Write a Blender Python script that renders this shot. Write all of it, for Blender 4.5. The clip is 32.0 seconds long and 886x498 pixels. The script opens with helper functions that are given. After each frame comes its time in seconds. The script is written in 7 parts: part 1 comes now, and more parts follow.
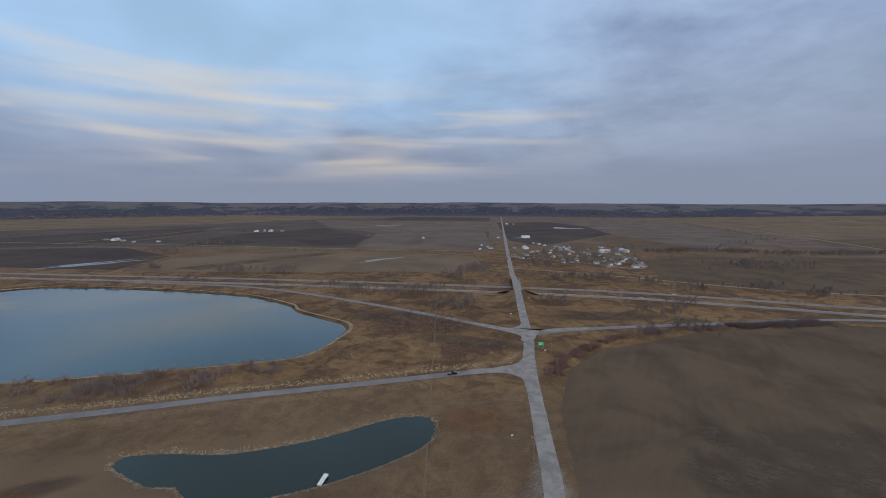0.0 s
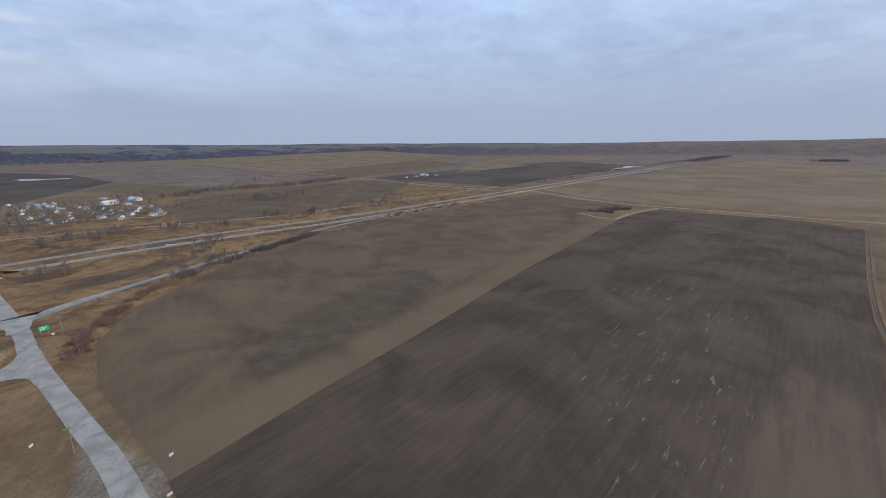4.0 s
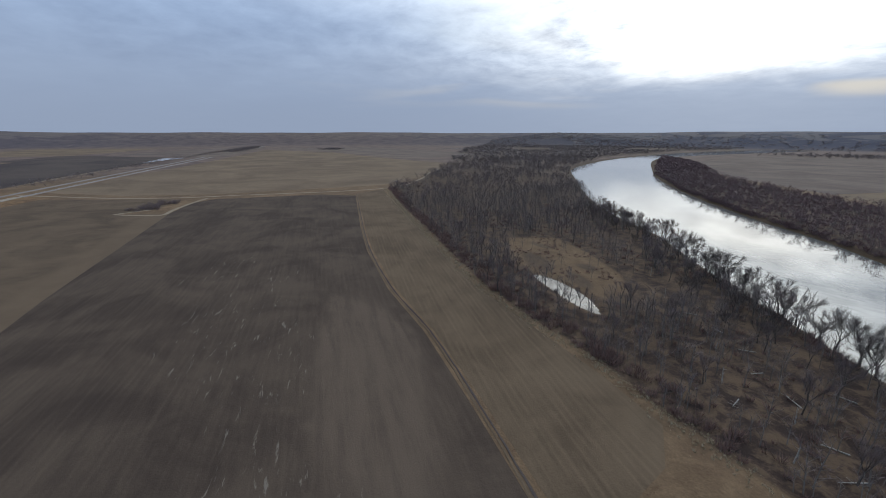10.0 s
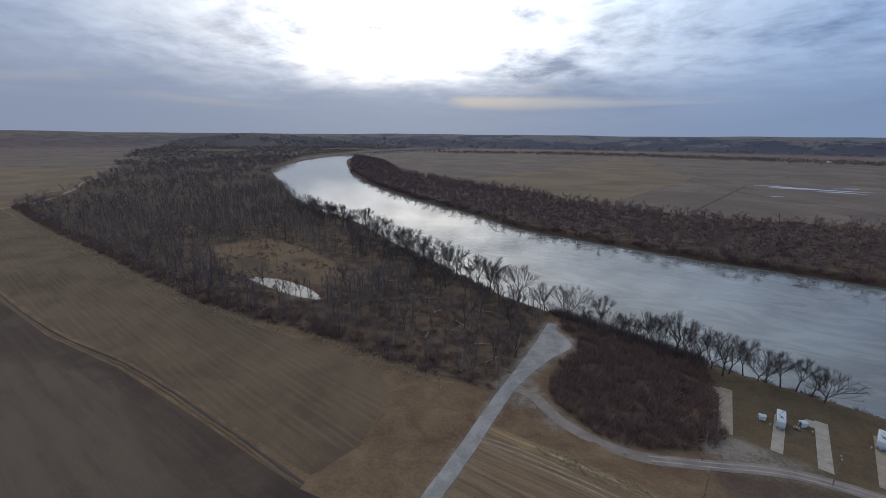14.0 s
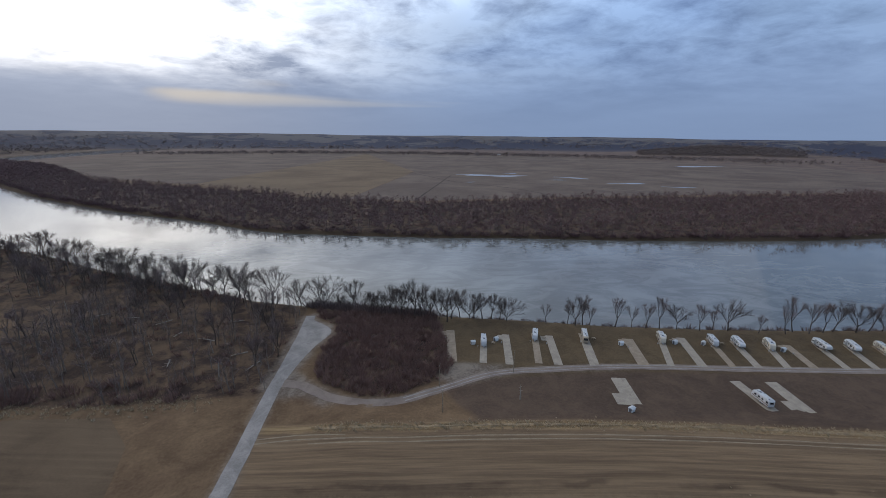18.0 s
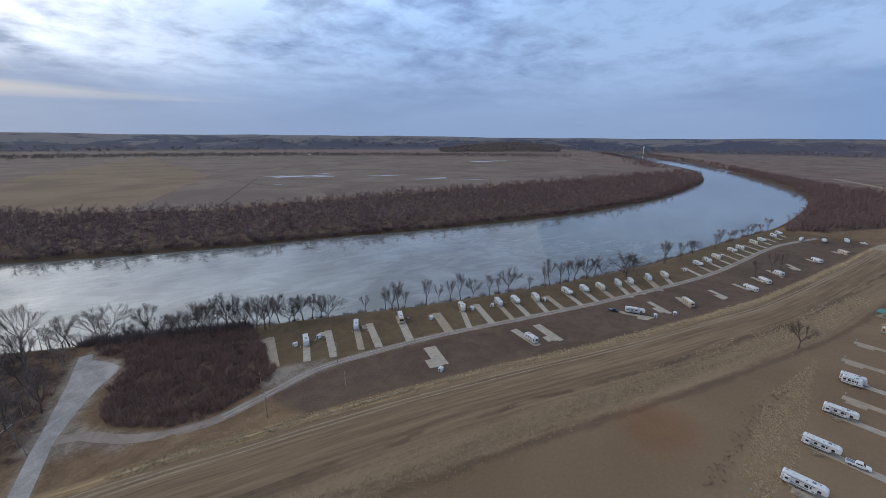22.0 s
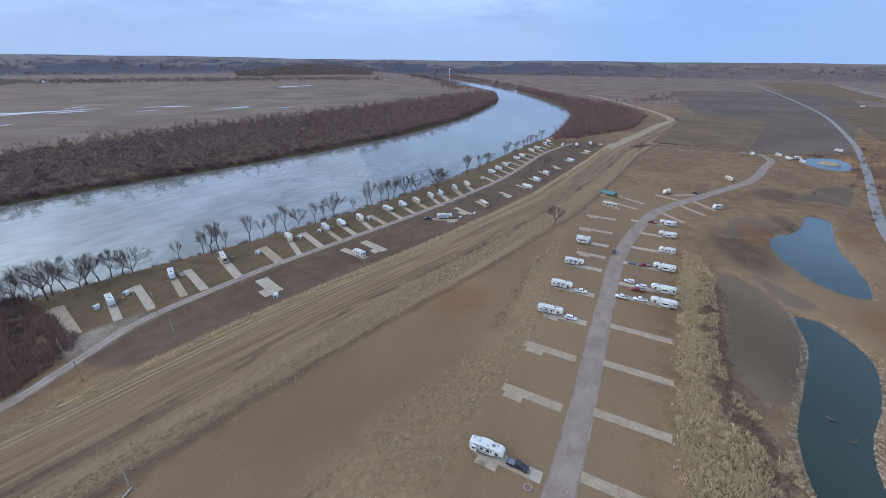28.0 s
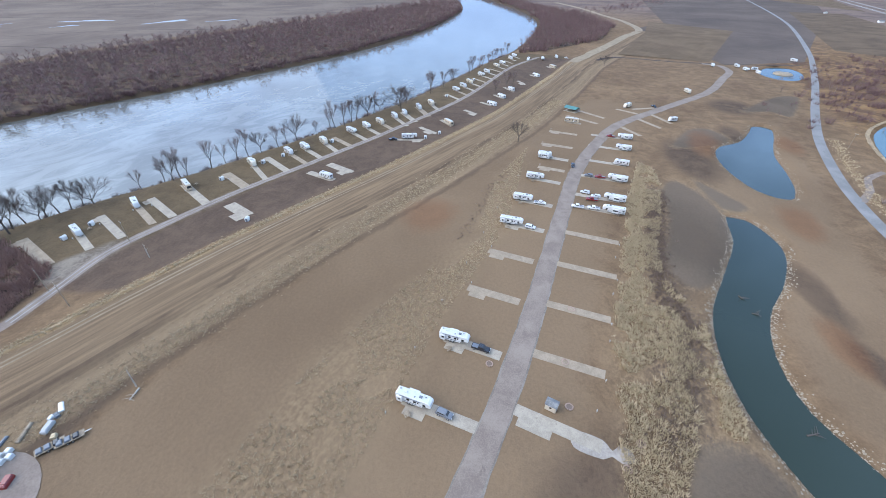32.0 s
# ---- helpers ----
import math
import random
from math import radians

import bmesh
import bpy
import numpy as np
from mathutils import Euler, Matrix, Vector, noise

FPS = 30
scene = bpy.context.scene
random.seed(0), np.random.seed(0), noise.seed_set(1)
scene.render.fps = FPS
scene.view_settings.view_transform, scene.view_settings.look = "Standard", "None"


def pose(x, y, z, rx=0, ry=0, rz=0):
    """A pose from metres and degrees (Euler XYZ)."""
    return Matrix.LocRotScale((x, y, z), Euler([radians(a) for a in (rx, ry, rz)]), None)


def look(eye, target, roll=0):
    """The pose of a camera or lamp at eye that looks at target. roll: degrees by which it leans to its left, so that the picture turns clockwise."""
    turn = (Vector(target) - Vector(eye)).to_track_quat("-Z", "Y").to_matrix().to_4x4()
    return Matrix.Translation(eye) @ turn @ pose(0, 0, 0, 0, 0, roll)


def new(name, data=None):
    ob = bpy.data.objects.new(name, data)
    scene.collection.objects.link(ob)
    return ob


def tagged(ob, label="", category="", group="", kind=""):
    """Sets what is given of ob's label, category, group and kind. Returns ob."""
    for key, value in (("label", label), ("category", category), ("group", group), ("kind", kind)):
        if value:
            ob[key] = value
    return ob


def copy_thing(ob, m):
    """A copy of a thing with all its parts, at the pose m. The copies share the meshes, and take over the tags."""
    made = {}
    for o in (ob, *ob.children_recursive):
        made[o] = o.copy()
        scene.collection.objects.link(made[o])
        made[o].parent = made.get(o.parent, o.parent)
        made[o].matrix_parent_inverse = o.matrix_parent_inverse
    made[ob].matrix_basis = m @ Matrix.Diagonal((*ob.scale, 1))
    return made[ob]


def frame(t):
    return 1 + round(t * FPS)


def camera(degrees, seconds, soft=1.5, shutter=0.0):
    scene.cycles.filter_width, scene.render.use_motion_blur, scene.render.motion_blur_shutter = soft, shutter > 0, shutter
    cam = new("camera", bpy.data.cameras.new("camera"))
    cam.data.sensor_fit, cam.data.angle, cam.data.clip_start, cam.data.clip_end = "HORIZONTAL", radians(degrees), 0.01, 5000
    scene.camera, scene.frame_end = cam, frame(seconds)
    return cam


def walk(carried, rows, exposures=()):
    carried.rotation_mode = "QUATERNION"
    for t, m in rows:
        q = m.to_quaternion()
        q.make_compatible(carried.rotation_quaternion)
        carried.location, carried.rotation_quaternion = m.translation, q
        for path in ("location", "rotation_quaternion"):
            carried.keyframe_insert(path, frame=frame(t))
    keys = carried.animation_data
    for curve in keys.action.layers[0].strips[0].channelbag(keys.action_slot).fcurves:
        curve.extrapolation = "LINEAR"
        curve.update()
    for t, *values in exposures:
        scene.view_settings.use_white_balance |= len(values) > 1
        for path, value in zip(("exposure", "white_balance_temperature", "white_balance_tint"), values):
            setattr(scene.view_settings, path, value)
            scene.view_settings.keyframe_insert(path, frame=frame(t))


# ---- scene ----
cam = camera(95.03, 32.0, 0.8)
PATH = [
    (0.0, (0.00, -0.00, 100.00), (0.01, 99.42, 89.26), 0.17),
    (0.5, (-0.31, -1.72, 99.80), (9.46, 96.95, 86.78), 0.16),
    (1.0, (-0.65, -3.42, 99.61), (19.46, 93.21, 83.55), 0.09),
    (1.5, (-1.05, -5.08, 99.41), (33.00, 87.09, 80.84), -0.28),
    (2.0, (-1.55, -6.66, 99.22), (46.82, 78.45, 78.80), -0.37),
    (2.5, (-2.16, -8.14, 99.02), (61.12, 66.06, 76.85), -0.72),
    (3.0, (-2.88, -9.53, 98.77), (71.52, 53.13, 75.58), -0.60),
    (3.5, (-3.74, -10.87, 98.42), (76.71, 43.45, 74.39), -0.67),
    (5.5, (-7.83, -15.90, 96.64), (87.05, 1.54, 70.28), 0.04),
    (6.0, (-9.10, -16.96, 96.29), (87.17, -11.52, 69.78), -0.18),
    (6.5, (-10.59, -17.81, 96.05), (85.73, -20.98, 69.38), -0.06),
    (7.0, (-12.30, -18.39, 95.94), (83.39, -29.41, 69.09), -0.13),
    (7.5, (-14.21, -18.67, 95.94), (80.14, -37.89, 68.97), -0.11),
    (8.0, (-16.31, -18.65, 96.02), (76.21, -45.22, 68.91), -0.15),
    (8.5, (-18.61, -18.36, 96.15), (72.53, -49.31, 69.02), -0.08),
    (9.0, (-21.08, -17.85, 96.31), (68.21, -53.79, 69.16), -0.01),
    (9.5, (-23.60, -17.16, 96.49), (63.23, -58.59, 69.23), -0.06),
    (10.0, (-26.04, -16.32, 96.67), (57.83, -63.49, 69.47), 0.18),
    (10.5, (-28.29, -15.40, 96.80), (51.88, -68.62, 69.59), 0.16),
    (11.0, (-30.28, -14.45, 96.87), (45.85, -73.33, 69.71), 0.22),
    (11.5, (-32.00, -13.46, 96.87), (39.52, -77.84, 69.66), 0.29),
    (12.0, (-33.55, -12.43, 96.77), (32.91, -82.09, 69.73), 0.42),
    (12.5, (-35.01, -11.33, 96.58), (25.55, -86.18, 69.57), 0.40),
    (13.0, (-36.39, -10.15, 96.25), (16.69, -90.50, 69.29), 0.37),
    (13.5, (-37.68, -8.89, 95.85), (6.11, -94.70, 69.03), 0.56),
    (14.0, (-38.80, -7.53, 95.46), (-4.32, -97.56, 68.89), 0.59),
    (14.5, (-39.75, -6.10, 95.18), (-13.31, -98.87, 68.81), 0.63),
    (15.0, (-40.55, -4.59, 95.03), (-21.66, -99.19, 68.68), 0.62),
    (15.5, (-41.15, -3.03, 95.03), (-28.69, -98.73, 68.82), 0.66),
    (17.5, (-42.75, 3.38, 95.69), (-60.53, -91.46, 69.41), 0.70),
    (18.0, (-43.06, 5.13, 95.88), (-66.60, -88.44, 69.59), 0.60),
    (18.5, (-43.32, 7.00, 96.10), (-74.16, -84.42, 69.80), 0.56),
    (19.0, (-43.56, 8.87, 96.35), (-80.05, -80.48, 70.17), 0.51),
    (19.5, (-43.78, 10.72, 96.62), (-84.03, -77.01, 70.47), 0.40),
    (20.0, (-43.99, 12.47, 96.83), (-88.30, -73.29, 70.73), 0.27),
    (20.5, (-44.15, 14.15, 96.97), (-92.99, -69.12, 70.86), 0.29),
    (21.0, (-44.18, 15.77, 97.08), (-97.67, -64.57, 70.90), 0.26),
    (21.5, (-44.03, 17.30, 97.15), (-101.62, -60.16, 70.98), 0.36),
    (22.0, (-43.68, 18.74, 97.19), (-104.87, -55.88, 70.98), 0.35),
    (22.5, (-43.18, 20.08, 97.20), (-108.04, -51.40, 71.02), 0.43),
    (23.0, (-42.56, 21.39, 97.20), (-109.98, -47.69, 71.08), 0.56),
    (23.5, (-41.85, 22.76, 97.22), (-111.75, -43.79, 71.04), 0.53),
    (24.0, (-41.13, 24.12, 97.20), (-113.41, -39.84, 71.06), 0.58),
    (24.5, (-40.35, 25.48, 97.15), (-115.18, -35.52, 71.08), 0.64),
    (25.0, (-39.49, 26.84, 97.11), (-116.49, -30.97, 70.12), 0.61),
    (25.5, (-38.57, 28.14, 97.10), (-116.86, -26.14, 66.69), 0.51),
    (26.0, (-37.62, 29.36, 97.10), (-116.57, -21.75, 63.10), 0.52),
    (26.5, (-36.67, 30.51, 97.12), (-116.30, -17.30, 60.06), 0.45),
    (28.5, (-32.55, 34.86, 97.24), (-114.45, -3.11, 54.21), 0.48),
    (29.0, (-31.44, 35.82, 97.30), (-113.13, -0.82, 52.75), 0.51),
    (29.5, (-30.30, 36.69, 97.39), (-111.11, 1.60, 50.08), 0.51),
    (30.0, (-29.13, 37.45, 97.51), (-109.12, 3.63, 47.95), 0.45),
    (30.5, (-27.98, 38.10, 97.61), (-107.46, 5.71, 46.29), 0.52),
    (31.0, (-26.88, 38.58, 97.67), (-105.37, 7.35, 44.15), 0.53),
    (31.5, (-25.83, 38.93, 97.65), (-103.44, 8.91, 42.19), 0.47),
    (32.0, (-24.80, 39.24, 97.60), (-101.19, 9.96, 40.10), 0.47),
]
walk(cam, [(t, look(eye, aim, lean)) for t, eye, aim, lean in PATH], exposures=[
    (0.0, -0.39, 6700, 10), (3.0, 0.05, 6650, 9), (6.0, 0.36, 6550, 4), (9.0, 0.0, 6400, 5), (13.0, -0.38, 6400, 8), (16.0, -0.42, 6400, 10), (20.0, -0.26, 6450, 10),
    (23.0, 0.02, 6400, 9), (26.0, 0.22, 6350, 8), (29.0, 0.74, 6050, 9), (32.0, 1.12, 6000, 8)])

# ---- sky and sun ----
SUN_AZ, SUN_EL = radians(154), radians(24)
SUN_DIR = Vector((math.sin(SUN_AZ) * math.cos(SUN_EL), math.cos(SUN_AZ) * math.cos(SUN_EL), math.sin(SUN_EL)))


class Nodes:
    """A short way to write node trees."""

    def __init__(self, tree):
        self.tree = tree
        tree.nodes.clear()

    def add(self, kind, ins=None, **props):
        n = self.tree.nodes.new(kind)
        for key, value in props.items():
            setattr(n, key, value)
        for key, value in (ins or {}).items():
            if isinstance(value, bpy.types.NodeSocket):
                self.tree.links.new(value, n.inputs[key])
            else:
                n.inputs[key].default_value = value
        return n

    def math(self, op, a, b=0.0, c=None, clamp=False):
        ins = {0: a, 1: b}
        if c is not None:
            ins[2] = c
        return self.add("ShaderNodeMath", ins, operation=op, use_clamp=clamp).outputs[0]

    def vmath(self, op, a, b=(0, 0, 0)):
        n = self.add("ShaderNodeVectorMath", {0: a, 1: b}, operation=op)
        return n.outputs["Value"] if op in ("DOT_PRODUCT", "LENGTH") else n.outputs[0]

    def noise(self, vec, scale, detail=4.0, rough=0.55, warp=0.0):
        return self.add("ShaderNodeTexNoise", {"Vector": vec, "Scale": scale, "Detail": detail, "Roughness": rough, "Distortion": warp}).outputs[0]

    def smooth(self, x, lo, hi, a=0.0, b=1.0):
        return self.add("ShaderNodeMapRange", {0: x, 1: lo, 2: hi, 3: a, 4: b}, interpolation_type="SMOOTHSTEP").outputs[0]

    def mix(self, f, a, b, blend="MIX"):
        n = self.add("ShaderNodeMix", data_type="RGBA", blend_type=blend)
        for i, value in ((0, f), (6, a), (7, b)):
            if isinstance(value, bpy.types.NodeSocket):
                self.tree.links.new(value, n.inputs[i])
            else:
                n.inputs[i].default_value = (*value, 1) if isinstance(value, tuple) else value
        return n.outputs[2]


world = bpy.data.worlds.new("dusk_sky")
scene.world = world
world.use_nodes = True
N = Nodes(world.node_tree)
way = N.add("ShaderNodeTexCoord").outputs["Generated"]
sep = N.add("ShaderNodeSeparateXYZ", {0: way})
up = N.math("MAXIMUM", sep.outputs[2], 0.0)
sky = N.add("ShaderNodeTexSky", sky_type="NISHITA", sun_disc=False, sun_elevation=SUN_EL, sun_rotation=SUN_AZ, air_density=1.2, dust_density=2.0).outputs[0]
clear = N.mix(1.0, sky, (0.10, 0.10, 0.105), "MULTIPLY")
# clouds lie on a high flat sheet, so they crowd towards the horizon
lift = N.math("ADD", up, 0.16)
flat = N.add("ShaderNodeCombineXYZ", {0: N.math("DIVIDE", sep.outputs[0], lift), 1: N.math("DIVIDE", sep.outputs[1], lift), 2: 0.0}).outputs[0]
big = N.noise(flat, 0.55, 3.0, 0.5, 0.6)
small = N.noise(flat, 1.3, 5.0, 0.55, 0.5)
east = N.smooth(N.vmath("DOT_PRODUCT", way, (0.97, -0.2, 0.0)), 0.1, 0.75, 0.0, 0.75)
cover_all = N.smooth(N.math("ADD", N.math("MULTIPLY", big, 0.7), N.math("MULTIPLY", small, 0.3)), 0.36, 0.64)
cover = N.math("ADD", N.math("MULTIPLY", cover_all, N.math("SUBTRACT", 1.0, east)), N.math("MULTIPLY", east, 0.45))
near_sun = N.vmath("DOT_PRODUCT", way, tuple(SUN_DIR))
glow = N.math("POWER", N.math("MAXIMUM", near_sun, 0.0), 7.0)
core = N.math("POWER", N.math("MAXIMUM", near_sun, 0.0), 30.0)
high = N.smooth(up, 0.0, 0.42)
puffs = N.noise(flat, 3.8, 7.0, 0.62, 0.25)
calm = N.smooth(up, 0.0, 0.16)
soft_cover = N.math("ADD", N.math("MULTIPLY", cover, calm), N.math("MULTIPLY", N.math("SUBTRACT", 1.0, calm), 0.5))
south_west = N.smooth(N.vmath("DOT_PRODUCT", way, (-0.55, -0.83, 0.0)), -0.35, 0.55, 0.3, 1.0)
mottle = N.math("ADD", soft_cover, N.math("MULTIPLY", N.math("MULTIPLY", N.math("SUBTRACT", puffs, 0.5), south_west), N.smooth(up, 0.05, 0.2, 0.2, 3.0)), clamp=True)
grey = N.mix(high, (0.375, 0.440, 0.595), (0.60, 0.79, 1.14))
dark = N.mix(high, (0.275, 0.330, 0.465), (0.255, 0.355, 0.585))
thick = N.mix(mottle, grey, dark)
# a low bank of cloud stands in front of the bright part of the sky
above = N.smooth(N.math("ADD", up, N.math("MULTIPLY", N.math("SUBTRACT", small, 0.5), 0.12)), 0.06, 0.17)
thin = N.math("SUBTRACT", 1.0, N.math("MULTIPLY", mottle, N.smooth(up, 0.18, 0.4, 0.8, 0.35)))
broad = N.math("MULTIPLY", N.math("POWER", N.math("MAXIMUM", near_sun, 0.0), 3.2), N.smooth(up, 0.20, 0.42))
shine = N.math("MULTIPLY", N.math("ADD", N.math("MULTIPLY", broad, 2.4), N.math("ADD", N.math("MULTIPLY", glow, 1.2), N.math("MULTIPLY", core, 2.6))), N.math("MULTIPLY", thin, N.smooth(above, 0.0, 1.0, 0.16, 1.0)))
lit2 = N.mix(1.0, thick, N.vmath("MULTIPLY", N.add("ShaderNodeCombineXYZ", {0: shine, 1: shine, 2: shine}).outputs[0], (1.0, 0.955, 0.87)), "ADD")
# the overcast thins out towards the north-west, where low streaks catch warm light
north_west = N.smooth(N.vmath("DOT_PRODUCT", way, (-0.45, 0.84, 0.28)), 0.60, 0.95)
streak = N.noise(N.vmath("MULTIPLY", way, (1.3, 1.3, 13.0)), 1.5, 2.6, 0.45, 0.5)
warm = N.math("MULTIPLY", N.math("MULTIPLY", north_west, N.smooth(streak, 0.42, 0.76)), N.math("MULTIPLY", N.smooth(up, 0.04, 0.12), N.smooth(up, 0.36, 0.16)))
clearing = N.mix(N.math("MULTIPLY", north_west, N.math("MULTIPLY", N.smooth(up, 0.10, 0.26), N.math("SUBTRACT", 1.0, N.math("MULTIPLY", cover, 0.5)))), lit2, (0.52, 0.82, 1.20))
low_sun = N.math("MULTIPLY", N.math("POWER", N.math("MAXIMUM", near_sun, 0.0), 7.0), N.math("MULTIPLY", N.smooth(streak, 0.53, 0.68), N.math("MULTIPLY", N.smooth(up, 0.05, 0.08), N.smooth(up, 0.16, 0.10))))
clearing = N.mix(N.math("MULTIPLY", low_sun, 0.9), clearing, (1.0, 0.86, 0.66))
lit3 = N.mix(N.math("MULTIPLY", warm, 0.9), clearing, (0.98, 0.88, 0.74))
gaps = N.math("MULTIPLY", N.smooth(big, 0.52, 0.36), N.smooth(up, 0.08, 0.3, 0.0, 0.35))
bank = N.math("MULTIPLY", N.smooth(N.vmath("DOT_PRODUCT", way, (-0.985, 0.17, 0.0)), 0.90, 0.975), N.smooth(N.math("ADD", up, N.math("MULTIPLY", N.math("SUBTRACT", small, 0.5), 0.06)), 0.135, 0.110))
lit3 = N.mix(N.math("MULTIPLY", bank, 0.65), lit3, (0.245, 0.345, 0.545))
west_blue = N.smooth(N.vmath("DOT_PRODUCT", way, (-0.9, -0.42, 0.0)), 0.1, 0.9)
final = N.mix(gaps, N.mix(west_blue, lit3, N.mix(1.0, lit3, (0.86, 1.0, 1.14), "MULTIPLY")), clear)
N.add("ShaderNodeOutputWorld", {0: N.add("ShaderNodeBackground", {0: final, 1: 1.0}).outputs[0]})

sun = new("sun", bpy.data.lights.new("sun", "SUN"))
sun.data.energy, sun.data.angle, sun.data.color = 0.5, radians(150), (1.0, 0.93, 0.84)
sun.matrix_world = look((0, 0, 300), Vector((0, 0, 300)) - SUN_DIR)

# ---- materials ----
def material(name, build):
    m = bpy.data.materials.new(name)
    m.use_nodes = True
    n = Nodes(m.node_tree)
    bsdf = n.add("ShaderNodeBsdfPrincipled")
    n.add("ShaderNodeOutputMaterial", {0: bsdf.outputs[0]})
    build(n, bsdf)
    return m


def put(n, bsdf, **ins):
    for key, value in ins.items():
        key = key.replace("_", " ")
        if isinstance(value, bpy.types.NodeSocket):
            n.tree.links.new(value, bsdf.inputs[key])
        else:
            bsdf.inputs[key].default_value = (*value, 1) if isinstance(value, tuple) and len(value) == 3 else value


def where(n):
    return n.add("ShaderNodeNewGeometry").outputs["Position"]


def bumped(n, bsdf, height, strength=0.5, distance=0.1):
    put(n, bsdf, Normal=n.add("ShaderNodeBump", {"Height": height, "Strength": strength, "Distance": distance}).outputs[0])


def speckled(name, low, high, fine, coarse, rough=0.9, bump=0.4, stain=None, stain_at=0.62, metallic=0.0, spec=0.2):
    """A surface whose colour wanders between two tones at two sizes (metres), with a third tone in stains."""
    def build(n, bsdf):
        p = where(n)
        f = n.noise(p, 1 / fine, 5.0, 0.65)
        c = n.noise(p, 1 / coarse, 4.0, 0.55, 0.5)
        tone = n.smooth(n.math("ADD", n.math("MULTIPLY", f, 0.45), n.math("MULTIPLY", c, 0.55)), 0.36, 0.64)
        col = n.mix(tone, low, high)
        if stain:
            col = n.mix(n.math("MULTIPLY", n.smooth(n.noise(p, 1 / (coarse * 0.6), 5.0, 0.6, 0.8), stain_at, stain_at + 0.12), 0.8), col, stain)
        put(n, bsdf, Base_Color=col, Roughness=rough, Metallic=metallic, Specular_IOR_Level=spec)
        bumped(n, bsdf, f, bump, fine * 0.3)
    return material(name, build)


def varied(name, low, high, rough=0.85, spec=0.2):
    """Pieces that differ in tone from island to island and from thing to thing."""
    def build(n, bsdf):
        isl = n.add("ShaderNodeNewGeometry").outputs["Random Per Island"]
        obj = n.add("ShaderNodeObjectInfo").outputs["Random"]
        g = n.noise(where(n), 0.8, 3.0)
        t = n.math("ADD", n.math("MULTIPLY", isl, 0.5), n.math("ADD", n.math("MULTIPLY", obj, 0.25), n.math("MULTIPLY", g, 0.35)), clamp=True)
        put(n, bsdf, Base_Color=n.mix(t, low, high), Roughness=rough, Specular_IOR_Level=spec)
    return material(name, build)


def painted(name, colour, rough=0.45, spec=0.4, metallic=0.0, dirt=0.25):
    """Paint or moulded sheet, faintly dirty."""
    def build(n, bsdf):
        d = n.smooth(n.noise(where(n), 1.7, 5.0, 0.65), 0.45, 0.75)
        grey = tuple(c * 0.55 + 0.02 for c in colour)
        put(n, bsdf, Base_Color=n.mix(n.math("MULTIPLY", d, dirt), colour, grey), Roughness=rough, Specular_IOR_Level=spec, Metallic=metallic)
    return material(name, build)


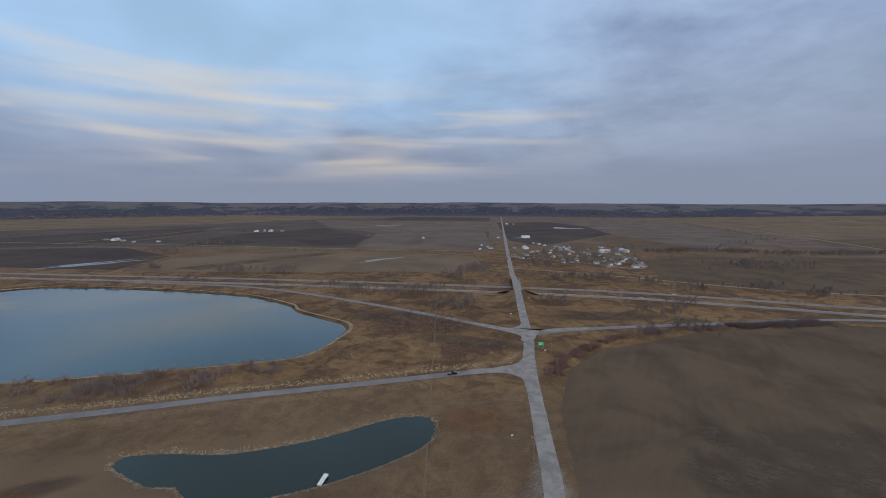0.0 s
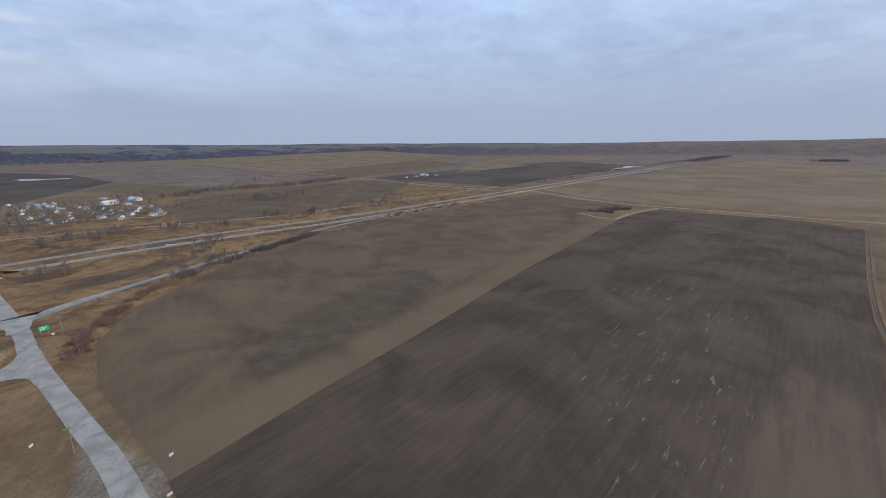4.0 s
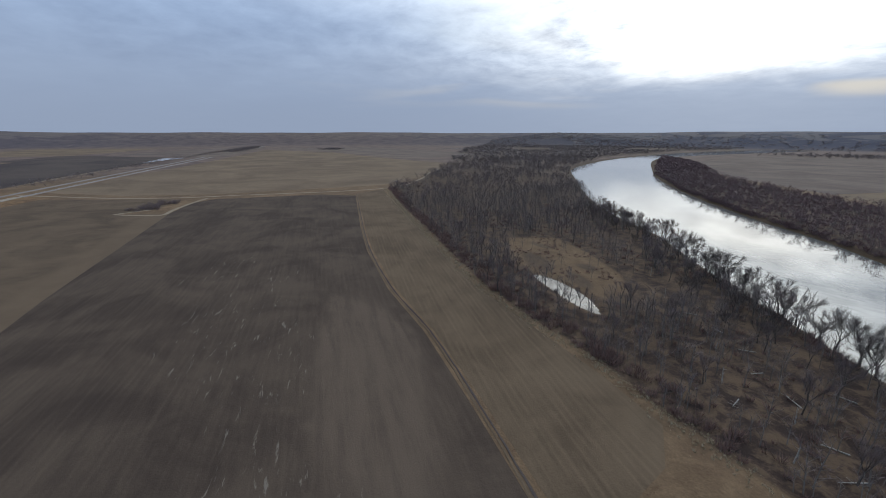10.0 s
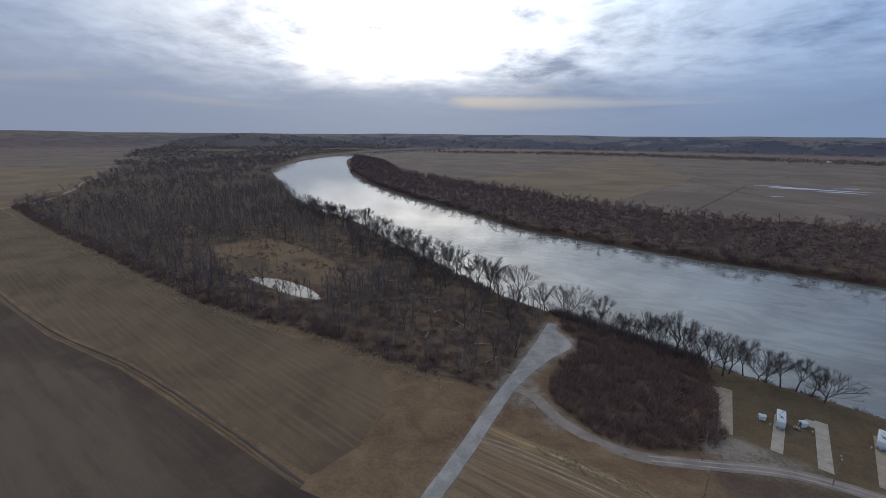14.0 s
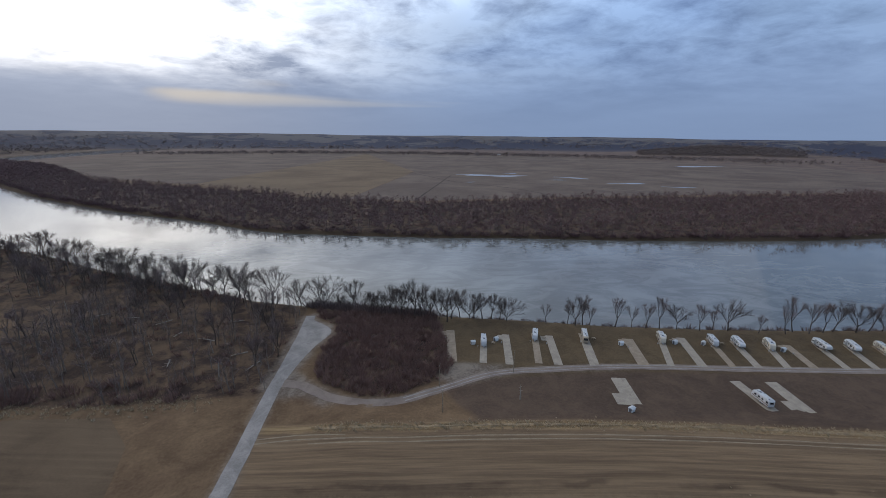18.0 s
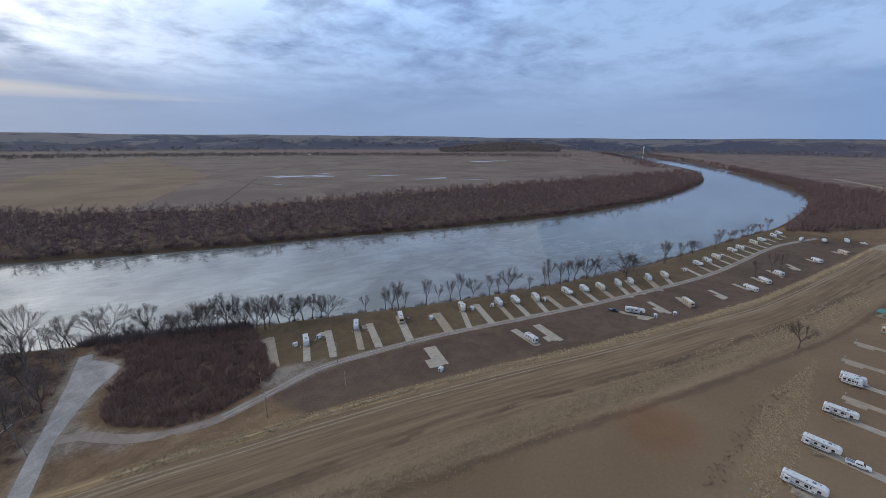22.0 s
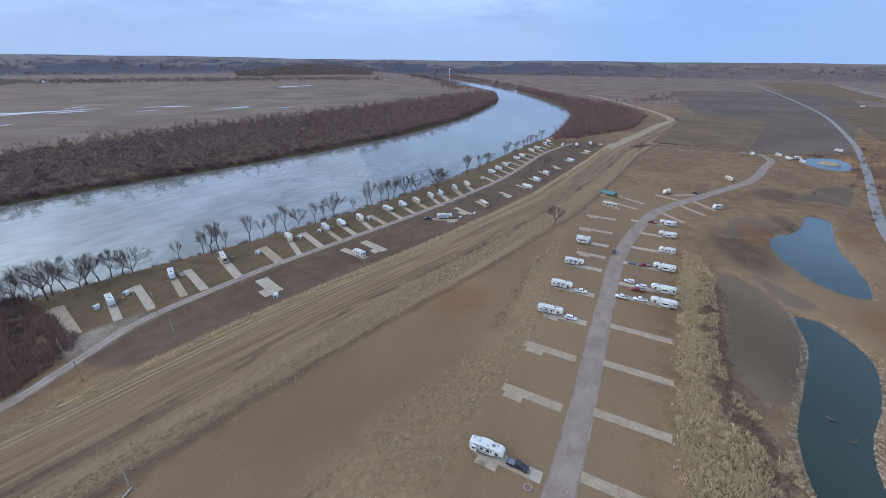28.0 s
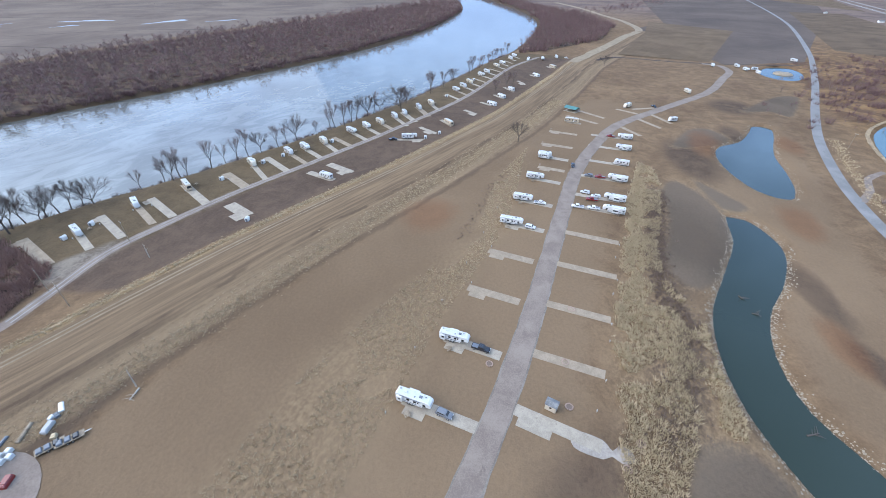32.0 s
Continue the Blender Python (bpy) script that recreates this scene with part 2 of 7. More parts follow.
def build_ground(n, bsdf):
    p = where(n)
    a = lambda key: n.add("ShaderNodeAttribute", attribute_name=key).outputs["Fac"]
    fine = n.noise(p, 0.9, 6.0, 0.7)
    mid = n.noise(p, 0.11, 6.0, 0.62, 0.6)
    wide = n.noise(p, 0.013, 5.0, 0.55, 0.4)
    edge = n.math("MULTIPLY", n.math("SUBTRACT", mid, 0.5), 0.9)
    mask = lambda key, soft=0.12: n.smooth(n.math("ADD", a(key), edge), -soft, soft)
    tone = n.smooth(n.math("ADD", n.math("MULTIPLY", fine, 0.3), n.math("ADD", n.math("MULTIPLY", mid, 0.4), n.math("MULTIPLY", wide, 0.3))), 0.38, 0.62)
    straw = n.mix(tone, (0.148, 0.102, 0.064), (0.268, 0.190, 0.118))
    straw = n.mix(n.math("MULTIPLY", a("rough"), 0.6), straw, n.mix(tone, (0.160, 0.096, 0.046), (0.385, 0.245, 0.115)))
    rust = n.smooth(n.math("ADD", n.noise(p, 0.03, 6.0, 0.65, 1.0), n.math("MULTIPLY", a("rough"), 0.05)), 0.52, 0.62)
    col = n.mix(n.math("MULTIPLY", rust, n.smooth(a("rough"), 0.0, 1.0, 0.22, 0.8)), straw, n.mix(fine, (0.080, 0.050, 0.038), (0.150, 0.092, 0.062)))
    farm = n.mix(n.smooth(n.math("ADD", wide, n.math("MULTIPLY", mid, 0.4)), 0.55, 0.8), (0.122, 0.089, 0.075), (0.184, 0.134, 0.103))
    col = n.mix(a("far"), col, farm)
    litter = n.mix(n.smooth(n.math("ADD", n.math("MULTIPLY", mid, 0.7), n.math("MULTIPLY", fine, 0.3)), 0.42, 0.58), (0.052, 0.037, 0.033), (0.158, 0.112, 0.076))
    col = n.mix(mask("wood"), col, litter)
    lawn = n.mix(tone, (0.106, 0.081, 0.051), (0.168, 0.128, 0.079))
    col = n.mix(mask("lawn", 0.06), col, lawn)
    slope = n.mix(tone, (0.096, 0.070, 0.056), (0.152, 0.112, 0.086))
    col = n.mix(n.math("MULTIPLY", mask("slope", 0.35), 0.9), col, slope)
    mown = n.mix(n.smooth(n.math("ADD", n.math("MULTIPLY", fine, 0.35), n.math("MULTIPLY", wide, 0.65)), 0.3, 0.7), (0.178, 0.127, 0.082), (0.268, 0.196, 0.128))
    col = n.mix(mask("mown", 0.2), col, mown)
    damp = n.mix(tone, (0.074, 0.056, 0.045), (0.133, 0.097, 0.070))
    col = n.mix(n.math("MULTIPLY", mask("damp", 0.35), 0.8), col, damp)
    bare = n.mix(n.smooth(n.math("ADD", n.math("MULTIPLY", fine, 0.3), n.math("MULTIPLY", wide, 0.7)), 0.35, 0.65), (0.118, 0.094, 0.072), (0.186, 0.150, 0.115))
    col = n.mix(mask("bare", 0.35), col, bare)
    # the levee: bands and wheel lines that run along it
    off = n.math("MULTIPLY", a("inland"), 100.0)
    run = n.vmath("DOT_PRODUCT", p, (0.97, -0.24, 0.0))
    lane = n.add("ShaderNodeCombineXYZ", {0: n.math("MULTIPLY", run, 0.035), 1: off, 2: 0.0}).outputs[0]
    comb = n.noise(lane, 0.9, 5.0, 0.7, 0.15)
    comb_wide = n.noise(lane, 0.22, 4.0, 0.6, 0.2)
    sway = n.math("ADD", off, n.math("MULTIPLY", n.math("SUBTRACT", n.noise(p, 0.09, 4.0, 0.6), 0.5), 5.0))
    on_levee = n.math("MULTIPLY", n.smooth(off, -4.0, -1.0), n.smooth(off, 43.0, 38.0))
    turf = n.mix(n.smooth(n.math("ADD", n.math("MULTIPLY", comb, 0.5), n.math("MULTIPLY", comb_wide, 0.5)), 0.38, 0.62), (0.158, 0.116, 0.078), (0.305, 0.226, 0.146))
    col = n.mix(n.math("MULTIPLY", on_levee, 0.9), col, turf)
    gold = n.mix(n.smooth(comb, 0.3, 0.7), (0.20, 0.140, 0.078), (0.46, 0.345, 0.200))
    crest = n.math("MULTIPLY", n.smooth(sway, -2.8, -0.8), n.smooth(sway, 2.8, 0.6))
    col = n.mix(n.math("MULTIPLY", crest, 0.9), col, gold)
    for at, wide, strength in ((5.0, 0.45, 0.55), (6.9, 0.45, 0.6), (9.2, 0.3, 0.3)):
        rut = n.smooth(n.math("ABSOLUTE", n.math("SUBTRACT", off, at)), wide * 1.6, wide * 0.5)
        col = n.mix(n.math("MULTIPLY", rut, n.math("MULTIPLY", n.smooth(comb_wide, 0.35, 0.5), strength)), col, (0.30, 0.235, 0.160))
    crook = n.math("MULTIPLY", n.smooth(n.math("ABSOLUTE", n.math("SUBTRACT", sway, 23.5)), 1.5, 0.3), n.smooth(n.noise(p, 0.05, 3.0), 0.42, 0.55))
    col = n.mix(n.math("MULTIPLY", crook, 0.55), col, (0.085, 0.060, 0.044))
    tufty = n.noise(p, 0.55, 6.0, 0.75, 0.3)
    pale = n.math("MULTIPLY", n.smooth(sway, 24.0, 30.0), n.smooth(sway, 40.0, 37.0))
    col = n.mix(n.math("MULTIPLY", n.math("MULTIPLY", pale, n.smooth(tufty, 0.36, 0.60)), 0.8), col, n.mix(fine, (0.21, 0.155, 0.100), (0.37, 0.285, 0.185)))
    brink = n.smooth(n.math("ABSOLUTE", n.math("SUBTRACT", sway, 41.0)), 2.6, 0.4)
    col = n.mix(n.math("MULTIPLY", brink, 0.5), col, (0.095, 0.068, 0.050))
    dry = n.mix(fine, (0.215, 0.157, 0.098), (0.395, 0.298, 0.188))
    thready = n.noise(n.vmath("MULTIPLY", n.add("ShaderNodeVectorRotate", {"Vector": p, "Angle": 0.17}, rotation_type="Z_AXIS").outputs[0], (0.55, 1.0, 1.0)), 0.8, 6.0, 0.78, 0.4)
    clump = n.smooth(n.math("ADD", n.math("MULTIPLY", thready, 0.5), n.math("MULTIPLY", tufty, 0.5)), 0.42, 0.60)
    col = n.mix(n.math("MULTIPLY", mask("straw", 0.55), clump), col, dry)
    stones = n.mix(n.smooth(n.math("ADD", n.math("MULTIPLY", fine, 0.5), n.math("MULTIPLY", mid, 0.5)), 0.38, 0.62), (0.165, 0.140, 0.118), (0.330, 0.298, 0.262))
    col = n.mix(n.math("MULTIPLY", mask("lot", 0.45), 0.85), col, stones)
    clay = n.mix(tone, (0.159, 0.076, 0.038), (0.228, 0.116, 0.059))
    col = n.mix(n.math("MULTIPLY", mask("clay", 0.45), 0.52), col, clay)
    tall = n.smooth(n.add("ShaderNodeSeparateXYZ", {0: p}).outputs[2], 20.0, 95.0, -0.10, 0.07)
    # hill woods and fields tinted blue-grey, distance haze put into their colour
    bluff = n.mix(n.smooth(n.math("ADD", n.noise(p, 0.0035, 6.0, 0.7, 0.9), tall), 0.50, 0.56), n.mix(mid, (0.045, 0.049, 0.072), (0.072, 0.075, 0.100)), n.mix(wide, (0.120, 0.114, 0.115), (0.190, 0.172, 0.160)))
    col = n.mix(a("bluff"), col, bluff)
    mud = n.mix(fine, (0.064, 0.047, 0.032), (0.127, 0.091, 0.059))
    low = n.smooth(n.add("ShaderNodeSeparateXYZ", {0: p}).outputs[2], -0.9, -2.2)
    col = n.mix(low, col, mud)
    # distance haze put into the colour: far ground paler and bluer
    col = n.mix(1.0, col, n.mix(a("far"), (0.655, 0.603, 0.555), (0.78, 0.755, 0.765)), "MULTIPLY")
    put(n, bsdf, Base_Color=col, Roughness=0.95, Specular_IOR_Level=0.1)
    bumped(n, bsdf, n.math("ADD", fine, n.math("MULTIPLY", mid, 2.0)), 0.6, 0.5)


ground_mat = material("dry_ground", build_ground)


def field_mat(name, low, high, angle, streak=None, rows=0.25, patch=45.0, wet=None, dim=0.75, lines=0.0, dry=None, margin=None):
    """Bare winter field: long streaks and faint rows along the way it was worked, pale washed soil and dark damp patches."""
    def build(n, bsdf):
        p = n.add("ShaderNodeVectorRotate", {"Vector": where(n), "Angle": -radians(angle)}, rotation_type="Z_AXIS").outputs[0]
        along = n.vmath("MULTIPLY", p, (0.11, 1.0, 1.0))
        st = n.noise(along, 0.22, 6.0, 0.65, 0.3)
        wide = n.noise(p, 1 / patch, 5.0, 0.6, 0.7)
        fine = n.noise(p, 1.4, 6.0, 0.75)
        t = n.math("ADD", n.math("MULTIPLY", wide, 0.55), n.math("ADD", n.math("MULTIPLY", st, rows), n.math("MULTIPLY", fine, 0.45 - rows)))
        col = n.mix(n.smooth(t, 0.37, 0.63), low, high)
        if streak:
            thin = n.noise(n.vmath("MULTIPLY", p, (0.16, 1.0, 1.0)), 0.42, 5.0, 0.7, 0.8)
            zone = n.smooth(n.math("ADD", n.noise(p, 0.02, 3.0, 0.5, 0.5), n.smooth(n.vmath("LENGTH", n.vmath("MULTIPLY", n.vmath("SUBTRACT", where(n), (190.0, -18.0, 0.0)), (1 / 200, 1 / 46, 0.0))), 0.3, 1.2, 0.13, -0.15)), 0.50, 0.60)
            col = n.mix(n.math("MULTIPLY", n.math("MULTIPLY", n.smooth(thin, 0.60, 0.68), zone), 0.75), col, streak)
        if lines:
            furrow = n.math("SINE", n.math("MULTIPLY", n.math("ADD", n.add("ShaderNodeSeparateXYZ", {0: p}).outputs[1], n.math("MULTIPLY", wide, 3.0)), 2.1))
            worn = n.smooth(n.noise(n.vmath("MULTIPLY", p, (0.03, 0.25, 1.0)), 1.0, 4.0, 0.65), 0.42, 0.62)
            col = n.mix(n.math("MULTIPLY", n.math("MULTIPLY", n.smooth(furrow, 0.2, 1.0), worn), lines), col, tuple(c * 1.45 for c in high))
            col = n.mix(n.math("MULTIPLY", n.math("MULTIPLY", n.smooth(furrow, -0.2, -1.0), worn), lines), col, tuple(c * 0.7 for c in low))
        if dry:
            cx, cy, rx, ry = dry
            away = n.vmath("LENGTH", n.vmath("MULTIPLY", n.vmath("SUBTRACT", p, (cx, cy, 0.0)), (1 / rx, 1 / ry, 0.0)))
            pale = n.smooth(n.math("ADD", away, n.math("MULTIPLY", n.math("SUBTRACT", wide, 0.5), 1.3)), 1.1, 0.7)
            col = n.mix(n.math("MULTIPLY", pale, n.smooth(st, 0.36, 0.6, 0.5, 0.8)), col, tuple(c * 1.3 for c in high))
        if margin:
            x0, y0, turn, broad = margin
            q = n.add("ShaderNodeVectorRotate", {"Vector": n.vmath("SUBTRACT", where(n), (x0, y0, 0.0)), "Angle": -radians(turn)}, rotation_type="Z_AXIS").outputs[0]
            far_in = n.math("ADD", n.add("ShaderNodeSeparateXYZ", {0: q}).outputs[1], n.math("MULTIPLY", n.math("SUBTRACT", wide, 0.5), 14.0))
            col = n.mix(n.math("MULTIPLY", n.smooth(far_in, broad * 1.25, broad * 0.8), 0.5), col, tuple(c * 1.12 for c in high))
        if wet:
            cx, cy, rx, ry = wet
            off = n.vmath("LENGTH", n.vmath("MULTIPLY", n.vmath("SUBTRACT", where(n), (cx, cy, 0.0)), (1 / rx, 1 / ry, 0.0)))
            spot_at = n.smooth(n.math("ADD", off, n.math("MULTIPLY", n.math("SUBTRACT", wide, 0.5), 1.6)), 1.05, 0.65)
            col = n.mix(n.math("MULTIPLY", spot_at, 0.5), col, n.mix(fine, (0.062, 0.048, 0.038), (0.115, 0.088, 0.066)))
            curl = n.noise(n.vmath("MULTIPLY", p, (1.0, 0.4, 1.0)), 0.22, 6.0, 0.7, 1.2)
            line = n.math("MULTIPLY", n.smooth(n.math("ABSOLUTE", n.math("SUBTRACT", curl, 0.5)), 0.05, 0.0), n.smooth(n.noise(p, 0.06, 3.0), 0.45, 0.6))
            col = n.mix(n.math("MULTIPLY", n.math("MULTIPLY", line, spot_at), 0.5), col, (0.20, 0.16, 0.115))
        # dim darkens near soils and leaves far ones paler, painting in distance haze
        col = n.mix(1.0, col, (dim, dim * 0.99, dim), "MULTIPLY")
        put(n, bsdf, Base_Color=col, Roughness=0.97, Specular_IOR_Level=0.08)
        bumped(n, bsdf, n.math("ADD", fine, st), 0.5, 0.3)
    return material(name, build)


soil_dark = field_mat("dark_soil", (0.078, 0.056, 0.042), (0.141, 0.103, 0.073), -13, streak=(0.29, 0.245, 0.19), dim=0.60, lines=0.10, dry=(132.0, -34.0, 95.0, 26.0))
soil_brown = field_mat("brown_stubble", (0.118, 0.083, 0.055), (0.198, 0.140, 0.089), 62, rows=0.15, wet=(180.0, 148.0, 105.0, 34.0), dim=0.61, margin=(44.0, 111.0, -7.9, 24.0))
stubble_tan = field_mat("tan_stubble", (0.131, 0.091, 0.057), (0.210, 0.149, 0.093), -16, rows=0.2, dim=0.62, lines=0.20)
soil_grey = field_mat("grey_wet_soil", (0.128, 0.096, 0.079), (0.205, 0.157, 0.122), 30, rows=0.2, patch=120.0)
soil_violet = field_mat("dark_far_soil", (0.065, 0.050, 0.046), (0.110, 0.085, 0.069), 5, rows=0.15, patch=160.0)
soil_mid = field_mat("brown_far_soil", (0.092, 0.071, 0.060), (0.146, 0.113, 0.091), 14, rows=0.15, patch=140.0)
straw_far = field_mat("straw_far_field", (0.150, 0.107, 0.071), (0.230, 0.165, 0.105), 20, rows=0.15, patch=140.0)

asphalt = speckled("worn_asphalt", (0.138, 0.132, 0.129), (0.205, 0.194, 0.187), 0.6, 14.0, 0.9, 0.2, (0.088, 0.084, 0.085))
highway_mat = speckled("pale_highway_asphalt", (0.153, 0.134, 0.120), (0.212, 0.188, 0.169), 0.8, 30.0, 0.9, 0.2)
trampled = speckled("trampled_gravel", (0.125, 0.103, 0.083), (0.196, 0.169, 0.144), 0.45, 8.0, 0.95, 0.5, (0.120, 0.099, 0.077), 0.55)
gravel = speckled("grey_gravel", (0.171, 0.154, 0.139), (0.285, 0.259, 0.234), 0.45, 6.0, 0.95, 0.5, (0.164, 0.144, 0.125))
gravel_dull = speckled("dull_brown_gravel", (0.148, 0.114, 0.094), (0.213, 0.170, 0.141), 0.4, 7.0, 0.95, 0.5, (0.108, 0.083, 0.065))
gravel_side = speckled("pale_gravel_edge", (0.199, 0.167, 0.142), (0.298, 0.259, 0.222), 0.5, 3.0, 0.95, 0.5)
concrete = speckled("pale_concrete", (0.226, 0.190, 0.150), (0.311, 0.265, 0.208), 0.3, 3.0, 0.85, 0.15, (0.172, 0.142, 0.111), 0.6)
concrete_tan = speckled("tan_concrete", (0.199, 0.154, 0.111), (0.275, 0.218, 0.157), 0.3, 3.0, 0.88, 0.15, (0.190, 0.150, 0.107), 0.6)
track_mat = speckled("beaten_earth", (0.167, 0.129, 0.088), (0.257, 0.200, 0.134), 0.5, 4.0, 0.95, 0.4)
line_white = painted("worn_white_paint", (0.62, 0.62, 0.60), 0.7, 0.2)


def water_mat(name, tint, rough, ripple, size, boils=0.0):
    def build(n, bsdf):
        deep = tint
        p = where(n)
        w = n.math("ADD", n.noise(p, 1 / size, 5.0, 0.6, 0.4), n.math("MULTIPLY", n.noise(p, 0.02, 4.0, 0.6, 1.2), 0.7))
        r = n.smooth(n.noise(n.vmath("MULTIPLY", p, (1.0, 1.6, 1.0)), 0.018, 6.0, 0.7, 2.5), 0.42, 0.60, rough * 0.5, rough * 2.4)
        if boils:
            swirl = n.noise(n.vmath("MULTIPLY", n.add("ShaderNodeVectorRotate", {"Vector": p, "Angle": 0.2}, rotation_type="Z_AXIS").outputs[0], (0.5, 1.0, 1.0)), 0.05, 6.0, 0.66, 1.8)
            deep = n.mix(n.smooth(swirl, 0.40, 0.62), tuple(c * 0.85 for c in deep), tuple(c * boils for c in deep))
        put(n, bsdf, Base_Color=deep, Roughness=r, IOR=1.36, Specular_IOR_Level=0.5)
        bumped(n, bsdf, w, ripple, 0.25)
    return material(name, build)


river_mat = water_mat("river_water", (0.104, 0.103, 0.094), 0.04, 0.035, 3.0, 1.3)
pool_mat = water_mat("shallow_pool_water", (0.075, 0.060, 0.046), 0.16, 0.12, 1.2, 1.3)
lake_mat = water_mat("lake_water", (0.026, 0.058, 0.068), 0.05, 0.04, 3.0)
pond_mat = water_mat("pond_water", (0.016, 0.022, 0.013), 0.05, 0.04, 1.5)

bark_near = varied("grey_brown_bark", (0.045, 0.036, 0.031), (0.105, 0.084, 0.070))
twig_wood = varied("bare_twig_haze", (0.072, 0.052, 0.050), (0.215, 0.158, 0.142))
twig_red = varied("reddish_brush", (0.105, 0.060, 0.052), (0.275, 0.168, 0.135))
twig_dark = varied("dark_tree_twigs", (0.046, 0.036, 0.032), (0.125, 0.094, 0.080))
twig_far = varied("far_wood_twigs", (0.078, 0.050, 0.051), (0.220, 0.135, 0.126))
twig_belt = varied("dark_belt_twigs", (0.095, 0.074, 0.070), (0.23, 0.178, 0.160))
bark_pale = varied("pale_wood_bark", (0.07, 0.055, 0.047), (0.23, 0.192, 0.160))
dead_wood = varied("bleached_dead_wood", (0.22, 0.19, 0.16), (0.38, 0.34, 0.29))
tuft_mat = varied("straw_tufts", (0.27, 0.208, 0.130), (0.52, 0.415, 0.275))
weed_mat = varied("dead_brown_weeds", (0.10, 0.072, 0.060), (0.19, 0.14, 0.11))
rock_mat = varied("pale_riprap_stone", (0.15, 0.120, 0.088), (0.34, 0.285, 0.215))
straw_line = speckled("matted_pale_straw", (0.19, 0.137, 0.082), (0.34, 0.25, 0.15), 0.6, 5.0, 0.95, 0.6, (0.14, 0.10, 0.065), 0.5)

# ---- plan ----
NEAR_BANK = [(1450, -3600), (1400, -2400), (1180, -1560), (896, -1004), (649, -749), (464, -577), (331, -473), (226, -414), (126, -334), (61, -288),
             (13, -253), (-24, -235), (-92, -207), (-137, -191), (-182, -173), (-234, -157), (-289, -143), (-374, -126), (-451, -118), (-545, -110),
             (-663, -97), (-889, -110), (-1074, -146), (-1302, -243), (-1782, -501), (-2551, -1052), (-4200, -2250)]
FAR_BANK = [(1190, -3600), (1190, -2500), (1130, -1800), (658, -1047), (418, -774), (241, -616), (123, -530), (41, -459), (-58, -420), (-138, -394),
            (-210, -378), (-330, -342), (-540, -300), (-790, -296), (-1057, -335), (-1234, -372), (-1502, -476), (-1671, -565), (-2142, -933), (-3600, -2200)]
MAIN_ROAD = [(-23, -214), (-19, -180), (-13, -146), (-7, -105), (4, -40), (22, 50), (39, 131), (45, 176), (54, 240), (66, 306), (79, 408), (99, 569), (166, 1066), (520, 3660)]
COUNTY_ROAD = [(58, 262), (48, 245), (30, 238), (5, 232), (-55, 216), (-111, 202), (-162, 187), (-222, 172), (-272, 170), (-318, 174), (-378, 184),
               (-452, 203), (-584, 240), (-797, 292), (-1221, 366), (-1867, 424), (-3000, 500)]
HIGHWAY = [(-3000, 860), (-1200, 620), (-630, 547), (-270, 510), (-55, 481), (76, 459), (193, 435), (297, 402), (396, 365), (552, 322), (794, 263), (1160, 176), (1928, -10), (3650, -425)]
RAMP_WEST = [(62, 312), (35, 331), (-44, 385), (-151, 449), (-248, 490), (-400, 514)]
RAMP_EAST = [(68, 308), (100, 318), (144, 326), (250, 340), (330, 350), (420, 343), (560, 309)]
LOOP_ROAD = [(-15, -150), (-24, -146), (-34, -136), (-48, -129), (-62, -128), (-79, -132), (-101, -137), (-124, -135), (-160, -129), (-208, -116), (-274, -99), (-381, -78), (-523, -70), (-600, -52)]
LEVEE = [(40, -126), (-8, -123), (-30, -118), (-55, -111), (-85, -105), (-120, -97), (-160, -86), (-222, -67), (-280, -52), (-345, -37), (-490, -18), (-572, -9), (-695, 19), (-827, 46), (-892, 66)]
CAMP_ROAD = [(-20, 24), (-69, 29), (-93, 31), (-130, 32), (-239, 32), (-268, 34), (-300, 39), (-352, 52), (-416, 88), (-488, 129), (-560, 152), (-600, 164), (-632, 158), (-638, 140)]
POND_EAST = [(-6, 185), (-5, 166), (-22, 150), (-45, 137), (-65, 130), (-85, 128), (-96, 136), (-106, 136), (-128, 147), (-131, 153), (-113, 156), (-87, 156), (-54, 167), (-24, 184)]
POND_WEST = [(-233, 106), (-232, 115), (-211, 124), (-185, 119), (-161, 109), (-139, 106), (-121, 110), (-108, 120), (-96, 126), (-84, 129), (-72, 128), (-78, 118), (-92, 106), (-111, 95), (-131, 90), (-154, 90), (-176, 96), (-208, 105)]
POND_FAR = [(-394, 148), (-392, 159), (-368, 156), (-356, 153), (-330, 148), (-306, 148), (-279, 146), (-264, 140), (-269, 127), (-291, 117), (-316, 113), (-335, 117), (-352, 132), (-379, 143)]
LAKE = [(-526, 457), (-476, 487), (-356, 477), (-224, 445), (-153, 399), (-140, 378), (-86, 338), (-78, 322), (-87, 279), (-99, 260), (-166, 240), (-211, 229), (-259, 219), (-330, 211), (-417, 232), (-520, 330), (-560, 400)]
WOOD_POND = [(186, -211), (170, -217), (138, -212), (114, -198), (131, -196), (163, -203)]
GARDEN_POND = [(-650, 212), (-655, 236), (-620, 240), (-585, 226), (-582, 205), (-610, 196)]


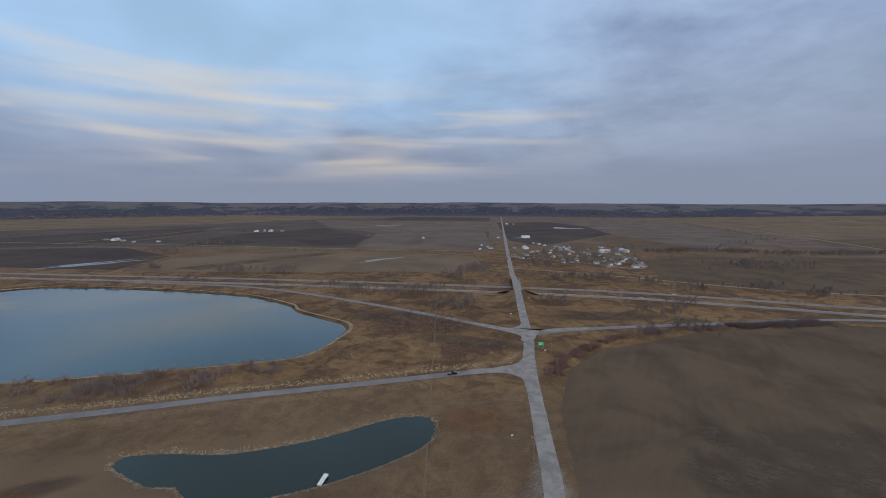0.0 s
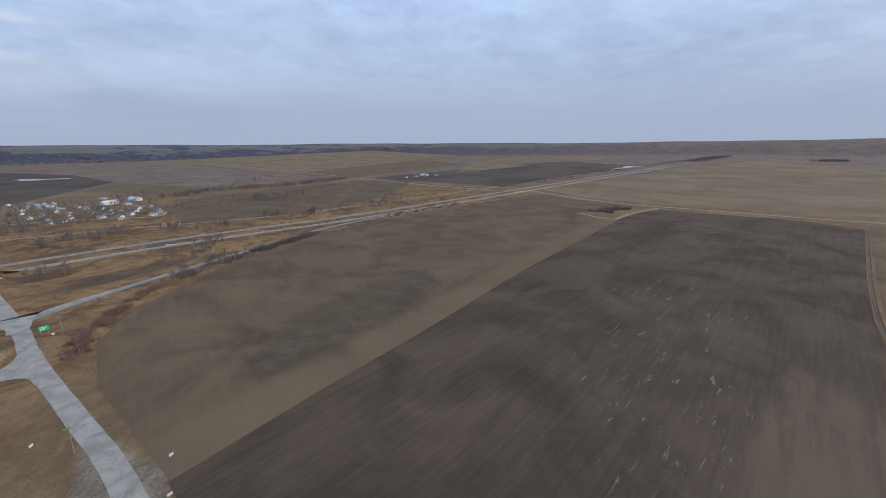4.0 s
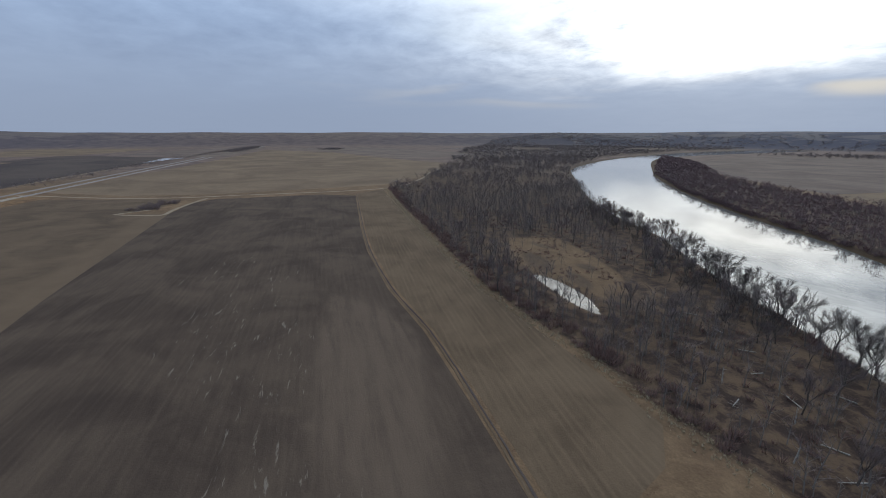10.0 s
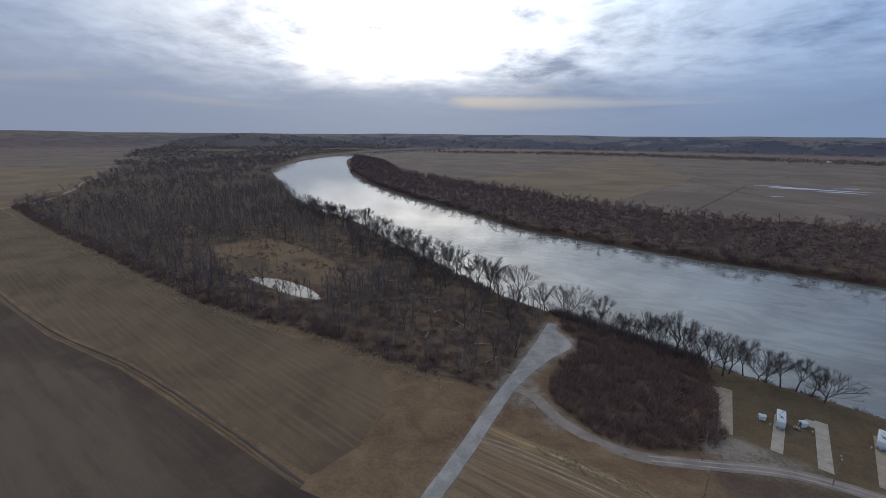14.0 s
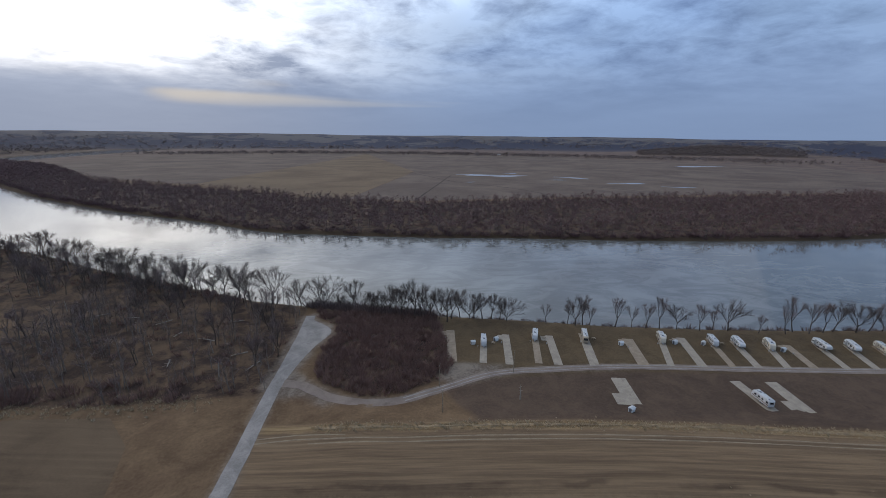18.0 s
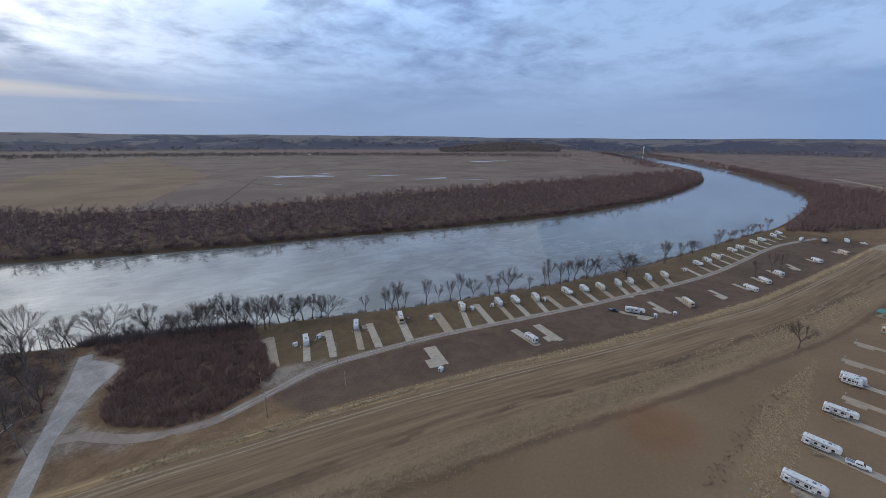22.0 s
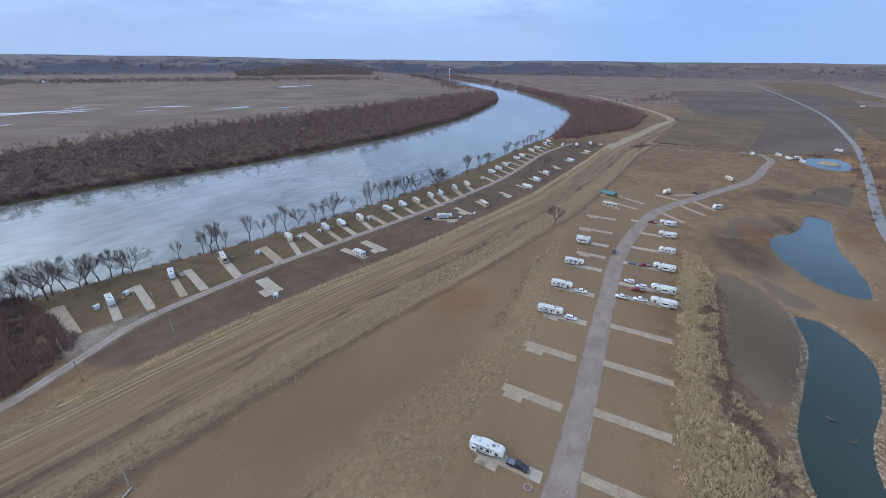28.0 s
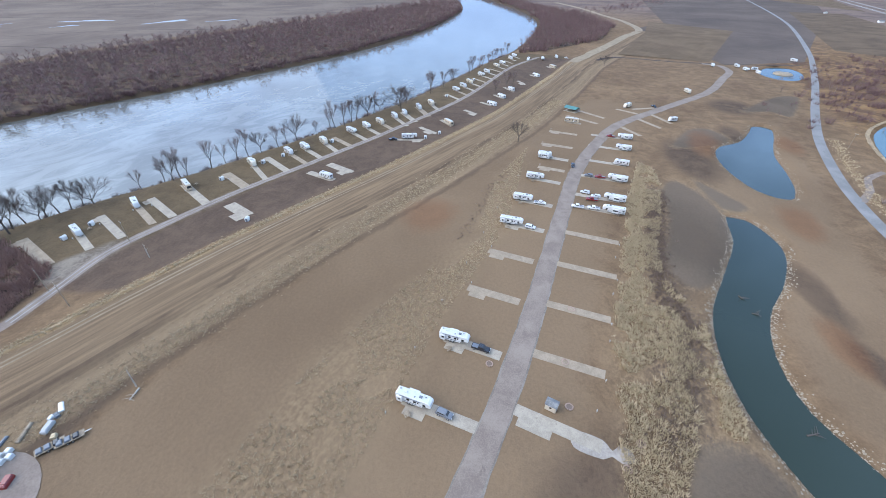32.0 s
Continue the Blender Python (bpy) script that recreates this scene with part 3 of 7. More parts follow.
def sdf(poly, x, y):
    """Signed distance to a polygon, positive inside."""
    d = np.full(x.shape, 1e9)
    inside = np.zeros(x.shape, bool)
    for (ax, ay), (bx, by) in zip(poly, poly[1:] + poly[:1]):
        ex, ey = bx - ax, by - ay
        t = np.clip(((x - ax) * ex + (y - ay) * ey) / (ex * ex + ey * ey), 0, 1)
        d = np.minimum(d, np.hypot(x - ax - t * ex, y - ay - t * ey))
        cross = (ay > y) != (by > y)
        inside ^= cross & (x < ex * (y - ay) / (ey if ey else 1e-9) + ax)
    return np.where(inside, d, -d)


def line_dist(line, x, y):
    d = np.full(x.shape, 1e9)
    for (ax, ay), (bx, by) in zip(line, line[1:]):
        ex, ey = bx - ax, by - ay
        t = np.clip(((x - ax) * ex + (y - ay) * ey) / (ex * ex + ey * ey), 0, 1)
        d = np.minimum(d, np.hypot(x - ax - t * ex, y - ay - t * ey))
    return d


def side_dist(line, x, y):
    """Distance to a line that runs west, positive on its north side."""
    d, best, side = np.full(x.shape, 1e9), np.full(x.shape, 1e9), np.zeros(x.shape)
    for (ax, ay), (bx, by) in zip(line, line[1:]):
        ex, ey = bx - ax, by - ay
        t = np.clip(((x - ax) * ex + (y - ay) * ey) / (ex * ex + ey * ey), 0, 1)
        d = np.hypot(x - ax - t * ex, y - ay - t * ey)
        side = np.where(d < best, np.sign(ey * (x - ax) - ex * (y - ay)), side)
        best = np.minimum(best, d)
    return best * side


def rounded(line, closed=False, step=6.0, near=900.0):
    """A smooth run of points through the corners of a plan line."""
    p = [Vector(q) for q in line]
    n = len(p)
    out = []
    for i in range(n if closed else n - 1):
        a, b, c, d = (p[(i + k) % n] if closed else p[min(max(i + k, 0), n - 1)] for k in (-1, 0, 1, 2))
        far = max(1.0, min(b.length, c.length) / near)
        k = max(1, min(60, int((c - b).length / (step * far))))
        for j in range(k):
            t = j / k
            m0, m1 = (c - a) * 0.5, (d - b) * 0.5
            lim = (c - b).length
            for m in (m0, m1):
                if m.length > lim:
                    m *= lim / m.length
            h = (2 * t**3 - 3 * t**2 + 1) * b + (t**3 - 2 * t**2 + t) * m0 + (3 * t**2 - 2 * t**3) * c + (t**3 - t**2) * m1
            out.append((h.x, h.y))
    if not closed:
        out.append(tuple(p[-1]))
    return out


def offset(line, d):
    p = np.array(line, float)
    t = np.gradient(p, axis=0)
    t /= np.linalg.norm(t, axis=1)[:, None]
    return [tuple(q) for q in p + np.stack([-t[:, 1], t[:, 0]], 1) * d]


RIVER = rounded(NEAR_BANK, step=30, near=500) + rounded(FAR_BANK, step=30, near=500)[::-1]
PONDS = {key: rounded(poly, True, 5.0) for key, poly in (("east", POND_EAST), ("west", POND_WEST), ("far", POND_FAR), ("wood", WOOD_POND), ("garden", GARDEN_POND))}
PONDS["lake"] = rounded(LAKE, True, 12.0)
LEVEE_LINE = rounded(LEVEE, step=20)
HIGH_LINE = rounded(MAIN_ROAD, step=25)


def smoothstep(x, lo, hi):
    t = np.clip((x - lo) / (hi - lo), 0, 1)
    return t * t * (3 - 2 * t)


def height(x, y, step=4.0):
    """Height of the ground, in metres."""
    x, y = np.asarray(x, float), np.asarray(y, float)
    z = np.zeros(x.shape)
    inland = side_dist(LEVEE_LINE, x, y)
    z += 2.4 * smoothstep(inland, -15.0, -1.0) * (1 - smoothstep(inland, 9.0, 40.0)) * smoothstep(-x, 18.0, 50.0)
    d = sdf(RIVER, x, y)
    z = np.minimum(z, np.clip(-4 - d * 4 / np.maximum(9, 1.3 * step), -8, 9))
    for key, poly in PONDS.items():
        z = np.minimum(z, np.clip(-1.5 - sdf(poly, x, y) * 0.4, -3.6, 9))
    # the road climbs to its bridge over the highway
    along = np.hypot(x - 87, y - 478)
    z += 6.2 * smoothstep(-along, -118, -24) * smoothstep(-line_dist(HIGH_LINE, x, y), -16, -5) * (np.abs(y - 478 + 0.16 * (x - 87)) > 26)
    r = np.hypot(x, y)
    az = np.arctan2(x, y)
    rise = 108 + 20 * np.cos(az) ** 2 + 4 * np.sin(az * 7 + 1) + 2.5 * np.sin(az * 17) + 1.5 * np.sin(az * 41)
    z += smoothstep(r, 3700, 4850) * rise
    z += 50 * np.exp(-(((x + 2750) / 520) ** 2) - ((y + 2450) / 420) ** 2)
    return z


def spaced(lo, hi, dense_lo, dense_hi, step=4.0, grow=1.021):
    mid = np.arange(dense_lo, dense_hi + step, step)
    right, s, v = [], step, mid[-1]
    while v < hi:
        s *= grow
        v += s
        right.append(v)
    left, s, v = [], step, mid[0]
    while v > lo:
        s *= grow
        v -= s
        left.append(v)
    return np.concatenate([left[::-1], mid, right])


def mesh_of(name, verts, faces, smooth=False):
    """A mesh from arrays: verts n x 3, faces m x 3 or m x 4."""
    me = bpy.data.meshes.new(name)
    verts, faces = np.asarray(verts, np.float32), np.asarray(faces, np.int32)
    k = faces.shape[1]
    me.vertices.add(len(verts))
    me.vertices.foreach_set("co", verts.ravel())
    me.loops.add(faces.size)
    me.loops.foreach_set("vertex_index", faces.ravel())
    me.polygons.add(len(faces))
    me.polygons.foreach_set("loop_start", np.arange(0, faces.size, k, dtype=np.int32))
    me.polygons.foreach_set("use_smooth", np.full(len(faces), smooth))
    me.update(calc_edges=True)
    return me


# ---- ground ----
gx, gy = spaced(-4950, 4950, -420, 330), spaced(-4950, 4950, -470, 330)
GX, GY = np.meshgrid(gx, gy)
STEP = np.maximum(np.gradient(gx)[None, :], np.gradient(gy)[:, None]) + 0 * GX
GZ = height(GX, GY, STEP)
nx, ny = len(gx), len(gy)
idx = np.arange(nx * ny).reshape(ny, nx)
quads = np.stack([idx[:-1, :-1], idx[:-1, 1:], idx[1:, 1:], idx[1:, :-1]], -1).reshape(-1, 4)
ground_mesh = mesh_of("ground", np.stack([GX, GY, GZ], -1).reshape(-1, 3), quads, True)
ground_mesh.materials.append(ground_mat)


def ground_z(x, y):
    """Height of the ground sheet under one spot."""
    i, j = int(np.clip(np.searchsorted(gx, x) - 1, 0, nx - 2)), int(np.clip(np.searchsorted(gy, y) - 1, 0, ny - 2))
    u, v = (x - gx[i]) / (gx[i + 1] - gx[i]), (y - gy[j]) / (gy[j + 1] - gy[j])
    return float((GZ[j, i] * (1 - u) + GZ[j, i + 1] * u) * (1 - v) + (GZ[j + 1, i] * (1 - u) + GZ[j + 1, i + 1] * u) * v)


ground = tagged(new("ground", ground_mesh), "dry winter grassland with straw, brush and bare earth", "ground", kind="structure")

WOOD_EAST = [(-10, -143), (24, -146), (50, -150), (87, -157), (127, -158), (186, -166), (305, -197), (477, -240), (690, -300), (808, -429), (936, -517), (1238, -787), (1500, -1300),
             (1250, -1560), (896, -1004), (649, -749), (464, -577), (331, -473), (226, -414), (126, -334), (61, -288), (13, -253), (-21, -236), (-17, -190)]
WOOD_HILL = [(-1950, -2350), (-2150, -2120), (-2720, -1850), (-3250, -2250), (-3100, -2900), (-2400, -2900)]
WOOD_FAR_EAST = [(1240, -790), (1450, -885), (2480, -1600), (3400, -2500), (3300, -3500), (1560, -3500), (1470, -2400), (1260, -1600), (1110, -1250)]
CLEARING = [(277, -260), (254, -300), (200, -285), (151, -262), (125, -238), (127, -215), (191, -212), (222, -220)]
WOOD_SOUTH = [(1130, -1800), (658, -1047), (418, -774), (241, -616), (123, -530), (41, -459), (-58, -420), (-138, -394), (-210, -378), (-330, -342), (-540, -300), (-790, -296),
              (-1057, -335), (-1234, -372), (-1400, -430), (-1440, -520), (-1291, -530), (-777, -575), (-411, -605), (-164, -605), (0, -690), (117, -791), (476, -1042), (850, -1560)]
WOOD_POINT = [(-664, -45), (-794, 15), (-993, 25), (-1180, -60), (-1302, -160), (-1700, -400), (-1782, -495), (-1302, -235), (-1074, -138), (-889, -102), (-663, -88), (-620, -80)]
SCRUB = [(-27, -222), (-43, -216), (-90, -197), (-87, -150), (-79, -137), (-60, -132), (-45, -134), (-31, -146), (-28, -160), (-31, -176), (-37, -188), (-37, -198), (-28, -211)]
LAWN_WEST = [(-78, -200), (-110, -196), (-182, -167), (-289, -138), (-451, -112), (-620, -92), (-620, -20), (-490, -24), (-345, -43), (-280, -58), (-222, -73), (-160, -92), (-120, -103), (-85, -111), (-84, -150)]
MOWN = [(-35, -70), (-84, -60), (-136, -49), (-220, -29), (-277, -14), (-350, 4), (-420, 30), (-425, 80), (-360, 66), (-300, 58), (-180, 52), (-60, 52), (-20, 60), (-20, 0), (0, -60)]


def store(key, poly, reach=15.0):
    at = ground_mesh.attributes.new(key, "FLOAT", "POINT")
    at.data.foreach_set("value", np.clip(sdf(poly, GX, GY) / reach, -1, 1).astype(np.float32).ravel())


def store_values(key, values):
    ground_mesh.attributes.new(key, "FLOAT", "POINT").data.foreach_set("value", np.clip(values, -1, 1).astype(np.float32).ravel())


wood_field = np.maximum(np.maximum(np.minimum(sdf(WOOD_EAST, GX, GY), -sdf(CLEARING, GX, GY)), sdf(WOOD_SOUTH, GX, GY)), np.maximum(sdf(WOOD_POINT, GX, GY), sdf(SCRUB, GX, GY)))
wood_field = np.maximum(wood_field, np.maximum(sdf(WOOD_FAR_EAST, GX, GY), sdf(WOOD_HILL, GX, GY)))
store_values("wood", wood_field / 15)
store("lawn", LAWN_WEST, 10)
store("slope", [(-78, -131), (-101, -134), (-124, -131), (-160, -125), (-208, -112), (-274, -95), (-381, -74), (-523, -66), (-600, -48), (-600, -10), (-490, -20), (-345, -39), (-280, -54), (-222, -69), (-160, -88), (-120, -99), (-85, -107)], 6)
EAST_MEADOW = [(-10, 195), (-60, 172), (-120, 160), (-150, 152), (-240, 152), (-290, 162), (-330, 162), (-420, 170), (-300, 108), (-270, 102), (-236, 108), (-212, 126), (-160, 112), (-120, 113), (-90, 132), (-20, 150)]
store_values("mown", np.maximum(sdf(MOWN, GX, GY), sdf(EAST_MEADOW, GX, GY)) / 22)
MUD = [[(-264, 84), (-250, 78), (-217, 79), (-182, 76), (-169, 79), (-165, 86), (-173, 94), (-193, 101), (-213, 107), (-228, 105), (-243, 100), (-254, 94)], [(-321, 88), (-360, 100), (-369, 114), (-348, 125), (-330, 109)], [(-428, 146), (-492, 184), (-500, 204), (-426, 180), (-437, 168)],
       [(-269, 95), (-246, 101), (-235, 108), (-244, 117), (-255, 108)], [(-60, 72), (-84, 76), (-98, 79), (-103, 90), (-92, 101), (-66, 112), (-52, 96)]]
mud_in = np.maximum.reduce([sdf(rounded(p, True, 4.0), GX, GY) for p in MUD])
store_values("bare", mud_in / 5)
TUFT_WEST = [(-282, -1), (-182, 10), (-119, 4), (-86, 3), (-20, 2), (-14, -24), (-44, -27), (-60, -26), (-87, -24), (-123, -16), (-167, -1), (-230, -8)]
TUFT_POND = [(-284, 66), (-227, 60.5), (-176, 59.5), (-141, 58), (-117, 58), (-100, 60), (-84, 62), (-70, 66), (-84, 75), (-98, 79), (-103, 94), (-108, 92), (-129, 88), (-152, 86), (-160, 78), (-169, 75), (-190, 73), (-217, 76), (-254, 77), (-276, 74)]
store_values("rough", smoothstep(GY, 190, 235) * (1 - smoothstep(np.hypot(GX, GY), 700, 1100)))
band = lambda line, half, soft: (half - line_dist(line, GX, GY)) / soft
LOW_BANK = [(-36, -74), (-60, -69), (-84, -63), (-110, -57), (-140, -50), (-170, -43), (-222, -31), (-277, -17), (-330, -6), (-400, 6)]
store_values("straw", np.maximum.reduce([sdf(TUFT_WEST, GX, GY) / 12, sdf(TUFT_POND, GX, GY) / 8, (1.2 - np.abs(mud_in + 1.0)) / 4,
                                       band(offset(COUNTY_ROAD[:11], -9), 3, 6), band(offset(COUNTY_ROAD[:8], 9), 3, 6), -1 + 0 * GX]))
blob = lambda cx, cy, rx, ry, turn=0.0: 1 - np.hypot(((GX - cx) * math.cos(turn) + (GY - cy) * math.sin(turn)) / rx, (-(GX - cx) * math.sin(turn) + (GY - cy) * math.cos(turn)) / ry)
store_values("clay", np.maximum.reduce([blob(-179, -27, 14, 11), blob(15, 182, 16, 12), blob(-236, 137, 16, 8), blob(-152, 126, 13, 5, 0.2), blob(-335, 108, 24, 10), blob(-352, 160, 18, 7), -1 + 0 * GX]))
store_values("damp", np.maximum.reduce([blob(-180, 126, 20, 6, 0.2), blob(-144, 133, 14, 5, 0.4), blob(205, -232, 26, 9, -0.4), blob(240, -268, 14, 5), blob(158, -228, 18, 6, -0.4), blob(175, -255, 10, 6), blob(-360, 128, 20, 8), blob(-300, 96, 34, 13, 0.2), blob(-440, 140, 22, 17), blob(-190, 82, 34, 9, -0.05), blob(-120, 76, 40, 8, 0.0), band([(-247, 75), (-209, 73), (-175, 72.5), (-157, 75), (-146, 81), (-130, 80), (-112, 77), (-95, 73)], 4.5, 5),
                                        blob(-45, -80, 30, 12), blob(-60, 60, 40, 18, -0.2), blob(-30, 350, 60, 22, -0.4), blob(20, 290, 40, 12, -0.3), blob(150, 360, 50, 14), -1 + 0 * GX]))
LOTS = [[(45, 150), (45, 125), (62, 119), (46, 116), (40, 96), (33, 60), (20, 62), (10, 84), (14, 104), (20, 120), (30, 135), (38, 150)], [(-12, -162), (-18, -160), (-28, -146), (-40, -135), (-34, -130), (-24, -138), (-14, -139), (-8, -136)],
        [(-82, -148), (-94, -147), (-110, -141), (-104, -135), (-92, -133), (-80, -133)], [(-19, -214), (-27, -208), (-35, -198), (-36, -190), (-29, -178), (-22, -162), (-14, -146), (-8, -150), (-14, -180)]]
store_values("lot", np.maximum.reduce([sdf(rounded(p, True, 4.0), GX, GY) for p in LOTS] + [2.4 - line_dist(rounded(MAIN_ROAD[:10], step=20), GX, GY), 1.4 - line_dist(rounded(LOOP_ROAD[:9], step=15), GX, GY)]) / 6)
RAD = np.hypot(GX, GY)
AZ = np.arctan2(GX, GY)
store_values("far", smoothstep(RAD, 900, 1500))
store_values("inland", np.where(GX < -6, side_dist(LEVEE_LINE, GX, GY), -100) / 100)
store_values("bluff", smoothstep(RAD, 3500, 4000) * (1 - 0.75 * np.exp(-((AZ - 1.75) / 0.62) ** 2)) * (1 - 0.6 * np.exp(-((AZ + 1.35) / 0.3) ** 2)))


def water(name, label, poly, z, mat, margin=8.0):
    xs, ys = [p[0] for p in poly], [p[1] for p in poly]
    a, b, c, d = min(xs) - margin, max(xs) + margin, min(ys) - margin, max(ys) + margin
    me = mesh_of(name, [(a, c, z), (b, c, z), (b, d, z), (a, d, z)], [(0, 1, 2, 3)])
    me.materials.append(mat)
    return tagged(new(name, me), label, "water", kind="structure")


water("river_water", "wide slow river reflecting the cloudy evening sky", RIVER, -4.0, river_mat, 0.0)
for key, label, mat in (("east", "dark pond with a stony shore", pond_mat), ("west", "narrow winding green pond with a stony shore", pond_mat), ("far", "small blue pond with an uneven shore", pond_mat),
                        ("wood", "shallow pool in a clearing among bare trees", pool_mat), ("garden", "pale water garden pond with an island", lake_mat), ("lake", "large calm lake beside the highway", lake_mat)):
    water(key + "_pond_water", label, PONDS[key], -1.5 - 0.01 * list(PONDS).index(key), mat)


def sheet(name, poly, mat, label, lift=0.06, cell=22.0):
    """A thin draped patch of ground with a crisp edge."""
    bm = bmesh.new()
    bm.faces.new([bm.verts.new((px, py, 0)) for px, py in poly])
    bmesh.ops.triangulate(bm, faces=bm.faces[:])
    xy = np.array([v.co[:2] for v in bm.verts])
    for v, z in zip(bm.verts, height(xy[:, 0], xy[:, 1])):
        v.co.z = max(z, 0.0) + lift
    me = bpy.data.meshes.new(name)
    bm.to_mesh(me)
    bm.free()
    me.materials.append(mat)
    return tagged(new(name, me), label, "field", kind="structure")


def bridge_rise(x, y):
    return 6.2 * smoothstep(-np.hypot(x - 87, y - 478), -118, -24)


def ribbon(name, line, width, mat, label, lift=0.10, step=6.0, category="road", jitter=0.0, bridged=False):
    """A road draped along a line."""
    pts = np.array(rounded(line, step=step, near=400))
    tang = np.gradient(pts, axis=0)
    tang /= np.linalg.norm(tang, axis=1)[:, None]
    side = np.stack([-tang[:, 1], tang[:, 0]], 1)
    rng = np.random.default_rng(len(pts))
    rows = []
    for k in (-1, -0.5, 0, 0.5, 1):
        w = width / 2 * k * (1 + (jitter * rng.normal(0, 1, len(pts)) if abs(k) == 1 else 0))
        q = pts + side * np.reshape(w, (-1, 1)) * np.ones((len(pts), 1))
        z = np.maximum(height(q[:, 0], q[:, 1]), height(pts[:, 0], pts[:, 1]))
        if bridged:
            z = np.maximum(z, bridge_rise(pts[:, 0], pts[:, 1]))
        rows.append(np.column_stack([q, z + lift - 0.03 * abs(k)]))
    v = np.concatenate(rows)
    n = len(pts)
    f = [(r * n + i, r * n + i + 1, (r + 1) * n + i + 1, (r + 1) * n + i) for r in range(4) for i in range(n - 1)]
    me = mesh_of(name, v, [q[::-1] for q in f], True)
    me.materials.append(mat)
    return tagged(new(name, me), label, category, kind="structure")


# ---- fields ----
sheet("field_dark", [(583, 36), (290, 82), (159, 96), (102, 104), (44, 110), (26, 40), (10, -50), (4, -78), (31, -79), (86, -90), (142, -100), (206, -106), (299, -124), (389, -148), (621, -216), (658, -171), (673, -84), (683, -12), (656, 15)], soil_dark, "bare dark crop field with pale washed streaks")
sheet("field_brown", [(44, 107), (102, 101), (159, 93), (290, 79), (580, 33), (600, 96), (619, 56), (690, 30), (712, 40), (752, 120), (800, 215), (552, 296), (420, 322), (330, 334), (200, 312), (110, 272), (78, 240), (58, 190)], soil_brown, "brown stubble field with patches of dry residue", 0.045)
sheet("field_strip", [(638, -224), (676, -284), (477, -232), (305, -189), (186, -160), (127, -153), (70, -147), (40, -141), (28, -124), (24, -100), (31, -84), (86, -95), (142, -105), (206, -111), (299, -129), (389, -153)], stubble_tan, "narrow tan stubble field beside the woods")
sheet("field_tan_far", [(890, 232), (1705, -20), (2800, -330), (2250, -611), (1439, -681), (1197, -762), (856, -453), (735, -309), (742, -20), (790, 110)], straw_far, "wide straw coloured field")
sheet("field_south_tan", [(246, -924), (-48, -662), (-254, -1203), (-208, -2584)], straw_far, "orange tan field beyond the river")
sheet("field_south_grey", [(-50, -664), (-164, -625), (-411, -625), (-777, -600), (-1291, -560), (-1576, -729), (-1826, -1153), (-1138, -2206), (-212, -2584), (-258, -1203)], soil_grey, "grey wet bottomland field beyond the river")
sheet("field_south_east", [(506, -1106), (860, -1600), (1000, -2300), (-200, -2584), (250, -926)], soil_grey, "grey field beyond the river")
sheet("field_north", [(-1500, 1000), (-600, 960), (105, 930), (330, 2900), (-1000, 3100), (-1900, 2300)], soil_mid, "wide dark violet bottomland west of the road", 0.05)
for k, (poly, mat, label) in enumerate((
        ([(-477, 598), (-500, 754), (-445, 838), (-108, 859), (60, 800), (72, 600), (-100, 606), (-300, 596)], straw_far, "straw field with a drain across it"),
        ([(-425, 631), (-349, 725), (-261, 843), (-216, 832), (-308, 718), (-372, 616)], soil_brown, "brown strip across the straw field"),
        ([(-900, 690), (-1150, 890), (-733, 931), (-530, 778), (-500, 612), (-700, 636)], soil_violet, "dark ploughed field beyond the highway"),
        ([(-1500, 1040), (-1321, 1165), (-1047, 1862), (-868, 1453), (-871, 940), (-1150, 910)], soil_violet, "dark ploughed field by the farm lane"),
        ([(-635, 985), (-707, 1295), (-521, 1788), (-240, 1300), (-213, 960), (-488, 1019)], soil_violet, "dark ploughed field"),
        ([(-205, 950), (110, 905), (160, 1560), (-235, 1468)], soil_grey, "violet brown field west of the road"),
        ([(-2737, 2425), (-1666, 1472), (-1174, 2090), (-923, 2708), (-600, 3600), (-1806, 3488)], straw_far, "pale far field"),
        ([(-500, 1800), (-230, 1490), (190, 1580), (300, 2500), (-860, 2650)], soil_grey, "violet brown far field"),
        ([(240, 1000), (190, 1150), (300, 2300), (640, 2500), (700, 1750), (593, 1423), (430, 1228)], soil_violet, "dark ploughed field behind the village"),
        ([(604, 1511), (760, 2300), (1290, 2255), (1014, 1235), (640, 950), (600, 1000)], soil_grey, "violet brown field east of the village"),
        ([(430, 905), (440, 1200), (590, 1400), (600, 1000), (584, 896)], stubble_tan, "tan stubble behind the village"),
        ([(1350, 2270), (1500, 3300), (3300, 2600), (3400, 1700), (1540, 1330), (1100, 1290)], straw_far, "pale far field"),
        ([(1080, 1200), (1520, 1290), (2400, 1480), (1900, 900), (980, 850)], stubble_tan, "tan field beside the lane"),
        ([(368, 728), (447, 803), (887, 779), (1040, 640), (640, 470), (429, 462), (295, 542)], soil_brown, "brown field beyond the highway"),
        ([(915, 330), (1230, 282), (1980, 90), (2440, 540), (1430, 740), (1010, 800)], soil_violet, "dark slate field beyond the highway")
        )):
    sheet("field_north", poly, mat, label, 0.06 + 0.003 * k)
sheet("field_west_dark", [(-640, 165), (-700, 262), (-1500, 520), (-2300, 700), (-1900, 80), (-1080, 120), (-960, 60)], soil_mid, "dark ploughed field past the campground")
sheet("field_west_far", [(-1950, 60), (-2400, 680), (-3300, 900), (-3000, -300), (-2000, -380)], soil_grey, "wide far bottomland field")

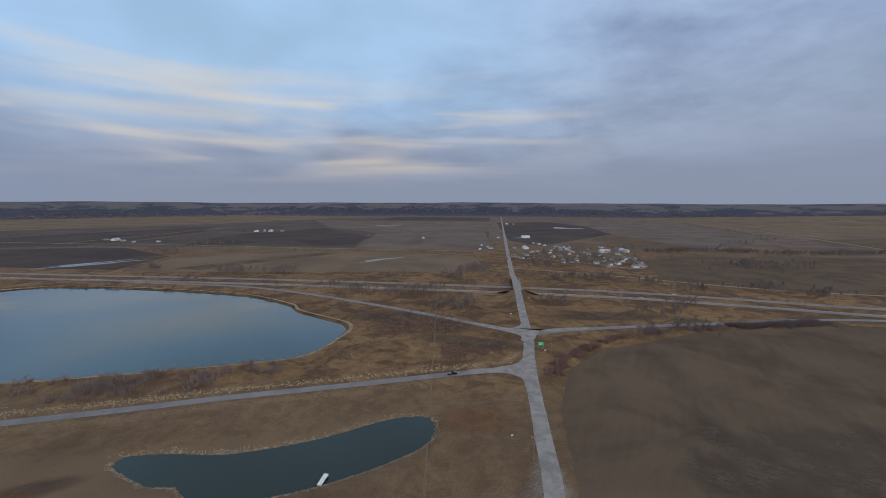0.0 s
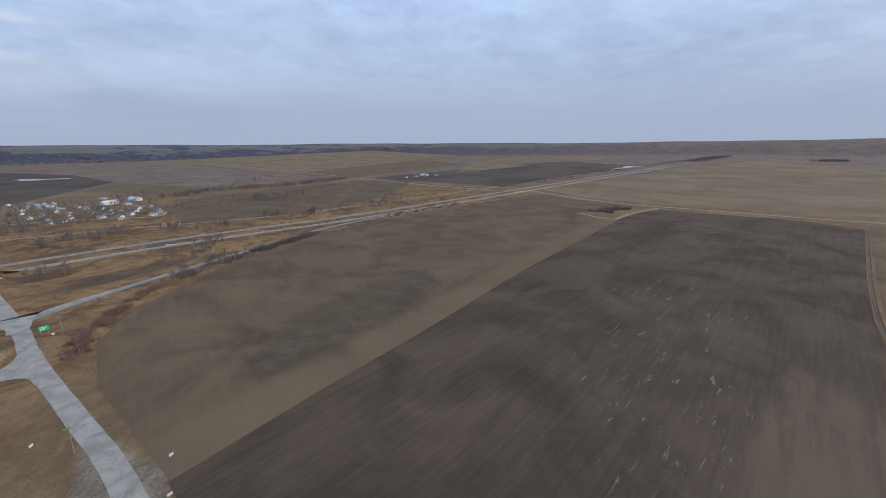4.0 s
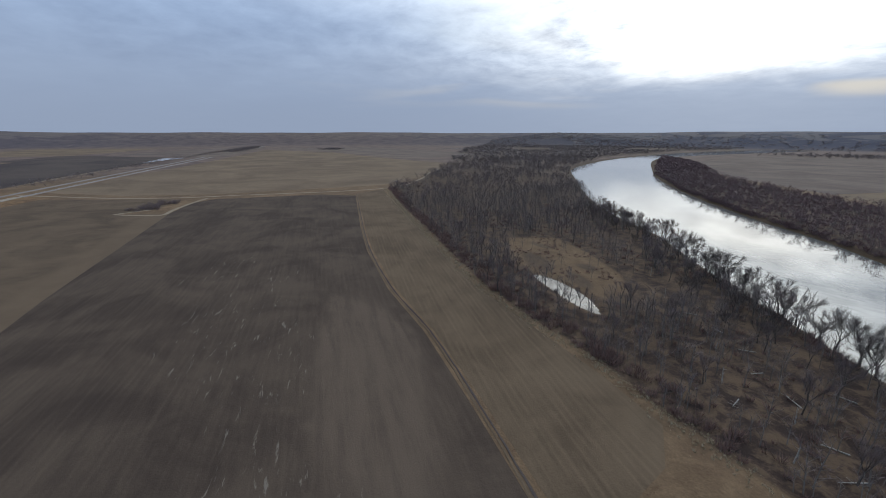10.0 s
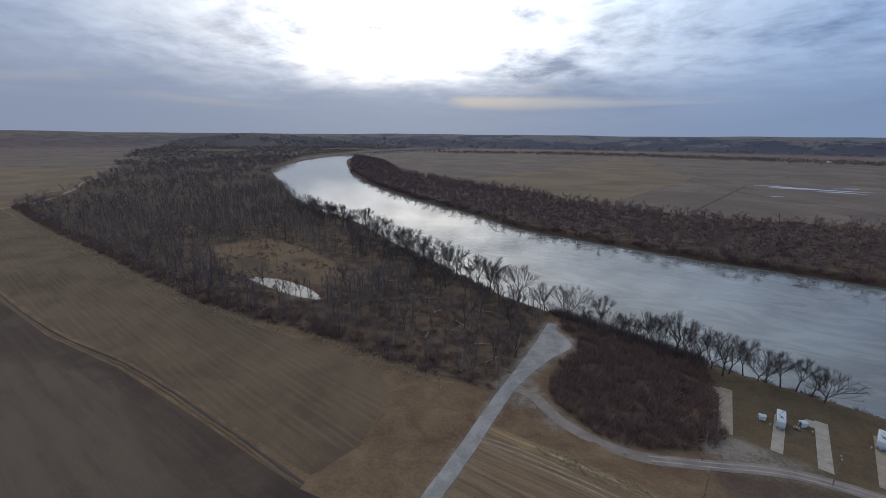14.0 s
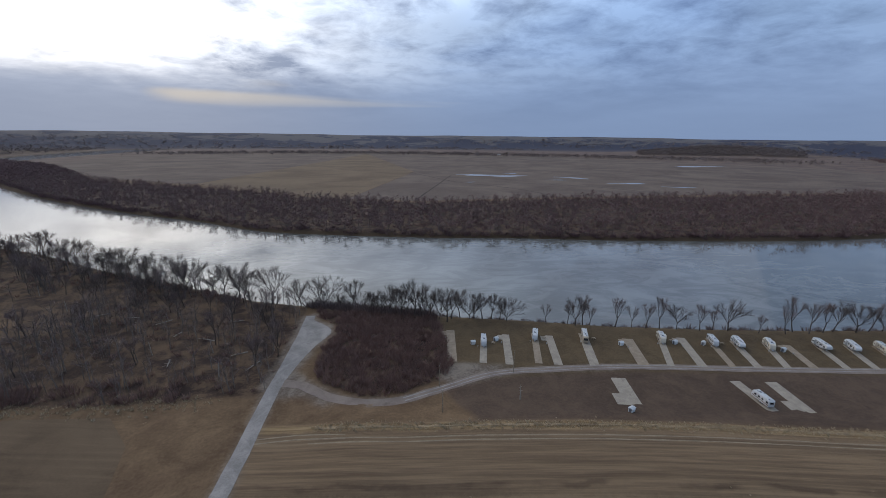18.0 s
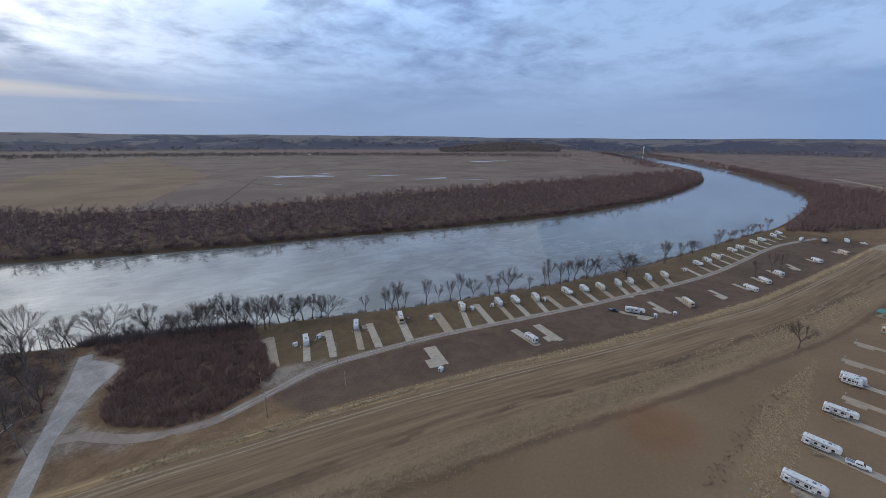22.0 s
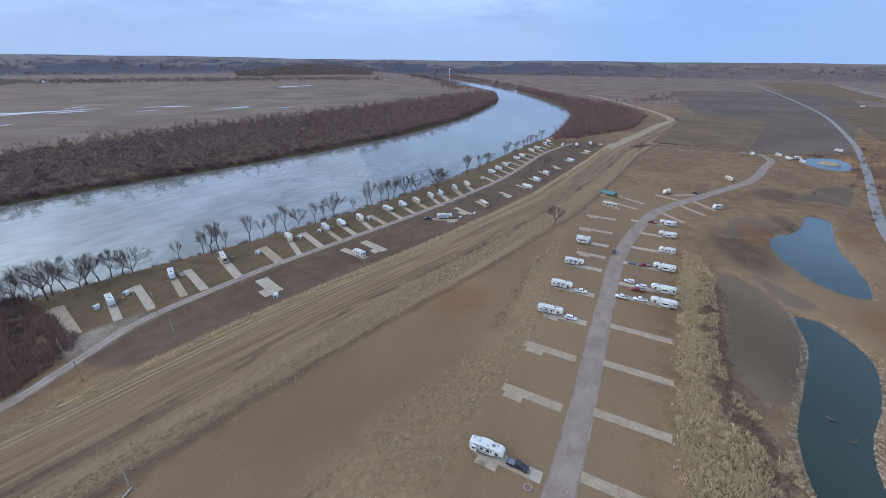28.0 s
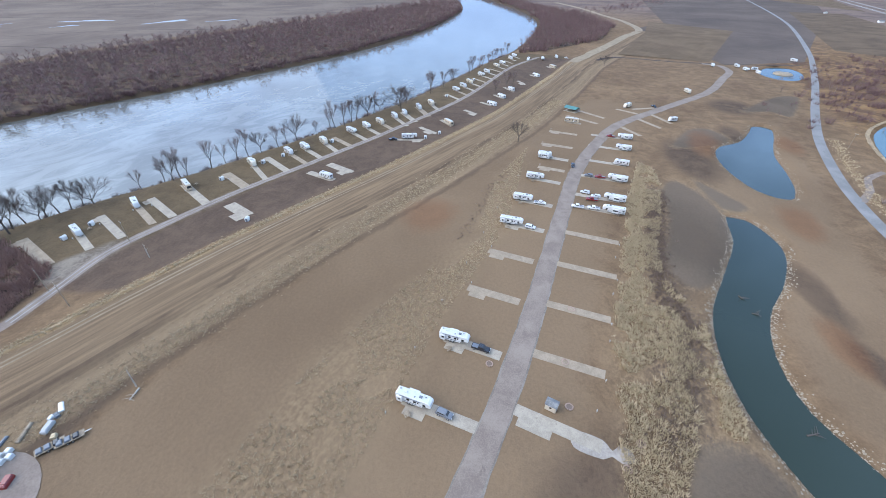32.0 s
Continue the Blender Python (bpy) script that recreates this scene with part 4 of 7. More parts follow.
for k, (poly, mat, label) in enumerate((([(-2400, 1180), (-2300, 1600), (-1560, 1420), (-1450, 1160)], soil_violet, "dark far field"),
                                      ([(-480, 2740), (300, 2620), (380, 3300), (-400, 3400)], soil_violet, "dark far field"),
                                      ([(1320, 660), (1900, 560), (2300, 1100), (1950, 880)], straw_far, "pale field beyond the farm"),
                                      ([(2350, 520), (3300, 250), (3400, 900), (2400, 1050)], straw_far, "pale far field"), ([(1980, -60), (3300, -380), (3300, -100), (2350, 380)], soil_grey, "grey field along the highway"),
                                      ([(1500, -720), (2250, -650), (3000, -460), (3100, -1100), (1700, -1250)], soil_grey, "grey far bottomland"), 
                                      ([(-660, 42), (-650, 150), (-1000, 232), (-1100, 90), (-900, 80)], stubble_tan, "tan field past the drain"), ([(-820, 330), (-1500, 440), (-1500, 560), (-700, 500)], soil_brown, "brown field by the county road"),
                                      ([(-2100, 480), (-3200, 560), (-3200, 900), (-1600, 640)], stubble_tan, "tan far field"))):
    sheet("field_far", poly, mat, label, 0.16 + 0.004 * k)

# ---- roads ----
ribbon("ramp_road", MAIN_ROAD[:6], 5.2, gravel, "pale gravel road leading down to the boat ramp", 0.13, jitter=0.04)
ribbon("main_road", MAIN_ROAD[5:], 7.4, gravel, "straight pale gravelled road running from the river to the village", 0.14, jitter=0.03, bridged=True)
ribbon("county_road", COUNTY_ROAD, 6.2, asphalt, "grey two-lane county road", 0.12)
ribbon("highway_near", HIGHWAY, 11.0, highway_mat, "pale highway carriageway with hard shoulders", 0.12, 14.0)
ribbon("highway_far", offset(HIGHWAY, 32), 11.0, highway_mat, "pale highway carriageway with hard shoulders", 0.12, 14.0)
ribbon("ramp_west", RAMP_WEST, 7.0, asphalt, "slip road curving down to the highway", 0.165)
ribbon("ramp_east", RAMP_EAST, 7.0, asphalt, "slip road curving down to the highway", 0.16)
ribbon("loop_road", LOOP_ROAD, 4.6, gravel_dull, "gravel campground road along the river sites", 0.10, 4.0, jitter=0.05)
ribbon("camp_road", CAMP_ROAD, 6.6, gravel_dull, "wide gravel campground road between the sites", 0.13, 4.0, jitter=0.02)
ribbon("camp_road_edge", CAMP_ROAD, 7.6, trampled, "pale loose gravel edge of the campground road", 0.08, 4.0, jitter=0.035)
ribbon("loop_rut_left", offset(LOOP_ROAD[4:], 0.95), 0.5, gravel, "pale wheel rut of the river road", 0.125, 4.0, "track", 0.2)
ribbon("loop_rut_right", offset(LOOP_ROAD[4:], -0.95), 0.5, gravel, "pale wheel rut of the river road", 0.125, 4.0, "track", 0.2)
ribbon("highway_line", offset(HIGHWAY, 3.7), 0.3, line_white, "white edge line of the highway", 0.17, 14.0, "road marking")


def patch(name, poly, mat, label, lift=0.11, category="road"):
    return tagged(sheet(name, rounded(poly, True, 3.0), mat, label, lift), label, category)


patch("junction_upper", [(68, 337), (74, 318), (92, 316), (120, 322), (120, 326), (90, 322), (78, 316), (66, 290), (58, 292), (60, 303), (48, 316), (24, 334), (28, 339), (54, 324), (64, 330)], gravel, "wide gravelled flare where the slip roads meet the road", 0.19)
patch("junction_lower", [(61, 282), (58, 258), (54, 236), (50, 215), (46, 214), (46, 226), (36, 234), (16, 232), (16, 238), (36, 243), (50, 252), (56, 272)], gravel, "wide gravelled flare at the county road", 0.205)
patch("boat_ramp_lot", [(-22, -214), (-25, -208), (-33, -197), (-34, -190), (-27, -178), (-21, -164), (-16, -150), (-12, -150), (-16, -180), (-20.5, -205)], gravel, "pale gravel turning place at the boat ramp", 0.075)
patch("junk_yard_floor", [(-18, -84), (-34, -79), (-37, -70), (-33, -61), (-24, -56), (-12, -62), (-10, -76)], gravel_dull, "pale gravel yard beside a green shed")
ribbon("levee_foot_straw", LEVEE[2:13], 1.0, straw_line, "matted pale straw along the foot of the levee", 0.10, 2.5, "grass", 0.35)
ribbon("levee_track_left", offset(LEVEE[2:], -5.0), 0.5, track_mat, "pale wheel rut along the levee", 0.09, 5.0, "track", 0.25)
ribbon("levee_track_right", offset(LEVEE[2:], -6.9), 0.5, track_mat, "pale wheel rut along the levee", 0.09, 5.0, "track", 0.25)
ribbon("farm_track_left", [(-8, -116), (-24, -114.6), (-40, -109.5)], 0.6, track_mat, "pale wheel rut leaving the road", 0.09, 5.0, "track", 0.2)
ribbon("farm_track_right", [(-8, -118), (-24, -116.6), (-40, -111.4)], 0.6, track_mat, "pale wheel rut leaving the road", 0.09, 5.0, "track", 0.2)
ribbon("field_road_edge", [(876, 262), (761, 114), (722, 20), (714, -40), (684, -287), (808, -429), (936, -517), (1238, -787)], 6.0, track_mat, "pale earth farm road along the drain", 0.10, 12.0, "track", 0.1)
ribbon("field_hook_edge", [(619, 60), (603, 96), (592, 84), (570, 46), (600, 36), (650, 18), (700, -5)], 5.0, track_mat, "pale grassed turnrow hooked round brush", 0.12, 6.0, "track", 0.1)
ribbon("field_ditch_bank", [(31, -79.6), (86, -91.6), (142, -101.6), (206, -107.6), (299, -125.6), (389, -149.6), (634, -220.6)], 1.0, stubble_tan, "pale bank of a shallow field ditch", 0.10, 6.0, "track", 0.35)
ribbon("field_ditch", [(31, -81), (86, -93), (142, -103), (206, -109), (299, -127), (389, -151), (634, -222)], 0.9, soil_violet, "dark shallow ditch between two fields", 0.14, 6.0, "ditch", 0.3)
ribbon("drain_line", [(-600, 20), (-639, 43), (-637, 110), (-648, 176), (-672, 250)], 5.0, soil_violet, "dark drain across the end of the campground", 0.10, 10.0, "ditch", 0.15)
ribbon("field_drive", [(-272, 172), (-290, 182), (-307, 187), (-322, 200)], 3.6, gravel_dull, "short pale gravel drive off the county road", 0.10, 5.0, "road", 0.08)
for k, line in enumerate(([(-411, -628), (-380, -760), (-300, -900), (-240, -1180)], [(-640, -610), (-560, -760), (-420, -860)], [(-1000, -590), (-800, -840), (-620, -1100), (-500, -1500)], [(-160, -640), (-330, -1060)], [(-1400, -640), (-1200, -900), (-900, -1300)])):
    ribbon("bottomland_ditch", line, 3.5, soil_violet, "dark crooked ditch in the bottomland", 0.16 + 0.003 * k, 14.0, "ditch", 0.2)
for k, line in enumerate(([(-560, 765), (-450, 850), (-120, 878), (60, 818)], [(-240, 1300), (-230, 1478), (175, 1568), (300, 2300)], [(640, 950), (1014, 1235), (1300, 2255)], [(-1150, 900), (-866, 945), (-864, 1453)], [(-500, 1795), (-230, 1480)], [(-480, 600), (-495, 755)])):
    ribbon("field_margin", line, 8.0, straw_far, "pale grassy field margin", 0.125 + 0.003 * k, 20.0, "grass", 0.15)
ribbon("north_lane", [(98, 650), (180, 610), (265, 560), (400, 478), (700, 395), (1100, 300), (1500, 210)], 6.0, track_mat, "pale lane beyond the highway", 0.10, 20.0, "track", 0.05)
ribbon("east_lane", [(1524, 2539), (1241, 1542), (984, 823), (879, 506), (836, 310)], 9.0, track_mat, "broad pale lane between far fields", 0.15, 20.0, "track", 0.05)
ribbon("east_drain", offset([(1524, 2539), (1241, 1542), (984, 823), (879, 506), (836, 310)], 14), 7.0, soil_violet, "dark drain beside the far lane", 0.17, 20.0, "ditch", 0.1)
ribbon("far_straw_strip", [(1419, 1625), (1958, 1462), (2551, 1183), (3171, 891)], 55.0, straw_far, "long pale strip of straw between far fields", 0.19, 40.0, "field", 0.1)
ribbon("farm_lane", [(-980, 1020), (-975, 1056), (-956, 1293), (-939, 1779)], 7.0, track_mat, "pale farm lane", 0.15, 20.0, "track", 0.05)
ribbon("village_lane", [(130, 905), (250, 900), (330, 885), (404, 892)], 6.0, asphalt, "grey village street", 0.15, 10.0)
ribbon("village_street", [(125, 780), (220, 730), (306, 640), (337, 666), (344, 697), (360, 790), (358, 871), (385, 1003)], 5.0, gravel, "pale village street", 0.17, 10.0)
ribbon("north_track", [(-1500, 1120), (-980, 1030), (-733, 1014), (-509, 976), (-208, 923), (105, 880)], 6.0, track_mat, "pale lane to the village", 0.10, 20.0, "track", 0.05)
ribbon("levee_bend", [(-572, -6), (-695, 22), (-827, 49), (-892, 66), (-950, 70), (-1010, 60), (-1105, 32), (-1194, -8), (-1355, -70), (-1547, -170)], 13.0, track_mat, "pale levee road bending round the woods", 0.14, 10.0, "track", 0.1)
shore = offset(LAKE + [LAKE[0]], 3.5)
if sdf(LAKE, np.array([shore[3][0]]), np.array([shore[3][1]]))[0] > 0:
    shore = offset(LAKE + [LAKE[0]], -3.5)
ribbon("lake_shore", shore, 2.6, straw_line, "pale dry rim along the lake shore", 0.09, 6.0, "shore", 0.25)

# ---- bare trees ----
def prisms(segs, sides=3):
    """Tapered limbs from rows of p0, p1, r0, r1."""
    p0, p1, r0, r1 = (np.array([s[k] for s in segs], float) for k in range(4))
    d = p1 - p0
    d /= np.linalg.norm(d, axis=1)[:, None] + 1e-9
    a = np.cross(d, np.where(np.abs(d[:, 2:]) > 0.9, [[1, 0, 0]], [[0, 0, 1]]))
    a /= np.linalg.norm(a, axis=1)[:, None]
    b = np.cross(d, a)
    ring = []
    for p, r in ((p0, r0), (p1, r1)):
        for k in range(sides):
            t = 2 * math.pi * k / sides
            ring.append(p + (a * math.cos(t) + b * math.sin(t)) * r[:, None])
    v = np.stack(ring, 1).reshape(-1, 3)
    base = np.arange(len(segs))[:, None] * 2 * sides
    f = []
    for k in range(sides):
        j = (k + 1) % sides
        f += [base + [k, j, sides + j], base + [k, sides + j, sides + k]]
    return v, np.concatenate(f)


def slivers(rows):
    """Twigs: one thin triangle each, from rows of p0, p1, width."""
    p0, p1, w = (np.array([s[k] for s in rows], float) for k in range(3))
    rng = np.random.default_rng(len(rows))
    side = np.cross(p1 - p0, rng.normal(size=p0.shape))
    side /= np.linalg.norm(side, axis=1)[:, None] + 1e-9
    v = np.stack([p0 - side * w[:, None] / 2, p0 + side * w[:, None] / 2, p1], 1).reshape(-1, 3)
    return v, np.arange(len(v)).reshape(-1, 3)


def joined(pairs):
    vs, fs, n = [], [], 0
    for v, f in pairs:
        vs.append(v)
        fs.append(f + n)
        n += len(v)
    return np.concatenate(vs), np.concatenate(fs)


def swung(rng, d, angle):
    """The way d turned by an angle to a chance side."""
    side = np.cross(d, rng.normal(size=3))
    side /= np.linalg.norm(side) + 1e-9
    return d * math.cos(angle) + side * math.sin(angle)


def grow(rng, h, lean=0.05, fork=0.32, wide=0.62, limbs=6):
    """A leafless broad tree that forks again and again into an upright fan: trunk and limbs as one list, twigs as another."""
    limb, twig = [], []

    def lifted(d, up):
        d = d + np.array([0.0, 0.0, up])
        return d / np.linalg.norm(d)

    def spray(p, d, length, count):
        for _ in range(count):
            w = lifted(swung(rng, d, 0.15 + 0.40 * rng.random()), 0.08)
            q = p + w * length * (0.6 + 0.6 * rng.random())
            twig.append((p, q, 0.046))
            for _ in range(3):
                m = p + (q - p) * (0.15 + 0.7 * rng.random())
                twig.append((m, m + lifted(swung(rng, w, 0.45), 0.06) * length * (0.35 + 0.35 * rng.random()), 0.030))

    def shoot(p, d, length, r, level):
        for k in range(3):
            q = p + d * length / 3
            limb.append((p, q, r, r * 0.87))
            p, r = q, r * 0.87
            d = lifted(swung(rng, d, 0.07), 0.035)
            if level >= 2:
                spray(p, d, h * 0.15, 3)
            elif level == 1 and k < 2:
                shoot(p, lifted(swung(rng, d, wide * 0.9), 0.06), length * 0.75, r * 0.45, 2)
        if level == 3:
            spray(p, d, h * 0.13, 5)
            return
        for _ in range(3 if level < 2 else 2):
            shoot(p, lifted(swung(rng, d, wide * (0.35 + 0.4 * rng.random())), 0.06), length * (0.60 + 0.15 * rng.random()), r * 0.62, level + 1)

    p, d, r = np.zeros(3), np.array([rng.normal(0, lean), rng.normal(0, lean), 1.0]), h * 0.019
    d /= np.linalg.norm(d)
    for k in range(3):
        q = p + d * h * fork / 3
        limb.append((p, q, r * (1.15 if k == 0 else 1.0), r * 0.9))
        p, r, d = q, r * 0.9, lifted(swung(rng, d, 0.06), 0.05)
    for k in range(limbs):
        turn = 2 * math.pi * k / limbs + rng.normal(0, 0.35)
        way = lifted(np.array([math.cos(turn) * wide, math.sin(turn) * wide, 0.7 + 0.5 * rng.random()]), 0.0)
        shoot(p - d * h * fork * 0.25 * rng.random(), way, h * (0.22 + 0.06 * rng.random()), r * 0.62, 1)
    return limb, twig


def template_tree(seed, h, label, haze, **shape):
    rng = np.random.default_rng(seed)
    wood, twig = grow(rng, h, **shape)
    top = new("bare_tree")
    tagged(top, label, "tree", "leafless trees by the river")
    for name, (v, f), mat in (("trunk", prisms(wood, 4), bark_near), ("crown", slivers(twig), haze)):
        me = mesh_of(name, v, f)
        me.materials.append(mat)
        new(name, me).parent = top
    return top


def put_tree(kind, x, y, size, turn):
    ob = copy_thing(kind, Matrix.Identity(4))
    z = ground_z(x, y)
    ob.matrix_basis = Matrix.LocRotScale((x, y, z - 0.3), Euler((0, 0, turn)), (size, size, size * 0.95))
    return ob


BROAD = [template_tree(s, 1.0 * 20, "tall leafless cottonwood on the grassy river bank", twig_dark, wide=w, limbs=l, fork=f) for s, w, l, f in ((1, 0.60, 5, 0.26), (2, 0.70, 5, 0.22), (3, 0.50, 4, 0.32), (4, 0.80, 6, 0.14))]
SLIM = [template_tree(s, 20, "slim leafless young tree near the campsites", twig_wood, wide=w, limbs=3, fork=0.36, lean=0.08) for s, w in ((11, 0.32), (12, 0.4), (13, 0.27))]
rng = np.random.default_rng(5)
# the row on the bank, from the woods past the boat ramp to the end of the campsites
for x, y, size, kind in ((-29, -232, 1.32, 3), (1, -245, 1.30, 0), (-15, -240, 0.9, 2), (14, -251, 1.2, 1), (24, -262, 1.25, 0), (36, -268, 1.1, 2), (44, -277, 1.2, 1), (56, -286, 1.15, 0), (66, -291, 1.2, 2),
                         (76, -300, 1.1, 3), (88, -305, 1.2, 0), (98, -316, 1.1, 1), (110, -322, 1.2, 2), (122, -333, 1.1, 0), (136, -343, 1.15, 1), (150, -354, 1.1, 2), (166, -367, 1.15, 0), (184, -380, 1.1, 1), (204, -394, 1.2, 2),
                         (-46, -226, 1.0, 2)):
    put_tree(BROAD[kind], x + rng.normal(0, 1), y + rng.normal(0, 1), size * 1.1, rng.random() * 6.3)
for x, y, size, kind in ((-66, -209, 0.95, 1), (-79, -201, 1.1, 0), (-88, -199, 1.0, 1), (-95, -190, 1.05, 0), (-104, -196, 0.85, 2), (-111, -193, 0.8, 1), (-120, -190, 0.75, 2), (-127, -184, 0.85, 3),
                         (-237, -148, 0.9, 0), (-300, -130, 0.95, 1), (-290, -134, 0.8, 2), (-326, -114, 1.25, 3), (-334, -120, 0.8, 2), (-55, -212, 0.7, 1)):
    put_tree(BROAD[kind], x, y, size * 1.15, rng.random() * 6.3)
for x, y, size in ((-62, -211, 0.7), (-70, -207, 0.85), (-75, -203, 0.7), (-83, -200, 0.95), (-92, -195, 0.8), (-98, -193, 0.9), (-108, -192, 0.7), (-115, -190, 0.85), (-124, -187, 0.7), (-50, -222, 0.8), (-41, -224, 0.6)):
    put_tree(BROAD[rng.integers(4)], x, y, size, rng.random() * 6.3)
for x, y, size in ((-147, -177, 0.5), (-158, -174, 0.62), (-161, -171, 0.8), (-166, -172, 0.9), (-171, -173, 0.55), (-182, -166, 0.85), (-190, -163, 0.55), (-196, -160, 0.7), (-203, -158, 0.85), (-211, -155, 0.75),
                   (-222, -151, 0.7), (-229, -150, 0.6), (-249, -141, 0.5), (-262, -137, 0.7), (-268, -138, 0.9), (-275, -135, 0.8), (-283, -134, 0.85), (-309, -130, 0.8), (-316, -128, 0.6), (-345, -118, 0.5),
                   (-382, -111, 0.95), (-388, -112, 0.8), (-410, -109, 0.7), (-431, -108, 0.75), (-438, -109, 0.6), (-470, -103, 0.75), (-490, -106, 0.8), (-505, -102, 0.6), (-530, -99, 0.6), (-560, -98, 0.7),
                   (-580, -95, 0.6), (-600, -93, 0.8), (-290, -9, 0.75), (-399, -54, 0.7), (-425, -50, 0.75), (-436, -48, 0.7), (-575, 30, 0.7)):
    put_tree((SLIM + SLIM[:2] + BROAD[:1])[rng.integers(6)], x, y, size * 1.1, rng.random() * 6.3)
for t in BROAD + SLIM:
    t.matrix_basis = Matrix.Identity(4)
spots = [(-72, -205, 0.9), (-60, -214, 0.8), (212, -402, 1.1), (-37, -231, 0.75), (-84, -196, 0.5), (-512, -101, 0.7), (-546, -97, 0.65)]
for t, (x, y, s) in zip(BROAD + SLIM, spots):
    t.matrix_basis = Matrix.LocRotScale((x, y, ground_z(x, y) - 0.3), Euler((0, 0, s * 9)), (s, s, s))


# ---- woods and brush ----
def simple_tree(rng, twigs, width, wide=0.22, low=0.25, spread=0.09):
    """A slender wood tree of unit height: a stem, a few limbs and a haze of twigs."""
    limb, twig = [], []
    top = np.array([rng.normal(0, 0.05), rng.normal(0, 0.05), 0.86])
    limb.append((np.zeros(3), top, 0.015, 0.004))
    for k in range(4):
        a = top * (low + 0.12 + 0.14 * k)
        t = rng.random() * 6.3
        e = a + np.array([math.cos(t) * wide, math.sin(t) * wide, 0.22 + 0.12 * rng.random()])
        limb.append((a, e, 0.007, 0.002))
        for _ in range(twigs // 5):
            b = a + (e - a) * (0.3 + 0.7 * rng.random())
            twig.append((b, b + np.array([rng.normal(0, spread), rng.normal(0, spread), 0.04 + 0.14 * rng.random()]), width))
    for _ in range(twigs // 5):
        b = top * (low + (0.98 - low) * rng.random())
        twig.append((b, b + np.array([rng.normal(0, spread), rng.normal(0, spread), 0.08 + 0.10 * rng.random()]), width))
    v, f = joined([prisms(limb), slivers(twig)])
    return v, f, len(limb) * 6


def simple_bush(rng, twigs, width):
    rows = []
    for _ in range(twigs):
        t, s = rng.random() * 6.3, rng.random() ** 0.5
        b = np.array([math.cos(t) * 0.35 * s, math.sin(t) * 0.35 * s, 0.0])
        rows.append((b, b + np.array([math.cos(t) * 0.4 * s + rng.normal(0, 0.12), math.sin(t) * 0.4 * s + rng.normal(0, 0.12), 0.5 + 0.5 * rng.random()]), width))
    return slivers(rows)


def scattered(rng, poly, count, keep=None):
    xs, ys = [p[0] for p in poly], [p[1] for p in poly]
    out = np.zeros((0, 2))
    while len(out) < count:
        q = np.column_stack([rng.uniform(min(xs), max(xs), count * 2), rng.uniform(min(ys), max(ys), count * 2)])
        q = q[sdf(poly, q[:, 0], q[:, 1]) > 0]
        if keep is not None:
            q = q[keep(q[:, 0], q[:, 1])]
        out = np.concatenate([out, q])
    return out[:count]


def strewn(rng, line, count, spread):
    """Chance spots along a line."""
    p = np.array(line, float)
    seg = np.linalg.norm(np.diff(p, axis=0), axis=1)
    k = rng.choice(len(seg), size=count, p=seg / seg.sum())
    return p[k] + (p[k + 1] - p[k]) * rng.random((count, 1)) + rng.normal(0, spread, (count, 2))


def stand(name, spots, kinds, low, high, mat, label, category="woods", widen=(0.85, 1.3), seed=3):
    """Many plants as one mesh."""
    rng = np.random.default_rng(seed)
    z = height(spots[:, 0], spots[:, 1])
    vs, fs, ms, n = [], [], [], 0
    pick = rng.integers(len(kinds), size=len(spots))
    for k, kind in enumerate(kinds):
        v, f = kind[:2]
        at = np.where(pick == k)[0]
        if not len(at):
            continue
        t = rng.random(len(at)) * 6.3
        s = rng.uniform(low, high, len(at))
        w = s * rng.uniform(*widen, len(at))
        c, si = np.cos(t), np.sin(t)
        x = (v[None, :, 0] * c[:, None] - v[None, :, 1] * si[:, None]) * w[:, None] + spots[at, 0][:, None]
        y = (v[None, :, 0] * si[:, None] + v[None, :, 1] * c[:, None]) * w[:, None] + spots[at, 1][:, None]
        zz = v[None, :, 2] * s[:, None] + z[at][:, None] - 0.1
        vs.append(np.stack([x, y, zz], -1).reshape(-1, 3))
        fs.append((f[None] + (np.arange(len(at)) * len(v))[:, None, None] + n).reshape(-1, 3))
        ms.append(np.tile(np.arange(len(f)) < (kind[2] if len(kind) > 2 else 0), len(at)))
        n += len(at) * len(v)
    me = mesh_of(name, np.concatenate(vs), np.concatenate(fs))
    me.materials.append(mat)
    me.materials.append(bark_pale)
    me.polygons.foreach_set("material_index", np.concatenate(ms).astype(np.int32))
    return tagged(new(name, me), label, category, kind="stuff")


rng = np.random.default_rng(21)
NEAR_KINDS = [simple_tree(rng, 45, 0.010) for _ in range(10)]
FAR_KINDS = [simple_tree(rng, 56, 0.021, 0.20 + 0.03 * k, 0.05 + 0.03 * (k % 4), 0.12) for k in range(8)]
VERY_FAR = [simple_tree(rng, 26, 0.07, 0.34, 0.0, 0.24) for _ in range(5)]
BUSHES = [simple_bush(rng, 34, 0.05) for _ in range(6)]
KNOTS = [simple_tree(rng, 110, 0.024, 0.26, 0.12) for _ in range(6)]
patchy = lambda x, y: np.sin(x * 0.043 + 1.3 * np.sin(y * 0.031)) + np.sin(y * 0.057 + 0.9 * np.sin(x * 0.023))
open_wood = lambda x, y: (sdf(CLEARING, x, y) < -2) & (sdf(RIVER, x, y) < -3) & (sdf(PONDS["wood"], x, y) < -3)
near_part = lambda x, y: open_wood(x, y) & (x < 520) & ((patchy(x, y) > -0.5 - (x - 90) / 160) | ((x > 230) & (patchy(x, y) > -1.1)))
wood_rng = np.random.default_rng(77)
